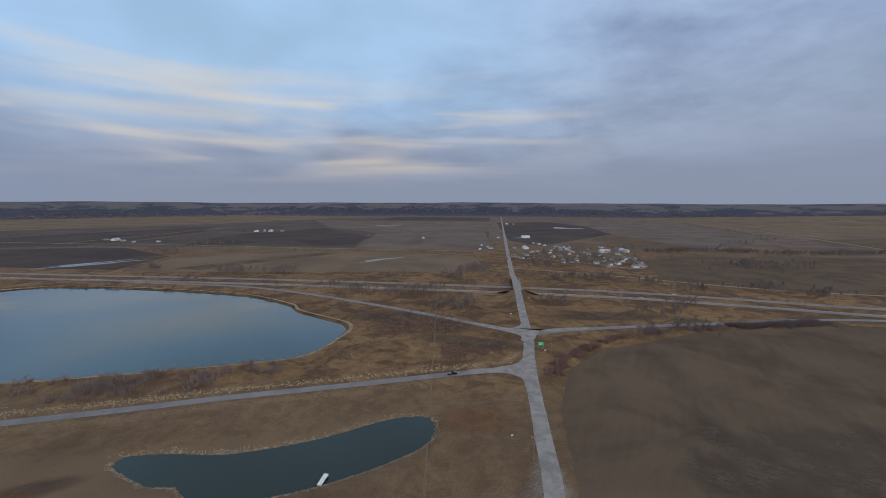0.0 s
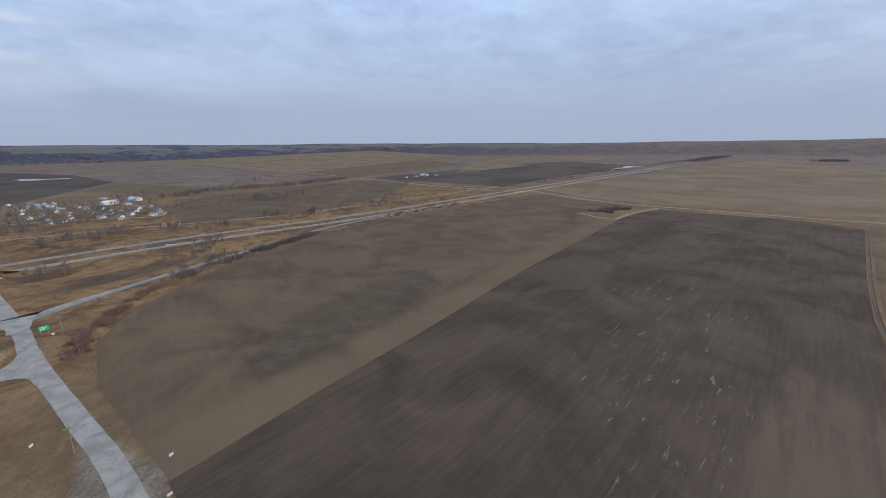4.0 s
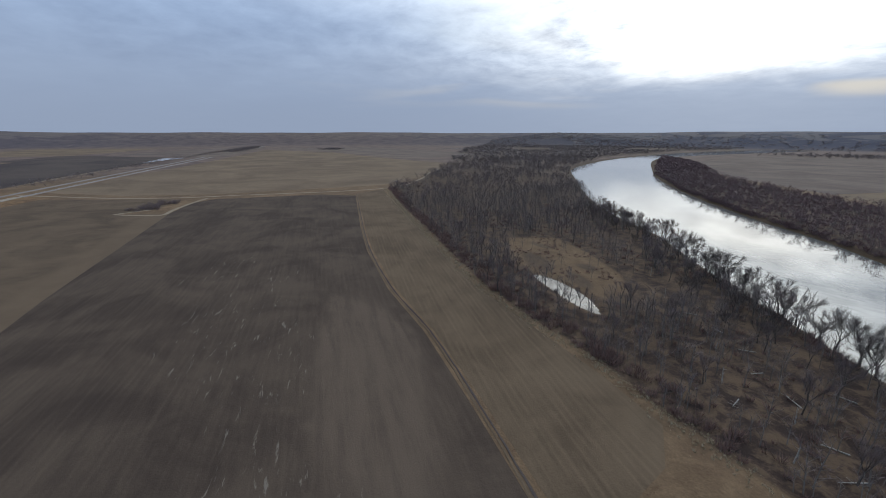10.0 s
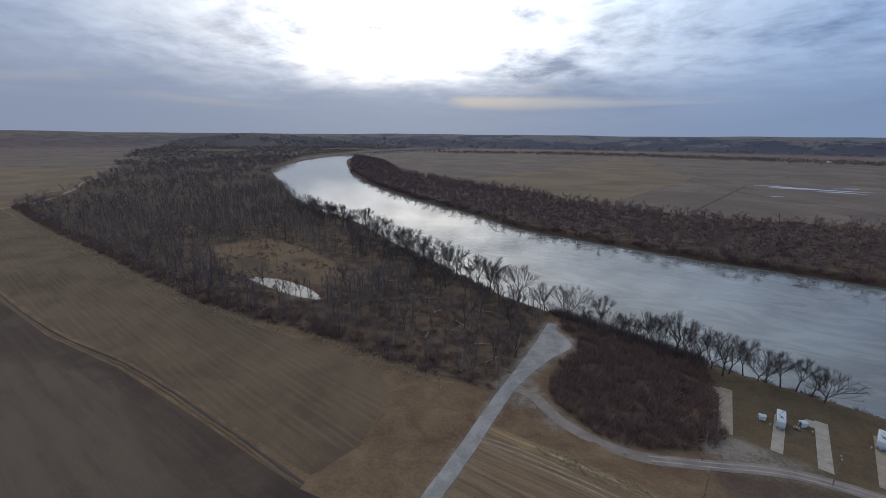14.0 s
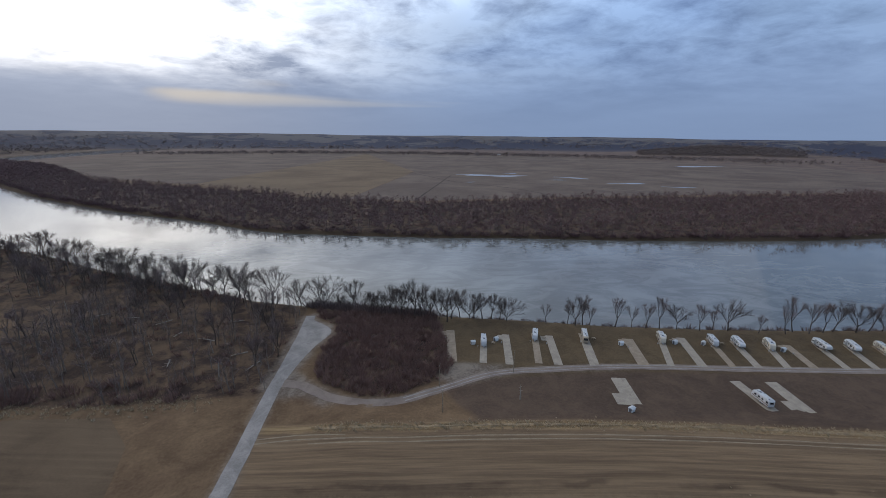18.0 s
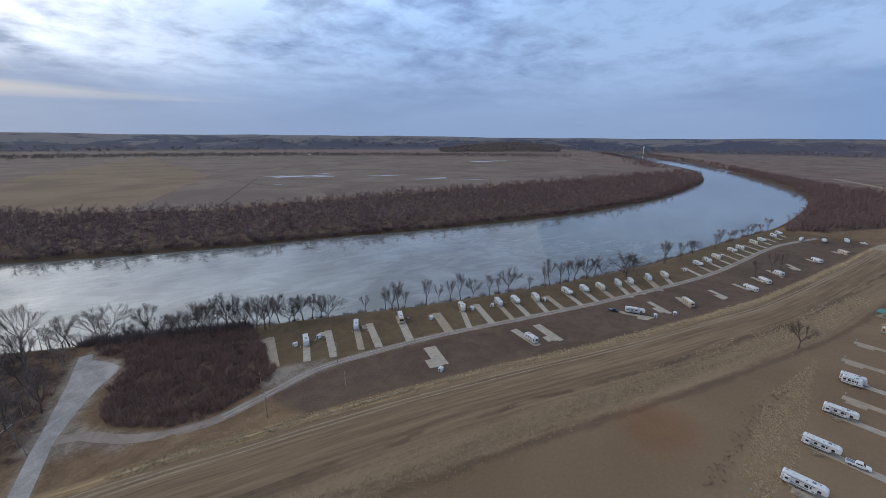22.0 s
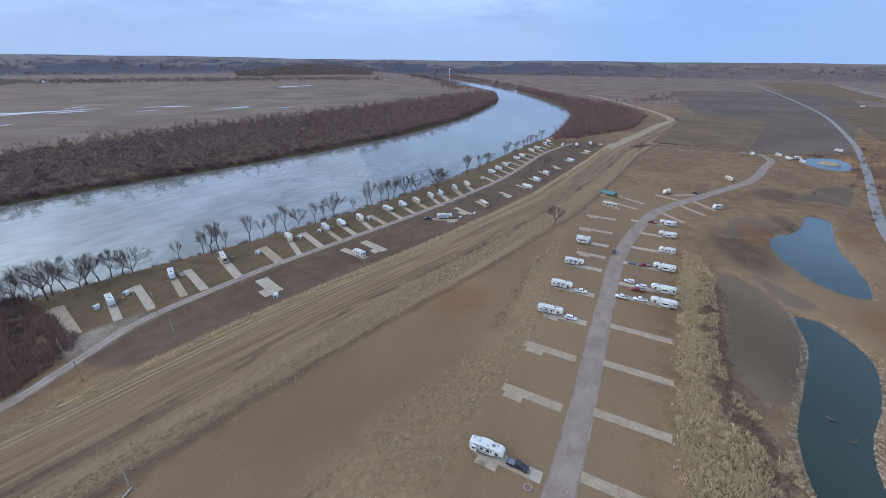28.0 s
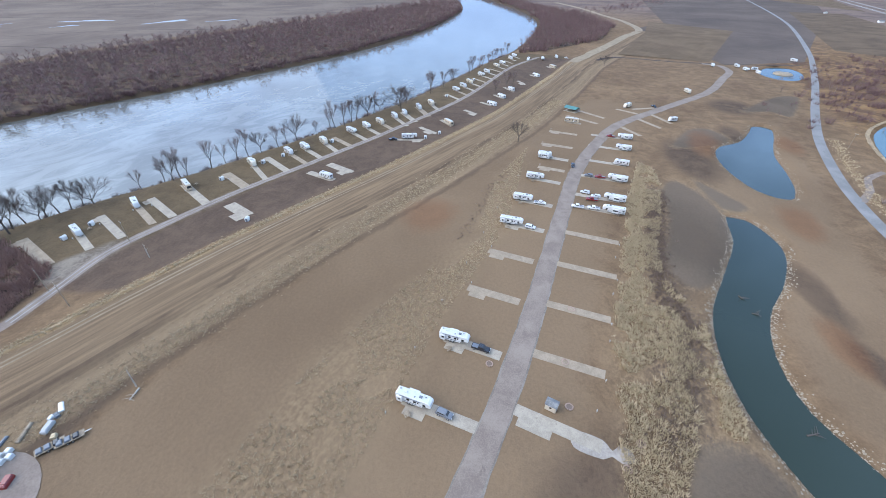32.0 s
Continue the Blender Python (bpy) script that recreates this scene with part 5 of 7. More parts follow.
for x, y in scattered(wood_rng, WOOD_EAST, 100, lambda x, y: open_wood(x, y) & (x < 360) & (sdf(RIVER, x, y) > -45)):
    put_tree((BROAD + SLIM)[wood_rng.integers(7)], x, y, wood_rng.uniform(0.6, 0.95), wood_rng.random() * 6.3)
for x, y in scattered(wood_rng, WOOD_EAST, 60, lambda x, y: open_wood(x, y) & (x < 330)):
    put_tree(SLIM[wood_rng.integers(3)], x, y, wood_rng.uniform(0.6, 1.0), wood_rng.random() * 6.3)
stand("near_woods", scattered(rng, WOOD_EAST, 1750, lambda x, y: near_part(x, y) & (x > 60)), NEAR_KINDS, 7, 19, twig_wood, "leafless grey-brown river woods")
stand("thin_woods", scattered(rng, WOOD_EAST, 260, lambda x, y: open_wood(x, y) & (x < 110)), NEAR_KINDS, 7, 15, twig_wood, "thin stand of leafless trees with fallen wood")
stand("far_woods", scattered(rng, WOOD_EAST, 2600, lambda x, y: open_wood(x, y) & (x >= 500) & (patchy(x * 0.6, y * 0.6) > -0.9)), FAR_KINDS, 7, 19, twig_wood, "leafless woods following the river")
stand("wood_undergrowth", scattered(rng, WOOD_EAST, 800, lambda x, y: open_wood(x, y) & (x < 420) & (patchy(x, y) > -0.3)), BUSHES, 1.5, 3.6, twig_red, "reddish brush under the bare trees", "brush")
stand("wood_edge_brush", scattered(rng, WOOD_EAST, 900, lambda x, y: open_wood(x, y) & (x < 700) & (sdf(WOOD_EAST, x, y) < 14) & (y > -320) & (x > 20)), BUSHES, 2.0, 5.0, twig_red, "dense dark brush along the field edge", "brush")
bluff_spots = np.array([(r * math.sin(t), r * math.cos(t)) for t, r in zip(rng.random(5200) * 6.283, rng.uniform(3600, 4450, 5200)) if math.sin(5 * t + 2 * math.sin(r / 160)) > -0.4 and not 1.0 < t < 2.4])
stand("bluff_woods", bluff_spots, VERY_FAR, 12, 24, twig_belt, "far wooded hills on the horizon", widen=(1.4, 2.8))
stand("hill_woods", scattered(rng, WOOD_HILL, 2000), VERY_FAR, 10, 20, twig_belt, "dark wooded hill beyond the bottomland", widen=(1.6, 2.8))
stand("far_east_woods", scattered(rng, WOOD_FAR_EAST, 3600, lambda x, y: (sdf(RIVER, x, y) < -10) & (patchy(x * 0.13, y * 0.13) > -1.2)), VERY_FAR, 9, 17, twig_belt, "dark leafless woods beyond the river bend", widen=(1.4, 2.6))
stand("south_woods", scattered(rng, WOOD_SOUTH, 5200, lambda x, y: (sdf(RIVER, x, y) < -7) & (x < 600)), FAR_KINDS, 5, 16, twig_far, "brown leafless woods on the far river bank", widen=(0.9, 1.7))
stand("south_wood_brush", scattered(rng, WOOD_SOUTH, 5000, lambda x, y: (sdf(RIVER, x, y) < -4) & (x < 600)), BUSHES, 2.0, 5.5, twig_far, "reddish brown brush under the far river woods", "brush", (1.0, 1.9))
stand("south_bank_brush", np.array([q for q in strewn(rng, offset(FAR_BANK[3:16], 5.0), 1500, 2.2) if sdf(RIVER, np.array([q[0]]), np.array([q[1]]))[0] < -2.5]), BUSHES + FAR_KINDS[:3], 1.5, 6.5, twig_far, "uneven brush along the far water's edge", "brush", (1.0, 1.8))
stand("south_woods_east", scattered(rng, WOOD_SOUTH, 900, lambda x, y: (sdf(RIVER, x, y) < -7) & (x >= 600)), VERY_FAR, 10, 17, twig_far, "brown leafless woods on the far river bank")
stand("point_woods", scattered(rng, WOOD_POINT, 2600, lambda x, y: sdf(RIVER, x, y) < -4), FAR_KINDS + BUSHES[:2], 5, 15, twig_far, "leafless woods on the river bend")
stand("ramp_scrub", scattered(rng, SCRUB, 1250, lambda x, y: sdf(RIVER, x, y) < -6), BUSHES, 1.6, 4.2, twig_red, "dense reddish scrub beside the boat ramp", "brush")
stand("bank_scrub", scattered(rng, [(-20, -236), (-92, -206), (-90, -196), (-22, -226)], 260), BUSHES, 3.0, 7.0, twig_wood, "bare brush along the river bank", "brush")
stand("bank_scrub_west", scattered(rng, [(-92, -206), (-182, -172), (-289, -142), (-451, -116), (-620, -102), (-620, -96), (-451, -110), (-289, -136), (-182, -166), (-92, -200)], 220), BUSHES, 1.5, 4.0, twig_wood, "low bare brush on the bank below the campsites", "brush")


stand("clearing_trees", scattered(rng, CLEARING, 26, lambda x, y: sdf(PONDS["wood"], x, y) < -3), NEAR_KINDS, 6, 13, twig_wood, "few bare trees in the clearing")
stand("clearing_brush", scattered(rng, CLEARING, 110, lambda x, y: (sdf(PONDS["wood"], x, y) < -1) & (patchy(x * 2, y * 3) > 0.6)), BUSHES, 1.0, 2.4, twig_red, "dark brush in the clearing", "brush")


def brush_line(name, line, count, spread, low, high, mat, label, kinds=BUSHES, seed=8):
    rng = np.random.default_rng(seed)
    return stand(name, strewn(rng, line, count, spread), kinds, low, high, mat, label, "brush", seed=seed)


brush_line("ramp_brush_east", [(66, 228), (76, 252), (108, 282), (140, 304)], 170, 2.5, 2, 4.5, twig_red, "brush in the roadside hollow")
brush_line("slip_brush", [(160, 312), (175, 316)], 30, 3, 2, 5, twig_wood, "brush below the slip road")
brush_line("slip_brush_b", [(205, 322), (222, 326)], 30, 3, 2, 5, twig_wood, "brush below the slip road")
brush_line("slip_brush_c", [(240, 328), (330, 338)], 200, 3, 3, 6.5, twig_wood, "dark thicket along the slip road")
brush_line("slip_brush_d", [(440, 336), (620, 296)], 60, 4, 2, 6, twig_wood, "scattered brush along the highway")
brush_line("highway_trees", [(-500, 535), (-240, 520), (60, 485), (200, 460), (420, 395)], 110, 10, 3, 8, twig_belt, "small bare trees in the highway verge", FAR_KINDS)


def clumps(name, spots, mat, label, kinds, low, high, seed=9):
    """Knots of trees: x, y, reach and count for each."""
    rng = np.random.default_rng(seed)
    q = np.concatenate([np.column_stack([rng.normal(x, reach * 1.2, n * 2 // 3), rng.normal(y, reach, n * 2 // 3)]) for x, y, reach, n in spots])
    return stand(name, q, kinds, low, high, mat, label, "trees", seed=seed)


clumps("junction_clumps", [(-135, 492, 5, 22), (-98, 473, 9, 40), (-62, 450, 12, 60), (-36, 474, 9, 50), (7, 387, 10, 50), (24, 405, 9, 45), (-12, 470, 8, 30), (114, 411, 6, 24), (202, 368, 8, 26), (240, 393, 9, 26), (206, 320, 8, 40), (160, 306, 7, 34)], twig_belt, "dark clumps of bare trees in the slip road loops", KNOTS, 4, 11)
clumps("north_clumps", [(53, 627, 12, 70), (14, 553, 9, 40), (30, 600, 8, 30), (167, 664, 14, 60), (156, 537, 5, 22), (180, 555, 7, 26), (210, 542, 9, 40), (225, 556, 6, 20), (265, 507, 6, 26), (296, 475, 8, 34), (391, 483, 7, 34), (428, 448, 8, 30), (560, 415, 18, 50),
                        (-441, 613, 7, 26), (-328, 519, 6, 20), (-248, 588, 7, 26), (-232, 604, 9, 34), (-331, 601, 6, 24), (-306, 602, 10, 40), (-574, 834, 18, 60), (-704, 1111, 20, 60), (-560, 1000, 30, 60), (515, 655, 26, 90), (545, 676, 20, 60), (-65, 551, 6, 14)], twig_belt, "dark clumps of bare trees beyond the highway", KNOTS, 5, 14, 10)
clumps("village_trees", [(200, 720, 20, 70), (190, 800, 24, 60), (250, 850, 26, 70), (290, 760, 30, 110), (320, 700, 20, 70), (270, 930, 30, 60), (110, 950, 14, 30), (350, 850, 26, 60), (240, 700, 18, 60), (150, 740, 14, 40), (380, 930, 30, 40)], twig_belt, "bare trees among the village houses", KNOTS, 6, 13, 11)
clumps("clearing_clumps", [(206, -209, 7, 40), (186, -215, 6, 30), (172, -231, 7, 30), (216, -258, 8, 26), (205, -271, 7, 20), (166, -245, 6, 16)], twig_red, "dark low brush round the clearing", BUSHES, 1.0, 2.6, 15)
clumps("county_road_thickets", [(-190, 208, 6, 60), (-172, 214, 6, 50), (-140, 222, 7, 40), (-240, 204, 9, 50), (-300, 204, 10, 40), (-110, 236, 8, 30)], twig_belt, "dark bare thickets between the lake and the county road", BUSHES + KNOTS[:2], 2.5, 6.5, 12)
brush_line("village_belt", [(434, 860), (576, 896), (704, 835), (862, 837), (960, 840)], 420, 9, 6, 13, twig_belt, "dark belt of bare trees behind the village", KNOTS)
brush_line("north_hedge", [(-1300, 860), (-700, 920), (-500, 860), (-120, 880), (60, 830)], 260, 8, 3, 8, twig_belt, "far hedge of bare trees", KNOTS)
brush_line("far_hedge", [(-1400, 1150), (-860, 1460), (-520, 1800), (-860, 2650)], 160, 12, 6, 12, twig_belt, "far hedge of bare trees", KNOTS)
brush_line("far_hedge_b", [(640, 950), (1014, 1235), (1322, 2250)], 160, 10, 5, 11, twig_belt, "far hedge of bare trees", KNOTS)
brush_line("lane_trees", [(120, 640), (265, 555), (400, 472), (700, 390), (1100, 296)], 90, 10, 3, 8, twig_belt, "scattered bare trees along the lane", KNOTS)
brush_line("hook_brush", [(620, 75), (680, 40)], 70, 8, 3, 7, twig_wood, "brush inside the hooked turnrow")
brush_line("lake_brush", [(-100, 268), (-180, 222), (-260, 205)], 90, 9, 2, 4.5, twig_red, "brush between the lake and the county road")
brush_line("lake_brush_b", [(-190, 205), (-172, 212)], 70, 7, 4, 8, twig_wood, "bare thicket by the county road", NEAR_KINDS)
brush_line("lake_far_brush", [(-500, 492), (-350, 486), (-220, 455), (-150, 405)], 60, 4, 2, 5, twig_wood, "brush along the lake shore")
brush_line("tip_brush", [(-60, 320), (-20, 345), (10, 340), (-30, 310)], 330, 14, 1, 3.2, twig_red, "low brush at the end of the lake")
brush_line("north_road_thicket", [(-430, 230), (-500, 260), (-620, 300), (-730, 360)], 600, 30, 3, 7, twig_far, "dark brush beyond the county road", FAR_KINDS + BUSHES)
brush_line("east_field_clumps", [(900, 330), (1500, 180), (2300, 0), (3200, -250)], 420, 18, 4, 12, twig_belt, "far brush along the highway", VERY_FAR)
brush_line("far_grove", [(2650, -700), (2760, -740)], 160, 34, 8, 16, twig_belt, "dark far grove in the straw field", VERY_FAR)
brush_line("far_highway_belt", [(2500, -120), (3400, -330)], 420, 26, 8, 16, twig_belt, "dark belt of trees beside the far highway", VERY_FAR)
brush_line("west_levee_trees", [(-1250, -40), (-1500, 60), (-1900, 150)], 160, 30, 5, 11, twig_far, "far belt of bare trees", VERY_FAR)
brush_line("far_river_belt", [(-1700, -440), (-2200, -760), (-3000, -1350)], 420, 24, 9, 16, twig_far, "far wooded river bank", VERY_FAR)
brush_line("far_south_belt", [(-1560, -640), (-2200, -1030), (-3000, -1700)], 380, 30, 9, 16, twig_far, "far wooded river bank", VERY_FAR)
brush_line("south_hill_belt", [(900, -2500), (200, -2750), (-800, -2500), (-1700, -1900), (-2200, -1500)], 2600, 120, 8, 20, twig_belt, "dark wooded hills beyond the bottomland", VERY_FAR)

# straw tufts, stones and dead weeds
rng = np.random.default_rng(33)
TUFTS = [simple_bush(rng, 9, 0.16) for _ in range(6)]
stand("straw_grass_pond", scattered(rng, TUFT_POND, 6500, lambda x, y: patchy(x * 9, y * 9) + 0.8 * patchy(x * 3.1, y * 3.7) > -0.7), TUFTS, 0.6, 1.9, tuft_mat, "tall straw-coloured grass tufts beside the pond", "grass")
stand("straw_grass_mown", scattered(rng, TUFT_WEST, 7500, lambda x, y: patchy(x * 7, y * 7) + patchy(x * 2, y * 2) > -1.6), TUFTS, 0.3, 0.85, tuft_mat, "patchy straw grass in the open meadow", "grass")
stand("dead_weeds_pond", strewn(rng, [(-247, 75), (-209, 73), (-175, 72.5), (-157, 75), (-146, 80), (-130, 80), (-112, 77), (-95, 73)], 3200, 2.6), TUFTS, 0.5, 1.4, weed_mat, "strip of dead brown weeds", "weeds")
stand("dead_weeds_meadow", strewn(rng, [(-165, -6), (-191, -6), (-216, -8), (-240, -4)], 160, 1.4), TUFTS, 0.4, 1.1, weed_mat, "scattered dead weeds in the meadow", "weeds")
stand("levee_straw", strewn(rng, LEVEE[2:11], 5500, 1.1), TUFTS, 0.35, 0.9, tuft_mat, "pale tall grass along the foot of the levee", "grass")
stand("low_bank_straw", strewn(rng, offset(LOW_BANK, 5.0), 8000, 2.8), TUFTS, 0.3, 0.8, tuft_mat, "pale tufted grass along the low bank", "grass")
stand("wood_edge_straw", strewn(rng, [(10, -142), (50, -148), (87, -155), (127, -155), (186, -162), (305, -191), (477, -235), (680, -292)], 2200, 2.4), TUFTS, 0.6, 1.5, tuft_mat, "straw grass along the edge of the woods", "grass")
stand("roadside_straw", strewn(rng, offset(COUNTY_ROAD[:11], -9), 1500, 2.0), TUFTS, 0.5, 1.3, tuft_mat, "straw grass in the county road ditch", "grass")
stand("lake_end_straw", scattered(rng, [(-75, 300), (-80, 270), (-60, 240), (20, 246), (44, 262), (50, 290), (10, 320), (-40, 360), (-70, 340)], 1800, lambda x, y: patchy(x * 1.7, y * 1.7) + patchy(x * 6, y * 6) > 0.1), TUFTS, 0.25, 0.6, tuft_mat, "straw grass between the lake and the junction", "grass")


def stones(name, poly, count, out, label, low=0.16, high=0.40, seed=4):
    """A band of riprap along a shore."""
    rng = np.random.default_rng(seed)
    p = np.array(poly)
    k = rng.integers(len(p), size=count)
    q = p[k] + (p[(k + 1) % len(p)] - p[k]) * rng.random((count, 1)) + rng.normal(0, out, (count, 2))
    q = q[sdf(poly, q[:, 0], q[:, 1]) < 0.6]
    kinds = []
    for _ in range(5):
        v = np.array([(math.cos(t) * rng.uniform(0.6, 1), math.sin(t) * rng.uniform(0.6, 1), -0.3) for t in (0, 1.3, 2.5, 3.8, 5.0)] + [(math.cos(t) * rng.uniform(0.4, 0.7), math.sin(t) * rng.uniform(0.4, 0.7), rng.uniform(0.3, 0.6)) for t in (0.6, 1.9, 3.1, 4.4, 5.6)])
        f = [(i, (i + 1) % 5, 5 + i) for i in range(5)] + [((i + 1) % 5, 5 + (i + 1) % 5, 5 + i) for i in range(5)] + [(5, 6, 7), (5, 7, 8), (5, 8, 9)]
        kinds.append((v, np.array(f)))
    return stand(name, q, kinds, low, high, rock_mat, label, "stones", (0.9, 1.5), seed)


stones("east_pond_riprap", PONDS["east"], 3000, 1.0, "pale riprap stones round the pond")
stones("west_pond_riprap", PONDS["west"], 4400, 1.2, "pale riprap stones round the winding pond", seed=5)
stones("far_pond_riprap", PONDS["far"], 1800, 1.3, "pale stones along the pond shore", seed=6)

# ---- shapes for things ----
class Shape:
    """Collects faces for one mesh."""

    def __init__(self):
        self.v, self.f = [], []

    def add(self, verts, faces):
        n = len(self.v)
        self.v += [tuple(q) for q in verts]
        self.f += [tuple(i + n for i in f) for f in faces]
        return self

    def box(self, x0, x1, y0, y1, z0, z1, cut=0.0):
        """A box whose upper edges are chamfered by cut."""
        c = cut
        low = [(x0, y0, z0), (x1, y0, z0), (x1, y1, z0), (x0, y1, z0)]
        if not c:
            return self.add(low + [(p[0], p[1], z1) for p in low], [(3, 2, 1, 0), (4, 5, 6, 7), (0, 1, 5, 4), (1, 2, 6, 5), (2, 3, 7, 6), (3, 0, 4, 7)])
        mid = [(p[0], p[1], z1 - c) for p in low]
        top = [(x0 + c, y0 + c, z1), (x1 - c, y0 + c, z1), (x1 - c, y1 - c, z1), (x0 + c, y1 - c, z1)]
        f = [(3, 2, 1, 0), (8, 9, 10, 11)]
        for i in range(4):
            j = (i + 1) % 4
            f += [(i, j, 4 + j, 4 + i), (4 + i, 4 + j, 8 + j, 8 + i)]
        return self.add(low + mid + top, f)

    def side(self, profile, y0, y1, cut=0.0):
        """A side outline (x, z) drawn out across y, its rims drawn in by cut."""
        n = len(profile)
        cx = sum(p[0] for p in profile) / n
        cz = sum(p[1] for p in profile) / n
        inn = []
        for x, z in profile:
            d = math.hypot(x - cx, z - cz)
            k = max(0.0, 1 - cut / d)
            inn.append((cx + (x - cx) * k, cz + (z - cz) * k))
        rings = [[(x, y0, z) for x, z in inn], [(x, y0 + cut, z) for x, z in profile], [(x, y1 - cut, z) for x, z in profile], [(x, y1, z) for x, z in inn]]
        f = [tuple(range(n)), tuple(3 * n + i for i in reversed(range(n)))]
        for r in range(3):
            for i in range(n):
                j = (i + 1) % n
                f.append((r * n + i, (r + 1) * n + i, (r + 1) * n + j, r * n + j))
        return self.add([p for ring in rings for p in ring], f)

    def tube(self, p0, p1, r0, r1=None, sides=8):
        r1 = r0 if r1 is None else r1
        a, b = Vector(p0), Vector(p1)
        d = (b - a).normalized()
        u = d.cross(Vector((1, 0, 0)) if abs(d.z) > 0.9 else Vector((0, 0, 1))).normalized()
        w = d.cross(u)
        ring = [(c + (u * math.cos(t) + w * math.sin(t)) * r) for c, r in ((a, r0), (b, r1)) for t in [2 * math.pi * k / sides for k in range(sides)]]
        return self.add(ring, [tuple(reversed(range(sides))), tuple(range(sides, 2 * sides))] + [(k, (k + 1) % sides, sides + (k + 1) % sides, sides + k) for k in range(sides)])

    def slab(self, poly, z0, z1):
        n = len(poly)
        return self.add([(x, y, z0) for x, y in poly] + [(x, y, z1) for x, y in poly], [tuple(reversed(range(n))), tuple(range(n, 2 * n))] + [(k, (k + 1) % n, n + (k + 1) % n, n + k) for k in range(n)])

    def mesh(self, name, mat):
        me = bpy.data.meshes.new(name)
        me.from_pydata(self.v, [], self.f)
        bm = bmesh.new()
        bm.from_mesh(me)
        bmesh.ops.recalc_face_normals(bm, faces=bm.faces[:])
        bm.to_mesh(me)
        bm.free()
        me.materials.append(mat)
        return me


def part(name, shape, mat, parent, label=""):
    ob = new(name, shape.mesh(name, mat))
    ob.parent = parent
    return tagged(ob, label)


def thing(name, label, category, group=""):
    return tagged(new(name), label, category, group)


def spot(x, y, turn=0.0, lift=0.0):
    """A pose on the ground."""
    z = max(ground_z(x, y), -1.2)
    return pose(x, y, z + lift, 0, 0, turn)


white = painted("white_fibreglass", (0.53, 0.53, 0.525), 0.35, 0.5, dirt=0.2)
cream = painted("cream_sheet_metal", (0.56, 0.50, 0.40), 0.45, 0.4)
tan_paint = painted("tan_sheet_metal", (0.40, 0.33, 0.24), 0.5, 0.4)
roof_white = painted("white_rubber_roof", (0.45, 0.46, 0.465), 0.7, 0.2, dirt=0.4)
dark_glass = painted("dark_glass", (0.020, 0.022, 0.026), 0.08, 0.6, dirt=0.0)
black_paint = painted("black_car_paint", (0.018, 0.018, 0.022), 0.2, 0.6)
grey_paint = painted("grey_car_paint", (0.13, 0.135, 0.15), 0.25, 0.6)
red_paint = painted("dark_red_car_paint", (0.17, 0.022, 0.022), 0.25, 0.6)
silver_paint = painted("silver_car_paint", (0.50, 0.51, 0.53), 0.25, 0.6)
rubber = painted("tyre_rubber", (0.022, 0.022, 0.022), 0.85, 0.1)
steel = painted("galvanised_steel", (0.40, 0.41, 0.42), 0.4, 0.5, 0.7)
stripe_grey = painted("grey_graphic_stripe", (0.12, 0.13, 0.15), 0.4, 0.4)
stripe_brown = painted("brown_graphic_stripe", (0.16, 0.10, 0.07), 0.4, 0.4)
teal_metal = painted("green_metal_roof", (0.045, 0.135, 0.125), 0.45, 0.4)
shingle = speckled("grey_shingle", (0.11, 0.11, 0.115), (0.20, 0.20, 0.20), 0.25, 2.0, 0.9, 0.5)
siding_white = painted("white_siding", (0.64, 0.64, 0.62), 0.6, 0.3)
siding_grey = painted("grey_siding", (0.34, 0.34, 0.34), 0.6, 0.3)
siding_tan = painted("tan_siding", (0.42, 0.36, 0.28), 0.6, 0.3)
plank = speckled("weathered_timber", (0.16, 0.125, 0.09), (0.29, 0.235, 0.175), 0.15, 1.2, 0.85, 0.4)
green_sign = painted("green_sign_sheet", (0.01, 0.38, 0.13), 0.4, 0.4, dirt=0.1)


def wheel(parent, x, y, r=0.38, w=0.24):
    ob = part("wheel", Shape().tube((x, y - w / 2, r), (x, y + w / 2, r), r, sides=12), rubber, parent)
    part("rim", Shape().tube((x, y - w / 2 - 0.012, r), (x, y + w / 2 + 0.012, r), r * 0.55, sides=10), steel, ob)
    return ob


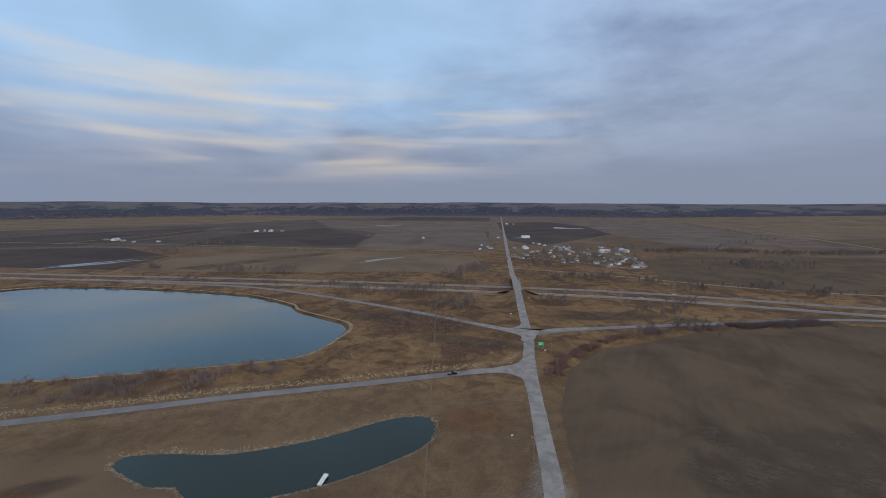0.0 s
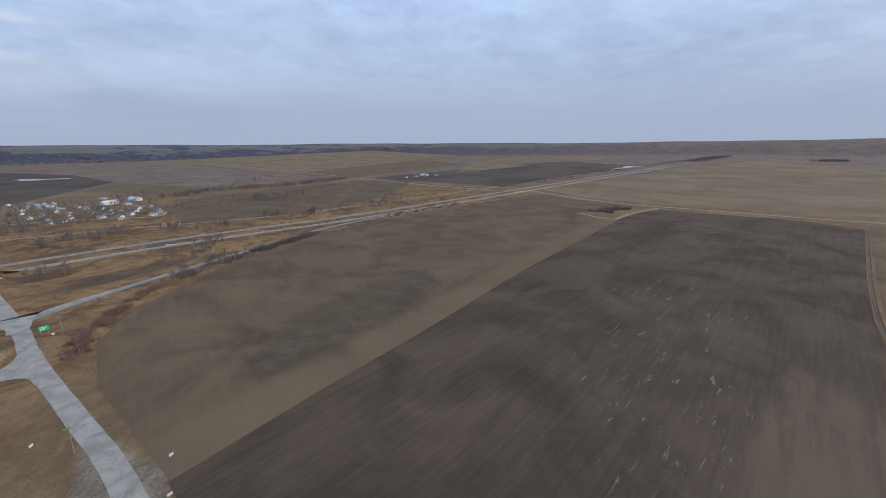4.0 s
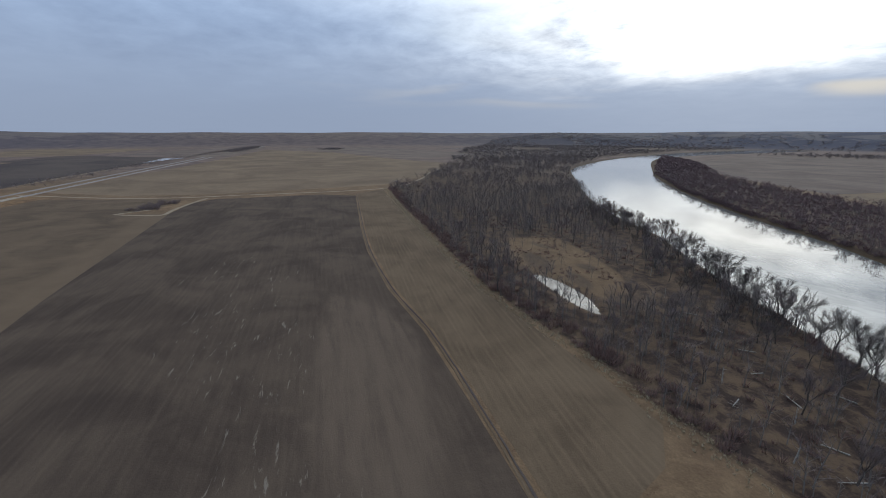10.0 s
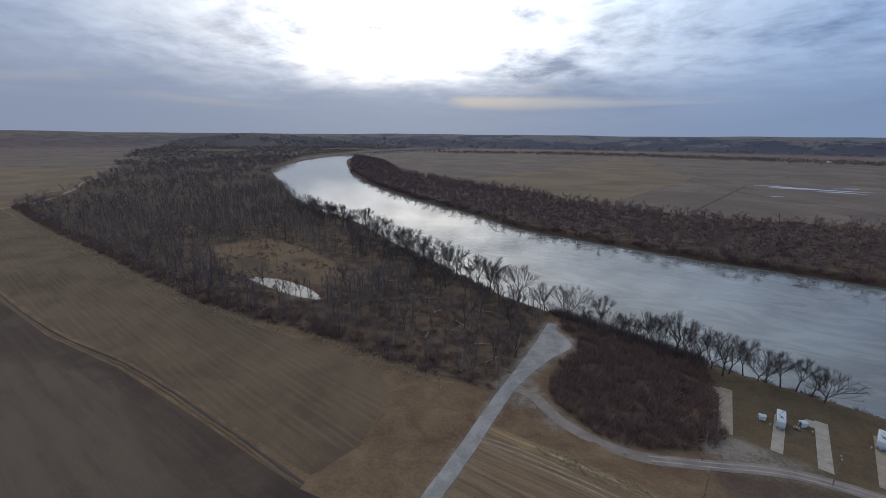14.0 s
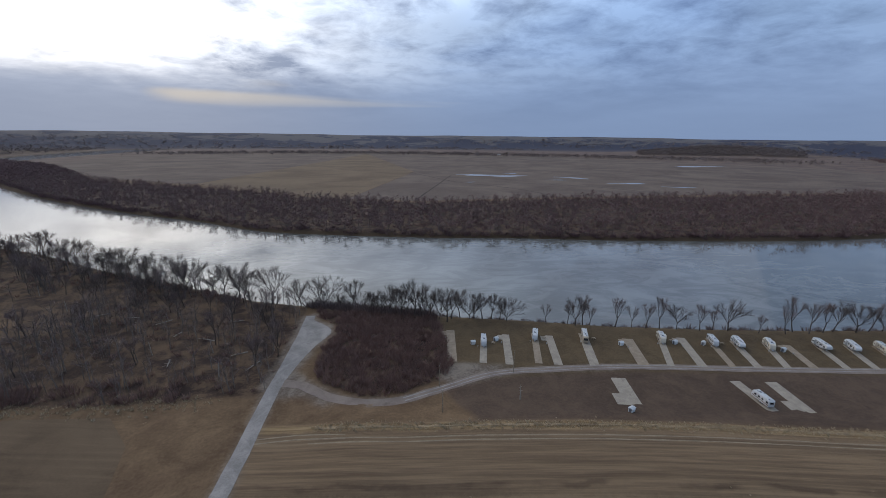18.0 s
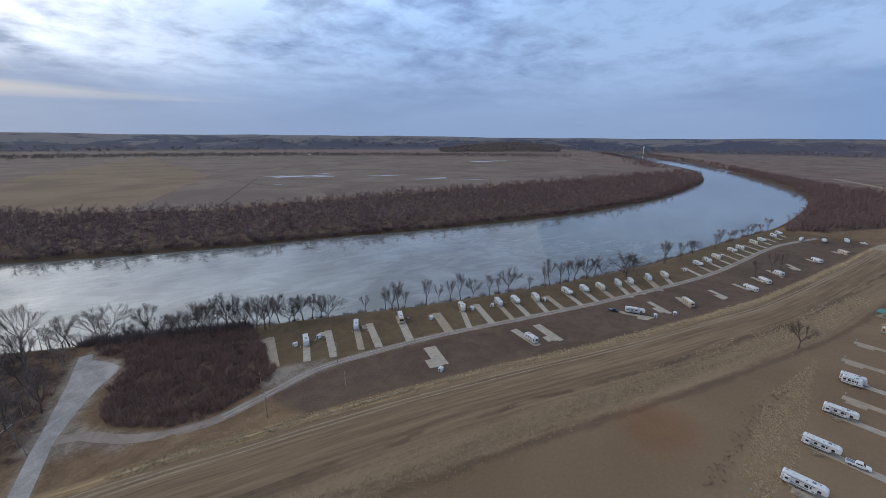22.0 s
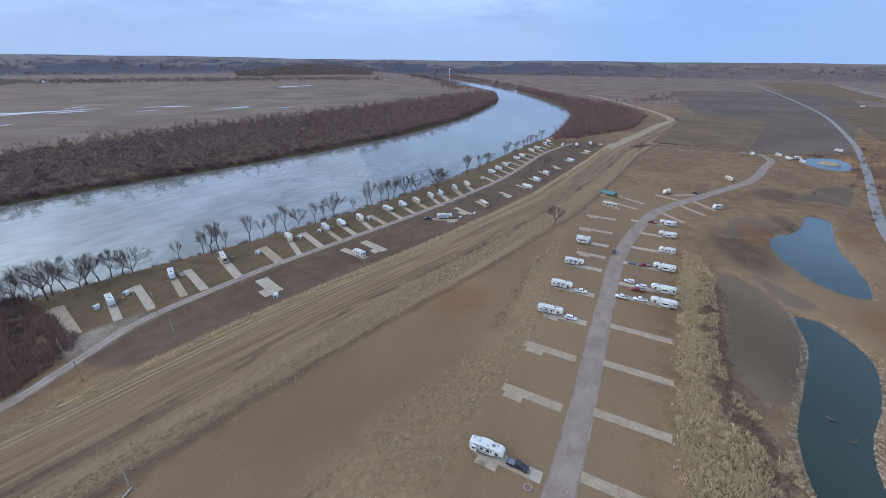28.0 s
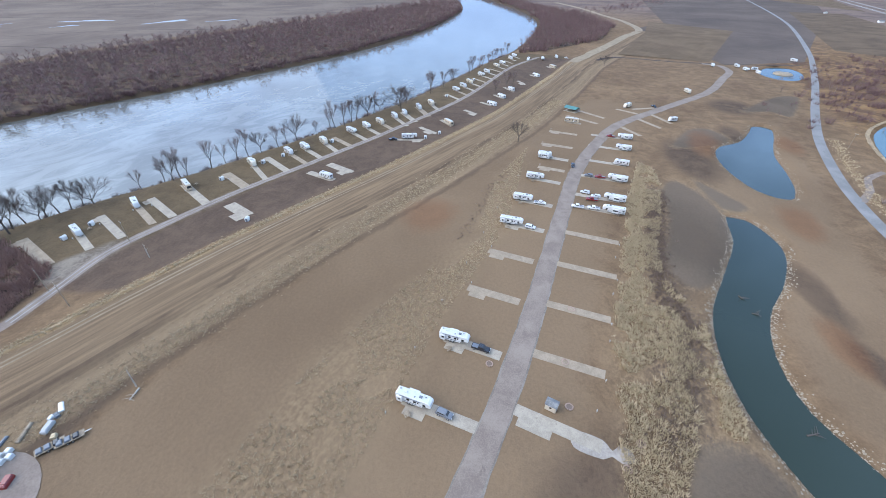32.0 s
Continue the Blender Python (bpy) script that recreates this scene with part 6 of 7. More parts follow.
def camper(label, length, body_mat, stripe_mat, kind, slide=True):
    """A camping trailer, standing along its own x with its front towards +x, its door side towards -y."""
    t = thing("motorhome" if kind == "coach" else "camping_trailer", label, "motorhome" if kind == "coach" else "camper", "campers on the sites")
    h, w, a, b = (3.35, 1.22, -length / 2, length / 2)
    if kind == "fifth":
        prof = [(a, 0.75), (a, h - 0.25), (a + 0.3, h), (b - 1.0, h + 0.08), (b - 0.25, h - 0.35), (b, 2.35), (b - 0.1, 1.75), (b - 2.4, 1.65), (b - 2.7, 0.75)]
    elif kind == "coach":
        prof = [(a, 0.5), (a, h - 0.2), (a + 0.25, h), (b - 0.5, h), (b - 0.1, h - 0.35), (b, 1.5), (b - 0.05, 0.5)]
    else:
        prof = [(a, 0.65), (a, h - 0.4), (a + 0.35, h - 0.12), (b - 0.9, h - 0.12), (b - 0.35, h - 0.55), (b, 1.5), (b - 0.15, 0.65)]
    part("body", Shape().side(prof, -w, w, 0.1), body_mat, t)
    top = h + 0.0 if kind != "bumper" else h - 0.12
    part("roof", Shape().box(a + 0.4, b - 1.15, -w + 0.14, w - 0.14, top - 0.02, top + 0.09, 0.04), roof_white, t, "white rubber roof")
    for x in (a + length * 0.25, b - length * 0.32):
        part("air_conditioner", Shape().box(x - 0.45, x + 0.45, -0.36, 0.36, top + 0.09, top + 0.38, 0.1), roof_white if x < 0 else stripe_grey, t)
    for x, y in ((a + 0.9, 0.5), (0.3, -0.55), (b - 2.0, 0.45)):
        part("roof_vent", Shape().box(x - 0.2, x + 0.2, y - 0.2, y + 0.2, top + 0.09, top + 0.22, 0.05), stripe_grey, t, "dark plastic vent lid")
    for y, flip in ((-w, -1), (w, 1)):
        part("stripe", Shape().box(a + 0.15, b - (2.9 if kind == "fifth" else 0.5), min(y, y + flip * 0.012), max(y, y + flip * 0.012), 1.12, 1.42), stripe_mat, t)
        for x in (a + 0.9, a + length * 0.36, a + length * 0.55, b - 1.9):
            part("window", Shape().box(x - 0.42, x + 0.42, min(y, y + flip * 0.025), max(y, y + flip * 0.025), 1.75, 2.5), dark_glass, t)
    part("window", Shape().box(a - 0.025, a, -0.7, 0.7, 1.8, 2.6), dark_glass, t)
    door = part("door", Shape().box(b - length * 0.36 - 0.35, b - length * 0.36 + 0.35, -w - 0.03, -w, 0.85, 2.7), white, t)
    part("door_window", Shape().box(b - length * 0.36 - 0.2, b - length * 0.36 + 0.2, -w - 0.045, -w - 0.03, 1.9, 2.5), dark_glass, door)
    part("awning", Shape().tube((a + 1.2, -w - 0.12, 2.95), (b - 2.9, -w - 0.12, 2.95), 0.1), stripe_grey, t, "rolled awning")
    if slide:
        for x0, x1, y in ((a + length * 0.28, a + length * 0.58, w), (a + 0.6, a + 2.2, -w)):
            y0, y1 = (y, y + 0.85) if y > 0 else (y - 0.6, y)
            s = part("slide_out", Shape().box(x0, x1, y0, y1, 0.95, 2.85, 0.06), body_mat, t)
            yy = y1 if y > 0 else y0
            part("window", Shape().box(x0 + 0.4, x1 - 0.4, yy - 0.015, yy + 0.015, 1.8, 2.45), dark_glass, s)
    mid = -length * 0.08
    for x in ((mid - 0.5, mid + 0.5) if kind != "coach" else (a + 2.0, b - 1.6)):
        for y in (-w + 0.14, w - 0.14):
            wheel(t, x, y, 0.4)
    part("chassis", Shape().box(a + 0.3, b - (2.8 if kind == "fifth" else 0.6), -0.8, 0.8, 0.42, 0.78), stripe_grey, t)
    if kind == "coach":
        part("windscreen", Shape().box(b - 0.06, b + 0.03, -1.0, 1.0, 1.6, 2.75), dark_glass, t)
    elif kind == "fifth":
        for y in (-0.7, 0.7):
            part("landing_leg", Shape().box(b - 2.5, b - 2.36, y - 0.07, y + 0.07, 0, 1.7), steel, t)
    else:
        part("drawbar", Shape().add([(b - 0.4, -0.8, 0.5), (b - 0.4, 0.8, 0.5), (b + 1.1, 0, 0.5), (b - 0.4, -0.8, 0.62), (b - 0.4, 0.8, 0.62), (b + 1.1, 0, 0.62)], [(0, 1, 2), (3, 5, 4), (0, 2, 5, 3), (1, 4, 5, 2), (0, 3, 4, 1)]), steel, t)
        part("jack", Shape().tube((b + 0.9, 0, 0), (b + 0.9, 0, 1.0), 0.05), steel, t)
        part("gas_bottle", Shape().tube((b + 0.15, -0.2, 0.62), (b + 0.15, -0.2, 1.15), 0.17), white, t)
    return t


def vehicle(label, paint, kind):
    """A pickup or an estate car along its own x."""
    t = thing("pickup_truck" if kind == "pickup" else "car", label, "pickup" if kind == "pickup" else "car", "vehicles on the sites")
    L = 2.9 if kind == "pickup" else 2.35
    part("body", Shape().side([(-L, 0.5), (-L, 1.0), (-L + 0.1, 1.12), (L - 1.0, 1.12), (L - 0.15, 0.98), (L, 0.75), (L - 0.05, 0.45)], -0.95, 0.95, 0.08), paint, t)
    if kind == "pickup":
        cab = part("cab", Shape().side([(-0.75, 1.1), (-0.6, 1.78), (-0.45, 1.85), (0.75, 1.85), (0.95, 1.75), (1.55, 1.1)], -0.86, 0.86, 0.1), paint, t)
        part("load_bed", Shape().box(-L + 0.15, -0.85, -0.78, 0.78, 1.10, 1.135), stripe_grey, t, "dark bed liner")
        part("tailgate", Shape().box(-L - 0.03, -L + 0.05, -0.85, 0.85, 0.72, 1.14), paint, t)
        ends = (-0.6, 1.0)
    else:
        cab = part("cab", Shape().side([(-L + 0.12, 1.1), (-L + 0.4, 1.65), (-L + 0.7, 1.74), (0.35, 1.74), (0.6, 1.66), (1.25, 1.1)], -0.84, 0.84, 0.1), paint, t)
        ends = (-L + 0.6, 0.6)
    for y in (-0.865, 0.845):
        part("side_glass", Shape().box(ends[0], ends[1] - 0.2, y, y + 0.02, 1.25, 1.62), dark_glass, cab)
    x = 1.25 if kind == "pickup" else 0.93
    part("windscreen", Shape().add([(x + 0.24, -0.7, 1.18), (x + 0.24, 0.7, 1.18), (x - 0.24, 0.66, 1.7), (x - 0.24, -0.66, 1.7), (x + 0.27, -0.7, 1.19), (x + 0.27, 0.7, 1.19), (x - 0.21, 0.66, 1.71), (x - 0.21, -0.66, 1.71)],
                                   [(0, 1, 2, 3), (4, 7, 6, 5), (0, 4, 5, 1), (1, 5, 6, 2), (2, 6, 7, 3), (3, 7, 4, 0)]), dark_glass, cab)
    for y in (-0.62, 0.62):
        part("headlight", Shape().box(L - 0.1, L + 0.01, y - 0.18, y + 0.18, 0.74, 0.92), silver_paint, t)
        part("tail_light", Shape().box(-L - 0.02, -L + 0.05, y - 0.12, y + 0.12, 0.8, 1.0), red_paint, t)
    for x in (-L + 1.0, L - 0.95):
        for y in (-0.85, 0.85):
            wheel(t, x, y, 0.38)
    return t


KINDS = {
    "big": camper("long white fifth-wheel camper with dark windows and slide-outs", 10.4, white, stripe_grey, "fifth"),
    "fifth": camper("white fifth-wheel camper with grey graphics on a gravel site", 9.6, white, stripe_grey, "fifth"),
    "trailer": camper("white bumper-pull travel trailer on a campsite pad", 8.2, white, stripe_brown, "bumper", False),
    "short": camper("short white travel trailer parked alone", 6.4, white, stripe_grey, "bumper", False),
    "cream": camper("older cream-coloured travel trailer under bare trees", 8.6, cream, stripe_brown, "bumper"),
    "coach": camper("dark and white motorhome coach", 10.4, tan_paint, stripe_grey, "coach", False),
}
AUTOS = {
    "black": vehicle("black pickup truck parked on a concrete pad", black_paint, "pickup"),
    "white": vehicle("white pickup truck parked before a camper", white, "pickup"),
    "grey": vehicle("grey estate car parked on a concrete pad", grey_paint, "car"),
    "red": vehicle("dark red pickup truck parked on a site", red_paint, "pickup"),
    "silver": vehicle("silver car parked near a camper", silver_paint, "car"),
}
used = set()


def park(table, key, x, y, turn, lift=0.12):
    m = spot(x, y, turn, lift)
    if key in used:
        return copy_thing(table[key], m)
    used.add(key)
    table[key].matrix_basis = m
    return table[key]


# ---- campsite furniture ----
def pad(poly, mat, label, lift=0.09, name="concrete_pad"):
    """A site's slab, its plan in metres."""
    cx, cy = sum(p[0] for p in poly) / len(poly), sum(p[1] for p in poly) / len(poly)
    z = max(ground_z(cx, cy), 0)
    ob = new(name, Shape().slab([(px - cx, py - cy) for px, py in poly], -0.15, lift).mesh(name, mat))
    ob.location = (cx, cy, z)
    return tagged(ob, label, "pad", "campsite pads")


def bar(x0, y0, x1, y1, w, step=None):
    """A strip from one end to the other; step: a wider place near the first end (length, extra width)."""
    d = Vector((x1 - x0, y1 - y0)).normalized()
    s = Vector((-d.y, d.x)) * w / 2
    a, b = Vector((x0, y0)), Vector((x1, y1))
    if not step:
        return [tuple(a - s), tuple(b - s), tuple(b + s), tuple(a + s)]
    skip, run, extra = step
    if extra < 0:
        s, extra = -s, -extra
    e = s.normalized() * extra
    p, q = a + d * skip, a + d * (skip + run)
    return [tuple(a - s), tuple(b - s), tuple(b + s), tuple(q + s), tuple(q + s + e), tuple(p + s + e), tuple(p + s), tuple(a + s)]


def pedestal_kit():
    t = thing("utility_pedestal", "small grey power and water post at a campsite", "utility post", "site posts")
    part("post", Shape().box(-0.09, 0.09, -0.09, 0.09, 0, 1.15), plank, t)
    part("meter_box", Shape().box(-0.17, 0.17, -0.12, 0.12, 0.65, 1.25, 0.03), siding_grey, t)
    return t


def table_kit():
    t = thing("picnic_table", "weathered wooden picnic table beside a camper", "table", "picnic tables")
    part("tabletop", Shape().box(-0.9, 0.9, -0.38, 0.38, 0.70, 0.75), plank, t)
    for y in (-0.72, 0.72):
        part("bench", Shape().box(-0.9, 0.9, y - 0.14, y + 0.14, 0.42, 0.46), plank, t)
    for x in (-0.6, 0.6):
        for s in (-1, 1):
            part("leg", Shape().tube((x, s * 0.75, 0), (x, s * 0.2, 0.7), 0.05, sides=5), plank, t)
    return t


def shed_kit(label, w, d, h, wall, roof):
    t = thing("shed", label, "shed")
    part("wall", Shape().box(-w / 2, w / 2, -d / 2, d / 2, 0, h), wall, t)
    o = 0.2
    r = Shape().add([(-w / 2 - o, -d / 2 - o, h), (w / 2 + o, -d / 2 - o, h), (w / 2 + o, d / 2 + o, h), (-w / 2 - o, d / 2 + o, h), (-w / 2 - o, 0, h + d * 0.28), (w / 2 + o, 0, h + d * 0.28)],
                    [(0, 1, 5, 4), (2, 3, 4, 5), (1, 2, 5), (3, 0, 4), (3, 2, 1, 0)])
    part("roof", r, roof, t)
    part("door", Shape().box(w / 2, w / 2 + 0.04, -0.45, 0.45, 0.05, min(2.0, h - 0.1)), stripe_grey, t)
    part("window", Shape().box(-0.3, 0.3, -d / 2 - 0.03, -d / 2, h * 0.5, h * 0.8), dark_glass, t)
    return t


POST, TABLE = pedestal_kit(), table_kit()
HUT = shed_kit("small white storage hut beside a camper", 1.9, 1.5, 1.6, siding_white, roof_white)
placed = {}


def drop(ob, x, y, turn=0.0, lift=0.0):
    m = spot(x, y, turn, lift)
    if ob.name in placed:
        return copy_thing(ob, m)
    placed[ob.name] = True
    ob.matrix_basis = m
    return ob


# sites of the inland road: x of the pad, far end, and what stands there
rng = np.random.default_rng(9)
LEFT = [(-83, 5.4, "big", "grey"), (-108, 7.8, "fifth", "black"), (-134, 7, "", ""), (-159.5, 7.5, "", ""), (-184, 8, "big", "silver"), (-208.5, 8, "fifth", "white"), (-236, 9, "fifth", ""), (-253, 11, "", ""),
        (-270, 8.6, "trailer", ""), (-292, 6, "", ""), (-319, 7, "", ""), (-345, 16, "coach", "")]
for x, end, rv, auto in LEFT:
    pad(bar(x - 1, end, x, 26.5, 3.6, (1.5, 6.0, -2.4) if rv in ("", "big") or x > -120 else None), concrete if rv else concrete_tan, "worn concrete parking pad of a campsite, narrow with a wider patio" if not rv else "concrete campsite pad below a camper")
    if rv:
        park(KINDS, rv, x - 0.9, end + 3.4, 90 + rng.normal(0, 2))
        drop(TABLE, x + 3.2, end + 3, rng.random() * 180, 0.1)
    if auto:
        park(AUTOS, auto, x - 0.3, end + 12.2, 90 + rng.normal(0, 3))
    drop(POST, x - 3.2, end - 0.4 if rv else end + 0.6)
RIGHT = [(-112.5, 56.5, "", ""), (-136.5, 57, "", ""), (-161.5, 58, "", ""), (-186.5, 58, "", ""), (-213, 57, "big", "white"), (-226, 57, "big", "silver"), (-251, 57.5, "big", "red"), (-275, 59, "trailer", ""), (-301, 59.5, "fifth", ""),
         (-323, 60, "fifth", "red")]
for x, end, rv, auto in RIGHT:
    pad(bar(x, end, x - 0.5, 35.5, 3.4), concrete_tan if not rv else concrete, "long concrete campsite pad" if not rv else "concrete campsite pad below a camper")
    if rv:
        park(KINDS, rv, x, end - 2.4, -90 + rng.normal(0, 2))
    if auto:
        park(AUTOS, auto, x - 0.2, end - 11.5, -90 + rng.normal(0, 3))
    drop(POST, x + 2.6, end + 0.2)
for x0, y0, x1, y1 in ((-334, 68, -350, 54), (-357, 82, -377, 64), (-372, 90, -394, 74), (-379, 22, -366, 42), (-362, 14, -350, 38), (-396, 50, -388, 66), (-400, 62, -412, 80)):
    pad(bar(x0, y0, x1, y1, 3.2), concrete_tan, "long concrete campsite pad beside the bend")
for key, x, y, turn in (("short", -378, 91, -60), ("cream", -405, 58, -30), ("cream", -478, 110, 20), ("short", -268, 12, 90)):
    park(KINDS, key, x, y, turn)
for key, x, y, turn in (("black", -413, 79, 30), ("black", -262, 30, 5), ("white", -212, 38, -88), ("red", -222, 44, -86), ("silver", -229, 40, -95), ("grey", -251, 40, -92)):
    park(AUTOS, key, x, y, turn)
pad(bar(-89.5, 57, -92, 34.5, 3.6, (12, 9, 2.6)), concrete, "wide concrete pad by the small shed")
pad(rounded([(-91.5, 50), (-91.5, 57), (-89.5, 59.5), (-91.5, 61), (-91, 64), (-88.5, 64.5), (-87, 62), (-88, 59.5), (-86.5, 57.5), (-87, 50.5)], True, 1.0), gravel_side, "rounded gravel patio by the pad", 0.07, "gravel_patio")
small_shed = shed_kit("small tan wooden shed with a grey gable roof on the grass", 3.0, 2.4, 2.1, siding_tan, shingle)
small_shed.matrix_basis = spot(-96, 43.5, 80)


ring_stone = varied("reddish_ring_stone", (0.20, 0.13, 0.10), (0.34, 0.25, 0.20))


def ring_kit():
    t = thing("fire_ring", "round pale stone fire ring on the grass", "fire ring", "fire rings")
    for k in range(10):
        a, b = 2 * math.pi * k / 10, 2 * math.pi * (k + 0.84) / 10
        s = Shape().add([(math.cos(q) * r, math.sin(q) * r, z) for z in (0, 0.28 + 0.03 * (k % 3)) for q, r in ((a, 0.85), (b, 0.85), (b, 1.15), (a, 1.15))],
                        [(0, 3, 2, 1), (4, 5, 6, 7), (0, 1, 5, 4), (1, 2, 6, 5), (2, 3, 7, 6), (3, 0, 4, 7)])
        part("stone", s, ring_stone, t)
    part("ash_bed", Shape().tube((0, 0, 0), (0, 0, 0.08), 0.84, sides=12), weed_mat, t)
    return t


RING = ring_kit()
for x, y in ((-94, 66), (-86, 63), (-98, 48), (-113, 45), (-104, 24), (-137, 44)):
    drop(RING, x, y)
for x, y in ((-78, 3), (-101, 1), (-124, 1), (-148, 2), (-99, 55), (-126, 57), (-150, 57), (-174, 57), (-172, 2), (-196, 2), (-236, 3)):
    drop(POST, x, y)

# river sites: far end, road end, width, camper, how far along it stands
RIVER_SITES = [(-94, -180, -87, -150, 4.2, "", 0), (-108, -168, -100, -146, 3.2, "trailer", 0.05), (-120, -169, -111, -142, 3.6, "", 0), (-135, -167, -124, -140, 3.2, "trailer", 0.0), (-141, -163, -132, -137, 3.8, "", 0),
               (-159, -161, -147, -132, 4.2, "coach", 0.05), (-178, -151, -168, -126, 5.0, "", 0), (-196, -150, -179, -123, 3.0, "cream", 0.02), (-205, -146, -193, -120, 4.0, "", 0), (-218, -142, -206, -117, 3.0, "trailer", 0.02)]
RIVER_SITES += [(-228, -137, -216, -113, 3.4, "fifth", 0.02), (-242, -132, -229, -111, 3.2, "cream", 0.0), (-250, -128, -240, -107, 3.6, "", 0), (-266, -126, -254, -104, 3.2, "fifth", 0.02), (-279, -121, -266, -100, 3.2, "fifth", 0.0),
                (-292, -117, -279, -96, 3.4, "cream", 0.0), (-309, -113, -291, -92, 3.2, "trailer", 0.0), (-320, -110, -302, -90, 4.6, "short", 0.05), (-338, -105, -318, -86, 4.6, "trailer", 0.0), (-353, -100, -335, -84, 3.4, "cream", 0.0)]
for k in range(13):
    x = -372 - 17.5 * k
    y = -98 + 0.05 * (-372 - x)
    RIVER_SITES.append((x - 13, y + 1 + 1.8 * (k > 8), x, y + 19 - 0.8 * (k > 6) * (k - 6), 3.2, ("", "fifth", "trailer", "cream", "", "fifth", "trailer", "", "cream", "fifth", "", "trailer", "fifth")[k], 0.0))
for k, (x0, y0, x1, y1, w, rv, at) in enumerate(RIVER_SITES):
    pad(bar(x0, y0, x1, y1, w, None if rv else (1.0, 4.5, -2.4)), concrete if k % 3 else concrete_tan, "pale concrete pad between the river road and the bank" if not rv else "concrete campsite pad below a camper by the river")
    turn = math.degrees(math.atan2(y1 - y0, x1 - x0))
    d = Vector((x1 - x0, y1 - y0)).normalized()
    if rv:
        o = 4.5 + at * 20
        park(KINDS, rv, x0 + d.x * o, y0 + d.y * o, turn + rng.normal(0, 3))
    if k in (1, 2, 6, 8, 9, 12, 20, 24):
        drop(HUT, x0 + d.x * 6 + 5.0, y0 + d.y * 6 - 1.0, rng.random() * 40)
    if k % 2:
        drop(TABLE, x0 + d.x * 5 - 4.2, y0 + d.y * 5 + 1.5, rng.random() * 180)
    drop(POST, x0 + d.x * 9 + 2.8, y0 + d.y * 9)
for x0, y0, x1, y1, w, rv in ((-151, -122, -145, -103, 6.0, ""), (-197, -109, -193, -88, 4.2, "trailer"), (-211, -105, -205, -84, 5.0, ""), (-262, -88, -270, -68, 3.2, ""), (-292, -82, -284, -66, 3.4, ""), (-314, -74, -302, -60, 3.2, "coach"),
                              (-345, -66, -336, -50, 3.2, ""), (-372, -60, -362, -42, 3.2, "fifth"), (-400, -56, -388, -42, 3.2, "fifth"), (-430, -54, -416, -40, 3.2, "trailer"), (-462, -48, -448, -36, 3.0, ""), (-495, -42, -484, -30, 3.2, "fifth"), (-545, -32, -532, -20, 3.2, "coach")):
    pad(bar(x1, y1, x0, y0, w, None if rv else (2.0, 7.0, 3.2)), concrete, "pale concrete pad on the levee side of the road")
    if rv:
        park(KINDS, rv, (x0 + x1) / 2 + (x1 - x0) * 0.15, (y0 + y1) / 2 + (y1 - y0) * 0.15, math.degrees(math.atan2(y0 - y1, x0 - x1)))
park(KINDS, "big", -268, -79, 115)
park(AUTOS, "black", -261, -88, 112)
for x, y in ((-272, -69), (-283, -63), (-141, -101)):
    drop(HUT, x, y, 20)
for key, x, y, turn in (("fifth", -584, -44, 10), ("trailer", -575, -60, 0), ("trailer", -604, -30, 20), ("white", -606, -18, 60)):
    park(KINDS if key in KINDS else AUTOS, key, x, y, turn)

# ---- pavilion, yard and other buildings ----
pavilion = thing("pavilion", "open pavilion with a green metal roof by the campground bend", "pavilion")
part("roof", Shape().add([(-5.5, -4, 2.7), (5.5, -4, 2.7), (5.5, 4, 2.7), (-5.5, 4, 2.7), (-5.5, 0, 4.0), (5.5, 0, 4.0)], [(0, 1, 5, 4), (2, 3, 4, 5), (1, 2, 5), (3, 0, 4), (3, 2, 1, 0)]), teal_metal, pavilion, "green metal gable roof")
part("slab", Shape().box(-5.4, 5.4, -3.9, 3.9, 0, 0.12), concrete, pavilion)
part("back_wall", Shape().box(-5.0, 5.0, 3.3, 3.5, 0.12, 2.7), siding_grey, pavilion)
for x in (-5, -1.7, 1.7, 5):
    part("post", Shape().box(x - 0.1, x + 0.1, -3.6, -3.4, 0.12, 2.7), plank, pavilion)
pavilion.matrix_basis = spot(-376, 16, 65)
green_shed = shed_kit("long shed with a green metal roof beside a cluttered yard", 14, 9, 3.4, siding_tan, teal_metal)
green_shed.matrix_basis = spot(-23.5, -77.5, 25)
lean = thing("yard_trailer", "flat farm trailer loaded with dark tubs", "trailer")
part("deck", Shape().box(-3, 3, -1.1, 1.1, 0.55, 0.7), plank, lean)
for x in (-0.5, 0.5):
    for y in (-1.1, 1.1):
        wheel(lean, x, y, 0.33)
part("drawbar", Shape().box(3, 4.4, -0.08, 0.08, 0.5, 0.62), steel, lean)
for x in (-2, -0.4, 1.3):
    part("tub", Shape().box(x - 0.6, x + 0.6, -0.8, 0.8, 0.7, 1.2, 0.15), black_paint if x > 0 else stripe_grey, lean)
lean.matrix_basis = spot(-40, -69, 155)
copy_thing(lean, spot(-43, -66.5, 150))
for k, (x, y, turn) in enumerate(((-34, -77.5, 20), (-33.2, -75.6, 20), (-35.6, -76.8, 20), (-34.8, -75.0, 20))):
    ob = new("white_tank", Shape().box(-0.65, 0.65, -0.65, 0.65, 0, 1.2, 0.2).mesh("white_tank", white))
    ob.matrix_basis = spot(x, y, turn, 0.1)
    tagged(ob, "square white plastic tank in the yard", "tank", "white tanks in the yard")
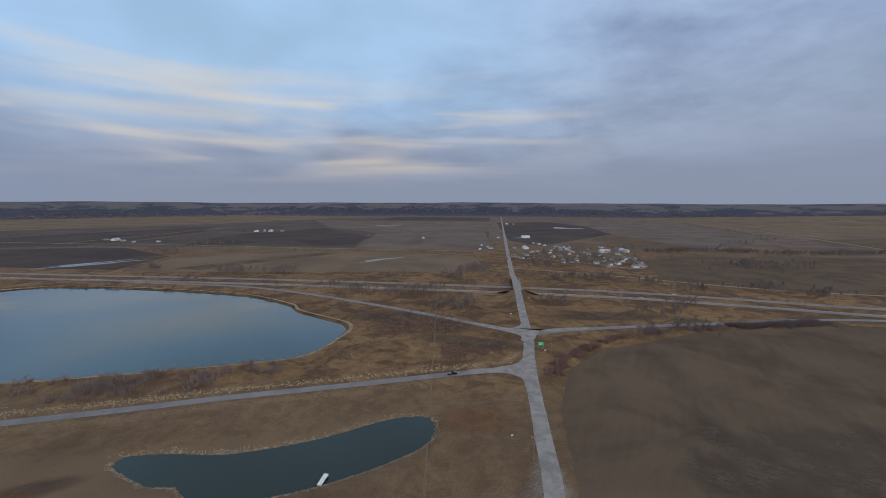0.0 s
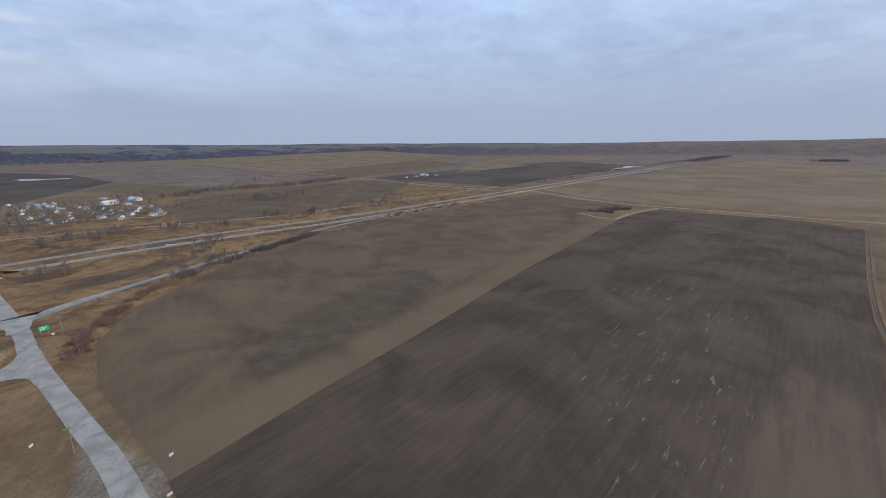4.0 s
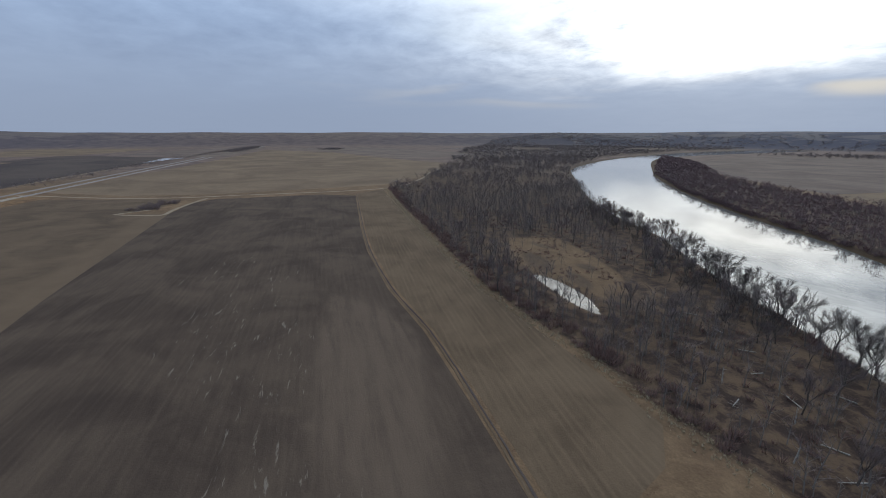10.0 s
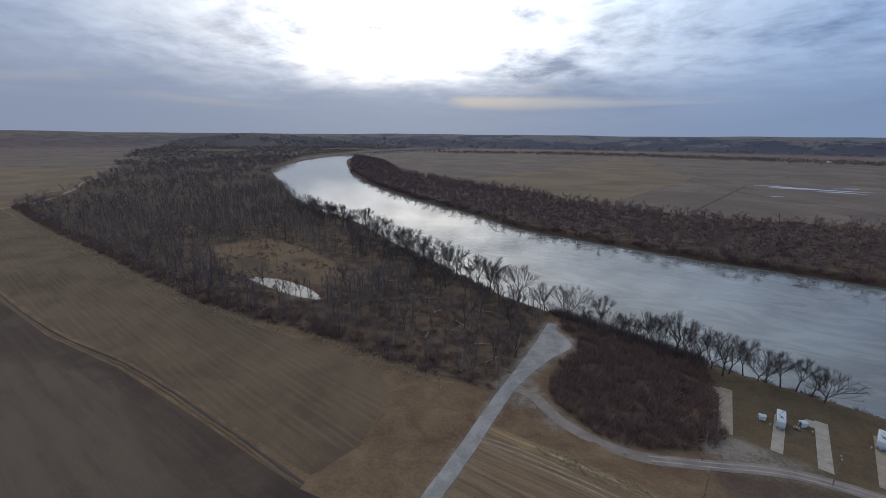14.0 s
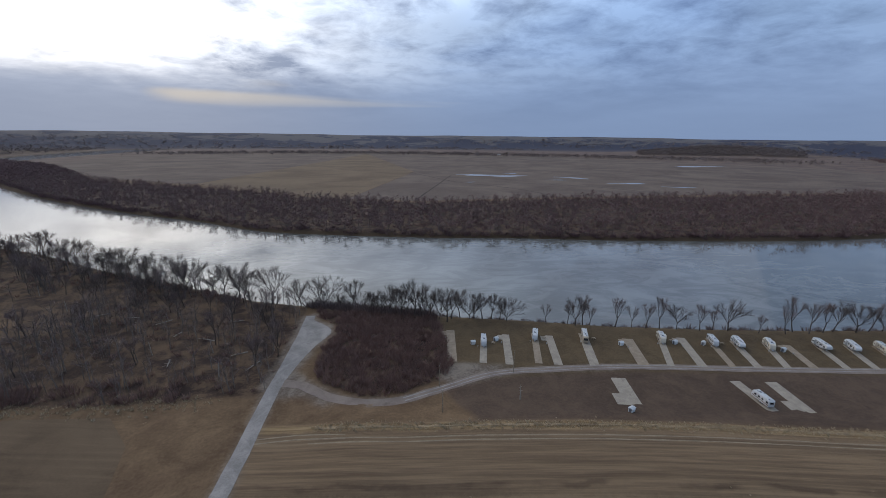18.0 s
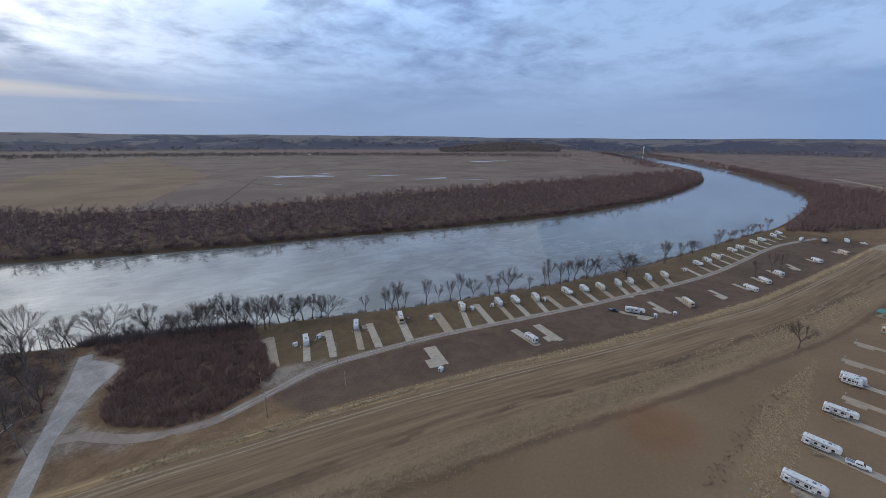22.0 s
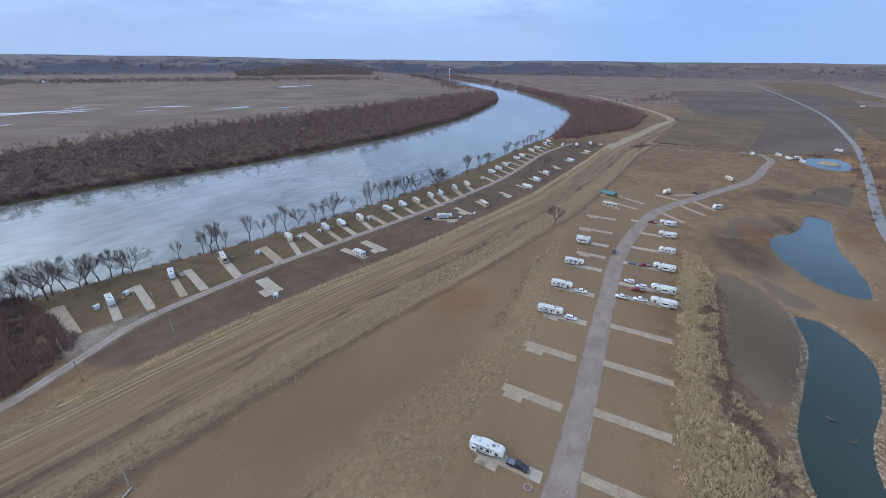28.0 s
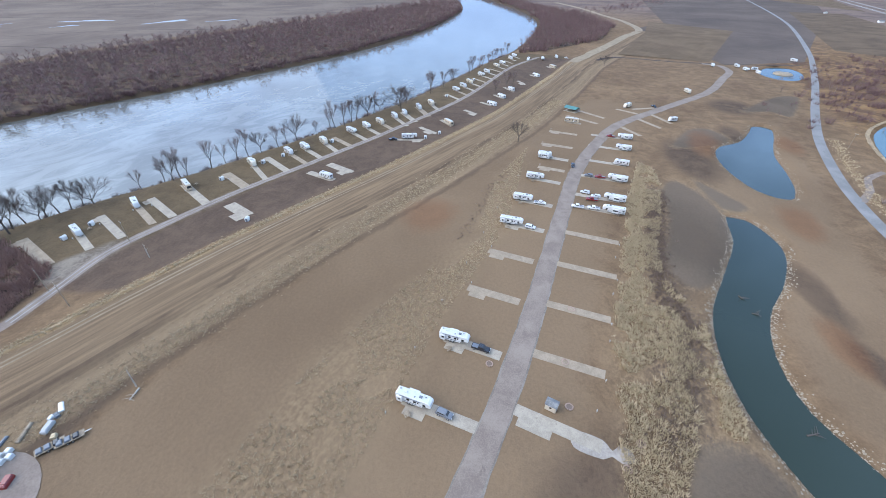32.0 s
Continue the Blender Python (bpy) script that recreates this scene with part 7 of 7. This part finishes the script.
for x, y, L, W, H, turn, mat, label in ((-31, -69, 3.0, 1.6, 1.2, 30, red_paint, "dark red machine parked in the gravel yard"), (-48, -78, 3.2, 1.2, 0.5, 60, siding_white, "long white box lying on the grass"), (-43, -75, 3.4, 1.5, 1.0, 25, siding_grey, "grey trailer box at the yard edge"),
                                     (-45, -77, 1.4, 1.0, 0.9, 10, white, "white tub on the grass"), (-46, -76.5, 1.6, 1.2, 0.8, 80, stripe_grey, "dark crate on the grass"), (-40, -79, 5.5, 0.9, 0.5, 30, plank, "long stack of weathered timber lying on grass"), (-36, -81, 4.0, 0.8, 0.5, 25, stripe_grey, "long dark pipe lying by the gravel yard"),
                                     (-42, -71, 1.4, 1.2, 0.9, 40, tuft_mat, "yellow straw bale by the farm trailers")):
    name = label.split(" on ")[0].split(" in ")[0].split(" at ")[0].split(" lying")[0].split(" parked")[0].split(" by ")[0].replace(" ", "_")
    s = Shape().box(-L / 2, L / 2, -W / 2, W / 2, 0, H, min(W, H) * 0.18)
    s.box(-L / 2 + 0.1, L / 2 - 0.6, -W / 2 + 0.15, W / 2 - 0.15, H, H + 0.12, 0.04)
    ob = new(name, s.mesh(name, mat))
    ob.matrix_basis = spot(x, y, turn)
    tagged(ob, label, "yard clutter")

# the trailers and sheds at the far end
for key, x, y, turn in (("trailer", -631, 176, 20), ("fifth", -612, 182, 15), ("trailer", -602, 192, 10), ("short", -620, 192, 100), ("short", -625, 150, 5), ("trailer", -700, 250, 40)):
    park(KINDS, key, x, y, turn)
island = new("pond_island", Shape().tube((0, 0, -3), (0, 0, 0.4), 13, 8, 10).mesh("pond_island", plank))
island.location = (-618, 220, -0.6)
tagged(island, "brown island in the water garden", "island")


def house(label, w, d, h, wall, roof, windows=3):
    t = thing("house", label, "house", "village houses")
    part("wall", Shape().box(-w / 2, w / 2, -d / 2, d / 2, 0, h).add([(-w / 2, -d / 2, h), (-w / 2, d / 2, h), (-w / 2, 0, h + d * 0.3), (w / 2, -d / 2, h), (w / 2, d / 2, h), (w / 2, 0, h + d * 0.3)], [(0, 2, 1), (3, 4, 5)]), wall, t)
    o = 0.5
    for s in (-1, 1):
        r = Shape().add([(-w / 2 - o, s * (d / 2 + o), h - 0.25), (w / 2 + o, s * (d / 2 + o), h - 0.25), (w / 2 + o, 0, h + d * 0.3 + 0.08), (-w / 2 - o, 0, h + d * 0.3 + 0.08),
                         (-w / 2 - o, s * (d / 2 + o), h - 0.05), (w / 2 + o, s * (d / 2 + o), h - 0.05), (w / 2 + o, 0, h + d * 0.3 + 0.28), (-w / 2 - o, 0, h + d * 0.3 + 0.28)],
                        [(0, 1, 2, 3), (7, 6, 5, 4), (0, 4, 5, 1), (1, 5, 6, 2), (2, 6, 7, 3), (3, 7, 4, 0)])
        part("roof", r, roof, t)
        for k in range(windows):
            x = -w / 2 + w * (k + 0.5) / windows
            y = s * d / 2
            part("window", Shape().box(x - 0.5, x + 0.5, min(y, y + s * 0.05), max(y, y + s * 0.05), 1.0, 2.2), dark_glass, t)
    part("door", Shape().box(w / 2, w / 2 + 0.06, -0.5, 0.5, 0, 2.05), stripe_grey, t)
    part("chimney", Shape().box(-w / 4 - 0.3, -w / 4 + 0.3, 0.6, 1.2, h, h + d * 0.3 + 1.0), rock_mat, t)
    return t


HOUSES = [house("white clapboard village house with a grey roof", 12, 8, 3.2, siding_white, shingle), house("low grey village house with a pale roof", 13, 8, 2.8, siding_grey, shingle),
          house("tan village house among bare trees", 11, 9, 3.4, siding_tan, shingle), house("long white farm shed with a white metal roof", 30, 13, 4.5, siding_white, roof_white, 5), house("small white cottage in the village", 8, 7, 2.8, siding_white, shingle, 2)]
rng = np.random.default_rng(14)
spots = [(82, 962, 0), (108, 966, 4), (120, 955, 2), (177, 932, 3), (139, 783, 0), (150, 760, 4), (165, 800, 2), (239, 1068, 4), (254, 934, 1), (240, 900, 0), (269, 879, 3), (298, 859, 1), (214, 784, 0), (227, 709, 4), (240, 730, 0),
         (282, 677, 4), (300, 690, 0), (337, 747, 0), (328, 665, 2), (345, 700, 4), (360, 760, 1), (320, 720, 0), (200, 820, 2), (190, 860, 0), (225, 850, 4), (260, 830, 0), (310, 800, 0), (280, 760, 2), (250, 760, 4), (345, 860, 3), (84, 917, 4), (111, 940, 0), (167, 945, 1), (191, 935, 3), (256, 1259, 3), (247, 1042, 0), (254, 1010, 4), (275, 985, 1), (273, 923, 2), (280, 869, 4), (220, 739, 1), (212, 704, 0), (148, 771, 4), (175, 771, 0), (271, 660, 1), (315, 750, 4),
         (324, 735, 0), (314, 655, 0), (395, 880, 3), (378, 963, 0), (368, 900, 4), (327, 905, 1), (338, 2155, 3), (374, 2157, 0), (232, 800, 1), (206, 880, 4), (300, 830, 4), (262, 790, 0), (290, 725, 4), (305, 770, 1), (268, 700, 0),
         (360, 830, 0), (95, 1010, 4), (-60, 1230, 0), (170, 1250, 4)]
spots2 = [(-647, 1523, 3), (-690, 1500, 3), (-610, 1535, 0), (-906, 1119, 3), (-870, 1100, 0), (-819, 1070, 4), (-760, 1080, 0), (-940, 1130, 1), (1144, 685, 3), (1110, 695, 0), (1165, 690, 1), (1062, 699, 4), (1180, 660, 0), (-1300, 560, 0), (-1260, 585, 3), (-1500, 520, 4), (-1000, -2400, 3), (-960, -2420, 0)]
for k, (x, y, i) in enumerate(spots + spots2):
    m = spot(x, y, rng.choice([8, 98, -82]) + rng.normal(0, 6)) @ Matrix.Scale(0.92, 4)
    if k < 5 and i == k:
        HOUSES[i].matrix_basis = m
    elif HOUSES[i].name not in placed:
        placed[HOUSES[i].name] = True
        HOUSES[i].matrix_basis = m
    else:
        copy_thing(HOUSES[i], m)


def bin_kit():
    t = thing("grain_bin", "round silver grain bin with a cone roof", "grain bin", "grain bins")
    part("drum", Shape().tube((0, 0, 0), (0, 0, 7), 4, sides=20), steel, t)
    part("cone_roof", Shape().tube((0, 0, 7), (0, 0, 9.2), 4.2, 0.4, sides=20), steel, t)
    return t


BIN = bin_kit()
for x, y in ((262, 905), (272, 910), (282, 902), (-660, 1500), (1130, 672)):
    drop(BIN, x, y)

# ---- bridge over the highway ----
bridge = thing("road_bridge", "concrete road bridge with parapets over the highway", "bridge")
part("deck", Shape().box(-5, 5, -32, 32, 5.0, 6.1), concrete, bridge)
for x in (-5, 4.6):
    part("parapet", Shape().box(x, x + 0.4, -34, 34, 6.1, 7.1), concrete, bridge)
for y in (-26, -1, 24):
    for x in (-3.2, 0, 3.2):
        part("pier", Shape().tube((x, y, 0), (x, y, 5.0), 0.5, sides=10), concrete, bridge)
bridge.matrix_basis = pose(88.5, 478, 0, 0, 0, -7.2)
creek = thing("highway_bridge", "low highway bridge over a drain", "bridge")
part("deck", Shape().box(-22, 22, -6, 6, 0.13, 0.5), concrete, creek)
for y in (-6, 5.7):
    part("rail", Shape().box(-22, 22, y, y + 0.3, 0.5, 1.3), concrete, creek)
creek.matrix_basis = pose(826, 256, -0.35, 0, 0, -13.6)

# ---- roadside ----
sign = thing("road_sign", "green road sign on two posts by the junction", "sign")
part("panel", Shape().box(-2.2, 2.2, -0.04, 0.04, 1.6, 4.2), green_sign, sign)
for x in (-1.5, 1.5):
    part("post", Shape().box(x - 0.08, x + 0.08, 0.05, 0.2, 0, 4.2), steel, sign)
for z, x0, x1 in ((3.5, -1.5, 0.9), (2.8, -1.5, 1.3), (2.1, -1.5, 0.5)):
    part("lettering_bar", Shape().box(x0, x1, -0.06, -0.04, z - 0.16, z + 0.16), line_white, sign, "plain white lettering bar")
sign.matrix_basis = spot(69.5, 278, -4)
board = thing("small_sign", "small white sign board on a post", "sign", "small roadside signs")
part("panel", Shape().box(-0.7, 0.7, -0.03, 0.03, 1.2, 2.1), white, board)
part("post", Shape().box(-0.06, 0.06, 0.03, 0.13, 0, 2.1), plank, board)
for x, y in ((62, 362), (90, 418), (50, 119), (30, 165), (41, 103), (70, 268)):
    drop(board, x, y, rng.normal(0, 30))
pole = thing("utility_pole", "tall wooden utility pole beside the road", "pole", "utility poles")
part("shaft", Shape().tube((0, 0, 0), (0, 0, 10.5), 0.17, 0.11), plank, pole)
part("crossarm", Shape().box(-1.2, 1.2, -0.07, 0.07, 9.6, 9.8), plank, pole)
for x in (-1.0, 0, 1.0):
    part("insulator", Shape().tube((x, 0, 9.8), (x, 0, 10.05), 0.06), white, pole)
for x, y, turn in ((-195, 172, 20), (-74, -116, 70), (-77, -133, 70), (74, 268, 10), (68, 232, 0), (36, 150, 0), (-110, -136, 75), (92, 420, 5), (-360, 195, 30), (-500, 228, 15)):
    drop(pole, x, y, turn)
park(AUTOS, "black", 6, 231.2, 12, 0.14)
for key, x, y, turn in (("silver", 215, 430, -16), ("white", 260, 446, 164), ("grey", -210, 507, -6)):
    park(AUTOS, key, x, y, turn, 0.16)
dock = thing("dock", "short white wooden dock on the pond", "dock")
part("deck", Shape().box(-0.9, 0.9, -3.2, 3.2, -0.35, -0.2), siding_white, dock)
for y in (-2.8, 0, 2.8):
    for x in (-0.8, 0.8):
        part("pile", Shape().tube((x, y, -3.4), (x, y, 0.2), 0.1, sides=6), plank, dock)
dock.matrix_basis = pose(-44, 139.5, -0.3, 0, 0, -8)


def fallen(x, y, length, turn, label, mat=dead_wood):
    s = Shape().tube((-length / 2, 0, 0.25), (length / 2, 0, 0.5), 0.26, 0.12, 7)
    for k in range(5):
        px = -length * 0.1 + length * 0.13 * k
        s.tube((px, 0, 0.4), (px + 0.9, (-1) ** k * (1.2 + 0.2 * k), 0.9 + 0.25 * (k % 3)), 0.08, 0.03, 5)
    ob = new("fallen_trunk", s.mesh("fallen_trunk", mat))
    ob.matrix_basis = spot(x, y, turn, -0.1)
    return tagged(ob, label, "fallen tree", "fallen wood")


for x, y, L, turn in ((-2, -166, 9, 60), (6, -178, 7, 20), (24, -196, 8, -30), (40, -205, 6, 70), (15, -215, 7, 10), (52, -222, 8, 40), (70, -232, 6, -10), (34, -176, 7, 100), (88, -240, 7, 35), (-58, -64, 4, 20)):
    fallen(x, y, L, turn, "bleached fallen trunk on the leaf litter")
for x, y, L, turn in ((-114, 108, 3.4, 120), (-168, 101, 2, 30), (-160, 104, 2, 90)):
    ob = fallen(x, y, L, turn, "dark drift log in the pond", bark_near)
    ob.location.z = -1.75
snag = thing("dead_snag", "bleached dead tree stem standing in the woods", "dead tree", "standing dead stems")
part("stem", Shape().tube((0, 0, 0), (0.5, 0.2, 6.5), 0.22, 0.08, 7), dead_wood, snag)
for k in range(4):
    part("stub", Shape().tube((0.2 + 0.08 * k, 0.05, 2.5 + k), (0.9 - 0.5 * k, 0.7 * (-1) ** k, 3.2 + k), 0.07, 0.02, 5), dead_wood, snag)
for x, y in ((18, -182), (30, -200), (60, -212), (84, -222), (10, -160), (44, -186), (110, -250), (140, -280), (-60, -66), (-105, -118)):
    drop(snag, x, y, rng.random() * 360)

# shallow flood water on the far fields
flood = water_mat("flood_water", (0.05, 0.055, 0.06), 0.05, 0.03, 3.0)
for k, (cx, cy, a, b, turn) in enumerate(((-590, 665, 70, 7, 0.85), (-560, -905, 20, 6, -0.2), (-520, -1100, 24, 7, 0.3), (-385, -1090, 24, 8, 0.1), (-700, -800, 26, 5, 0.2), (-440, -1055, 70, 16, -0.2), (-470, -1010, 34, 9, -0.3), (-630, -950, 40, 12, -0.8), (-683, -803, 44, 10, -0.1), (-745, -720, 30, 6, -0.4), (-330, -890, 12, 5, 0.2), (-1385, -1313, 95, 22, -0.1), (540, 1800, 70, 40, -1.1),
                                       (-265, 1960, 60, 30, 0.0), (-600, 680, 50, 8, 1.0), (-115, 740, 42, 8, 0.8), (240, 1250, 26, 16, 0), (1900, 130, 120, 30, -0.3), (2900, -700, 200, 60, 0.2), (2300, -1700, 260, 60, 0.6))):
    rr = np.random.default_rng(k)
    poly = []
    for j in range(26):
        t = 2 * math.pi * j / 26
        r = 1 + 0.35 * math.sin(3 * t + k) + rr.normal(0, 0.12)
        u, v = math.cos(t) * a * r, math.sin(t) * b * r
        poly.append((cx + u * math.cos(turn) - v * math.sin(turn), cy + u * math.sin(turn) + v * math.cos(turn)))
    tagged(sheet("flood_pool", rounded(poly, True, 4.0), flood, "shallow flood pool lying in a field", 0.10 + 0.002 * k), category="water")

tower = thing("water_tower", "slim white water tower on the far plain", "tower")
part("stem", Shape().tube((0, 0, 0), (0, 0, 40), 2.2, 1.6, 12), siding_white, tower)
part("tank", Shape().tube((0, 0, 38), (0, 0, 50), 6.5, 5.5, 14), siding_white, tower)
tower.matrix_basis = spot(-3240, -1476)
# pickup copies standing in for a dark trailer and a white box
park(AUTOS, "black", 4, 116, 12)
park(AUTOS, "white", 8.5, 111.5, 95)
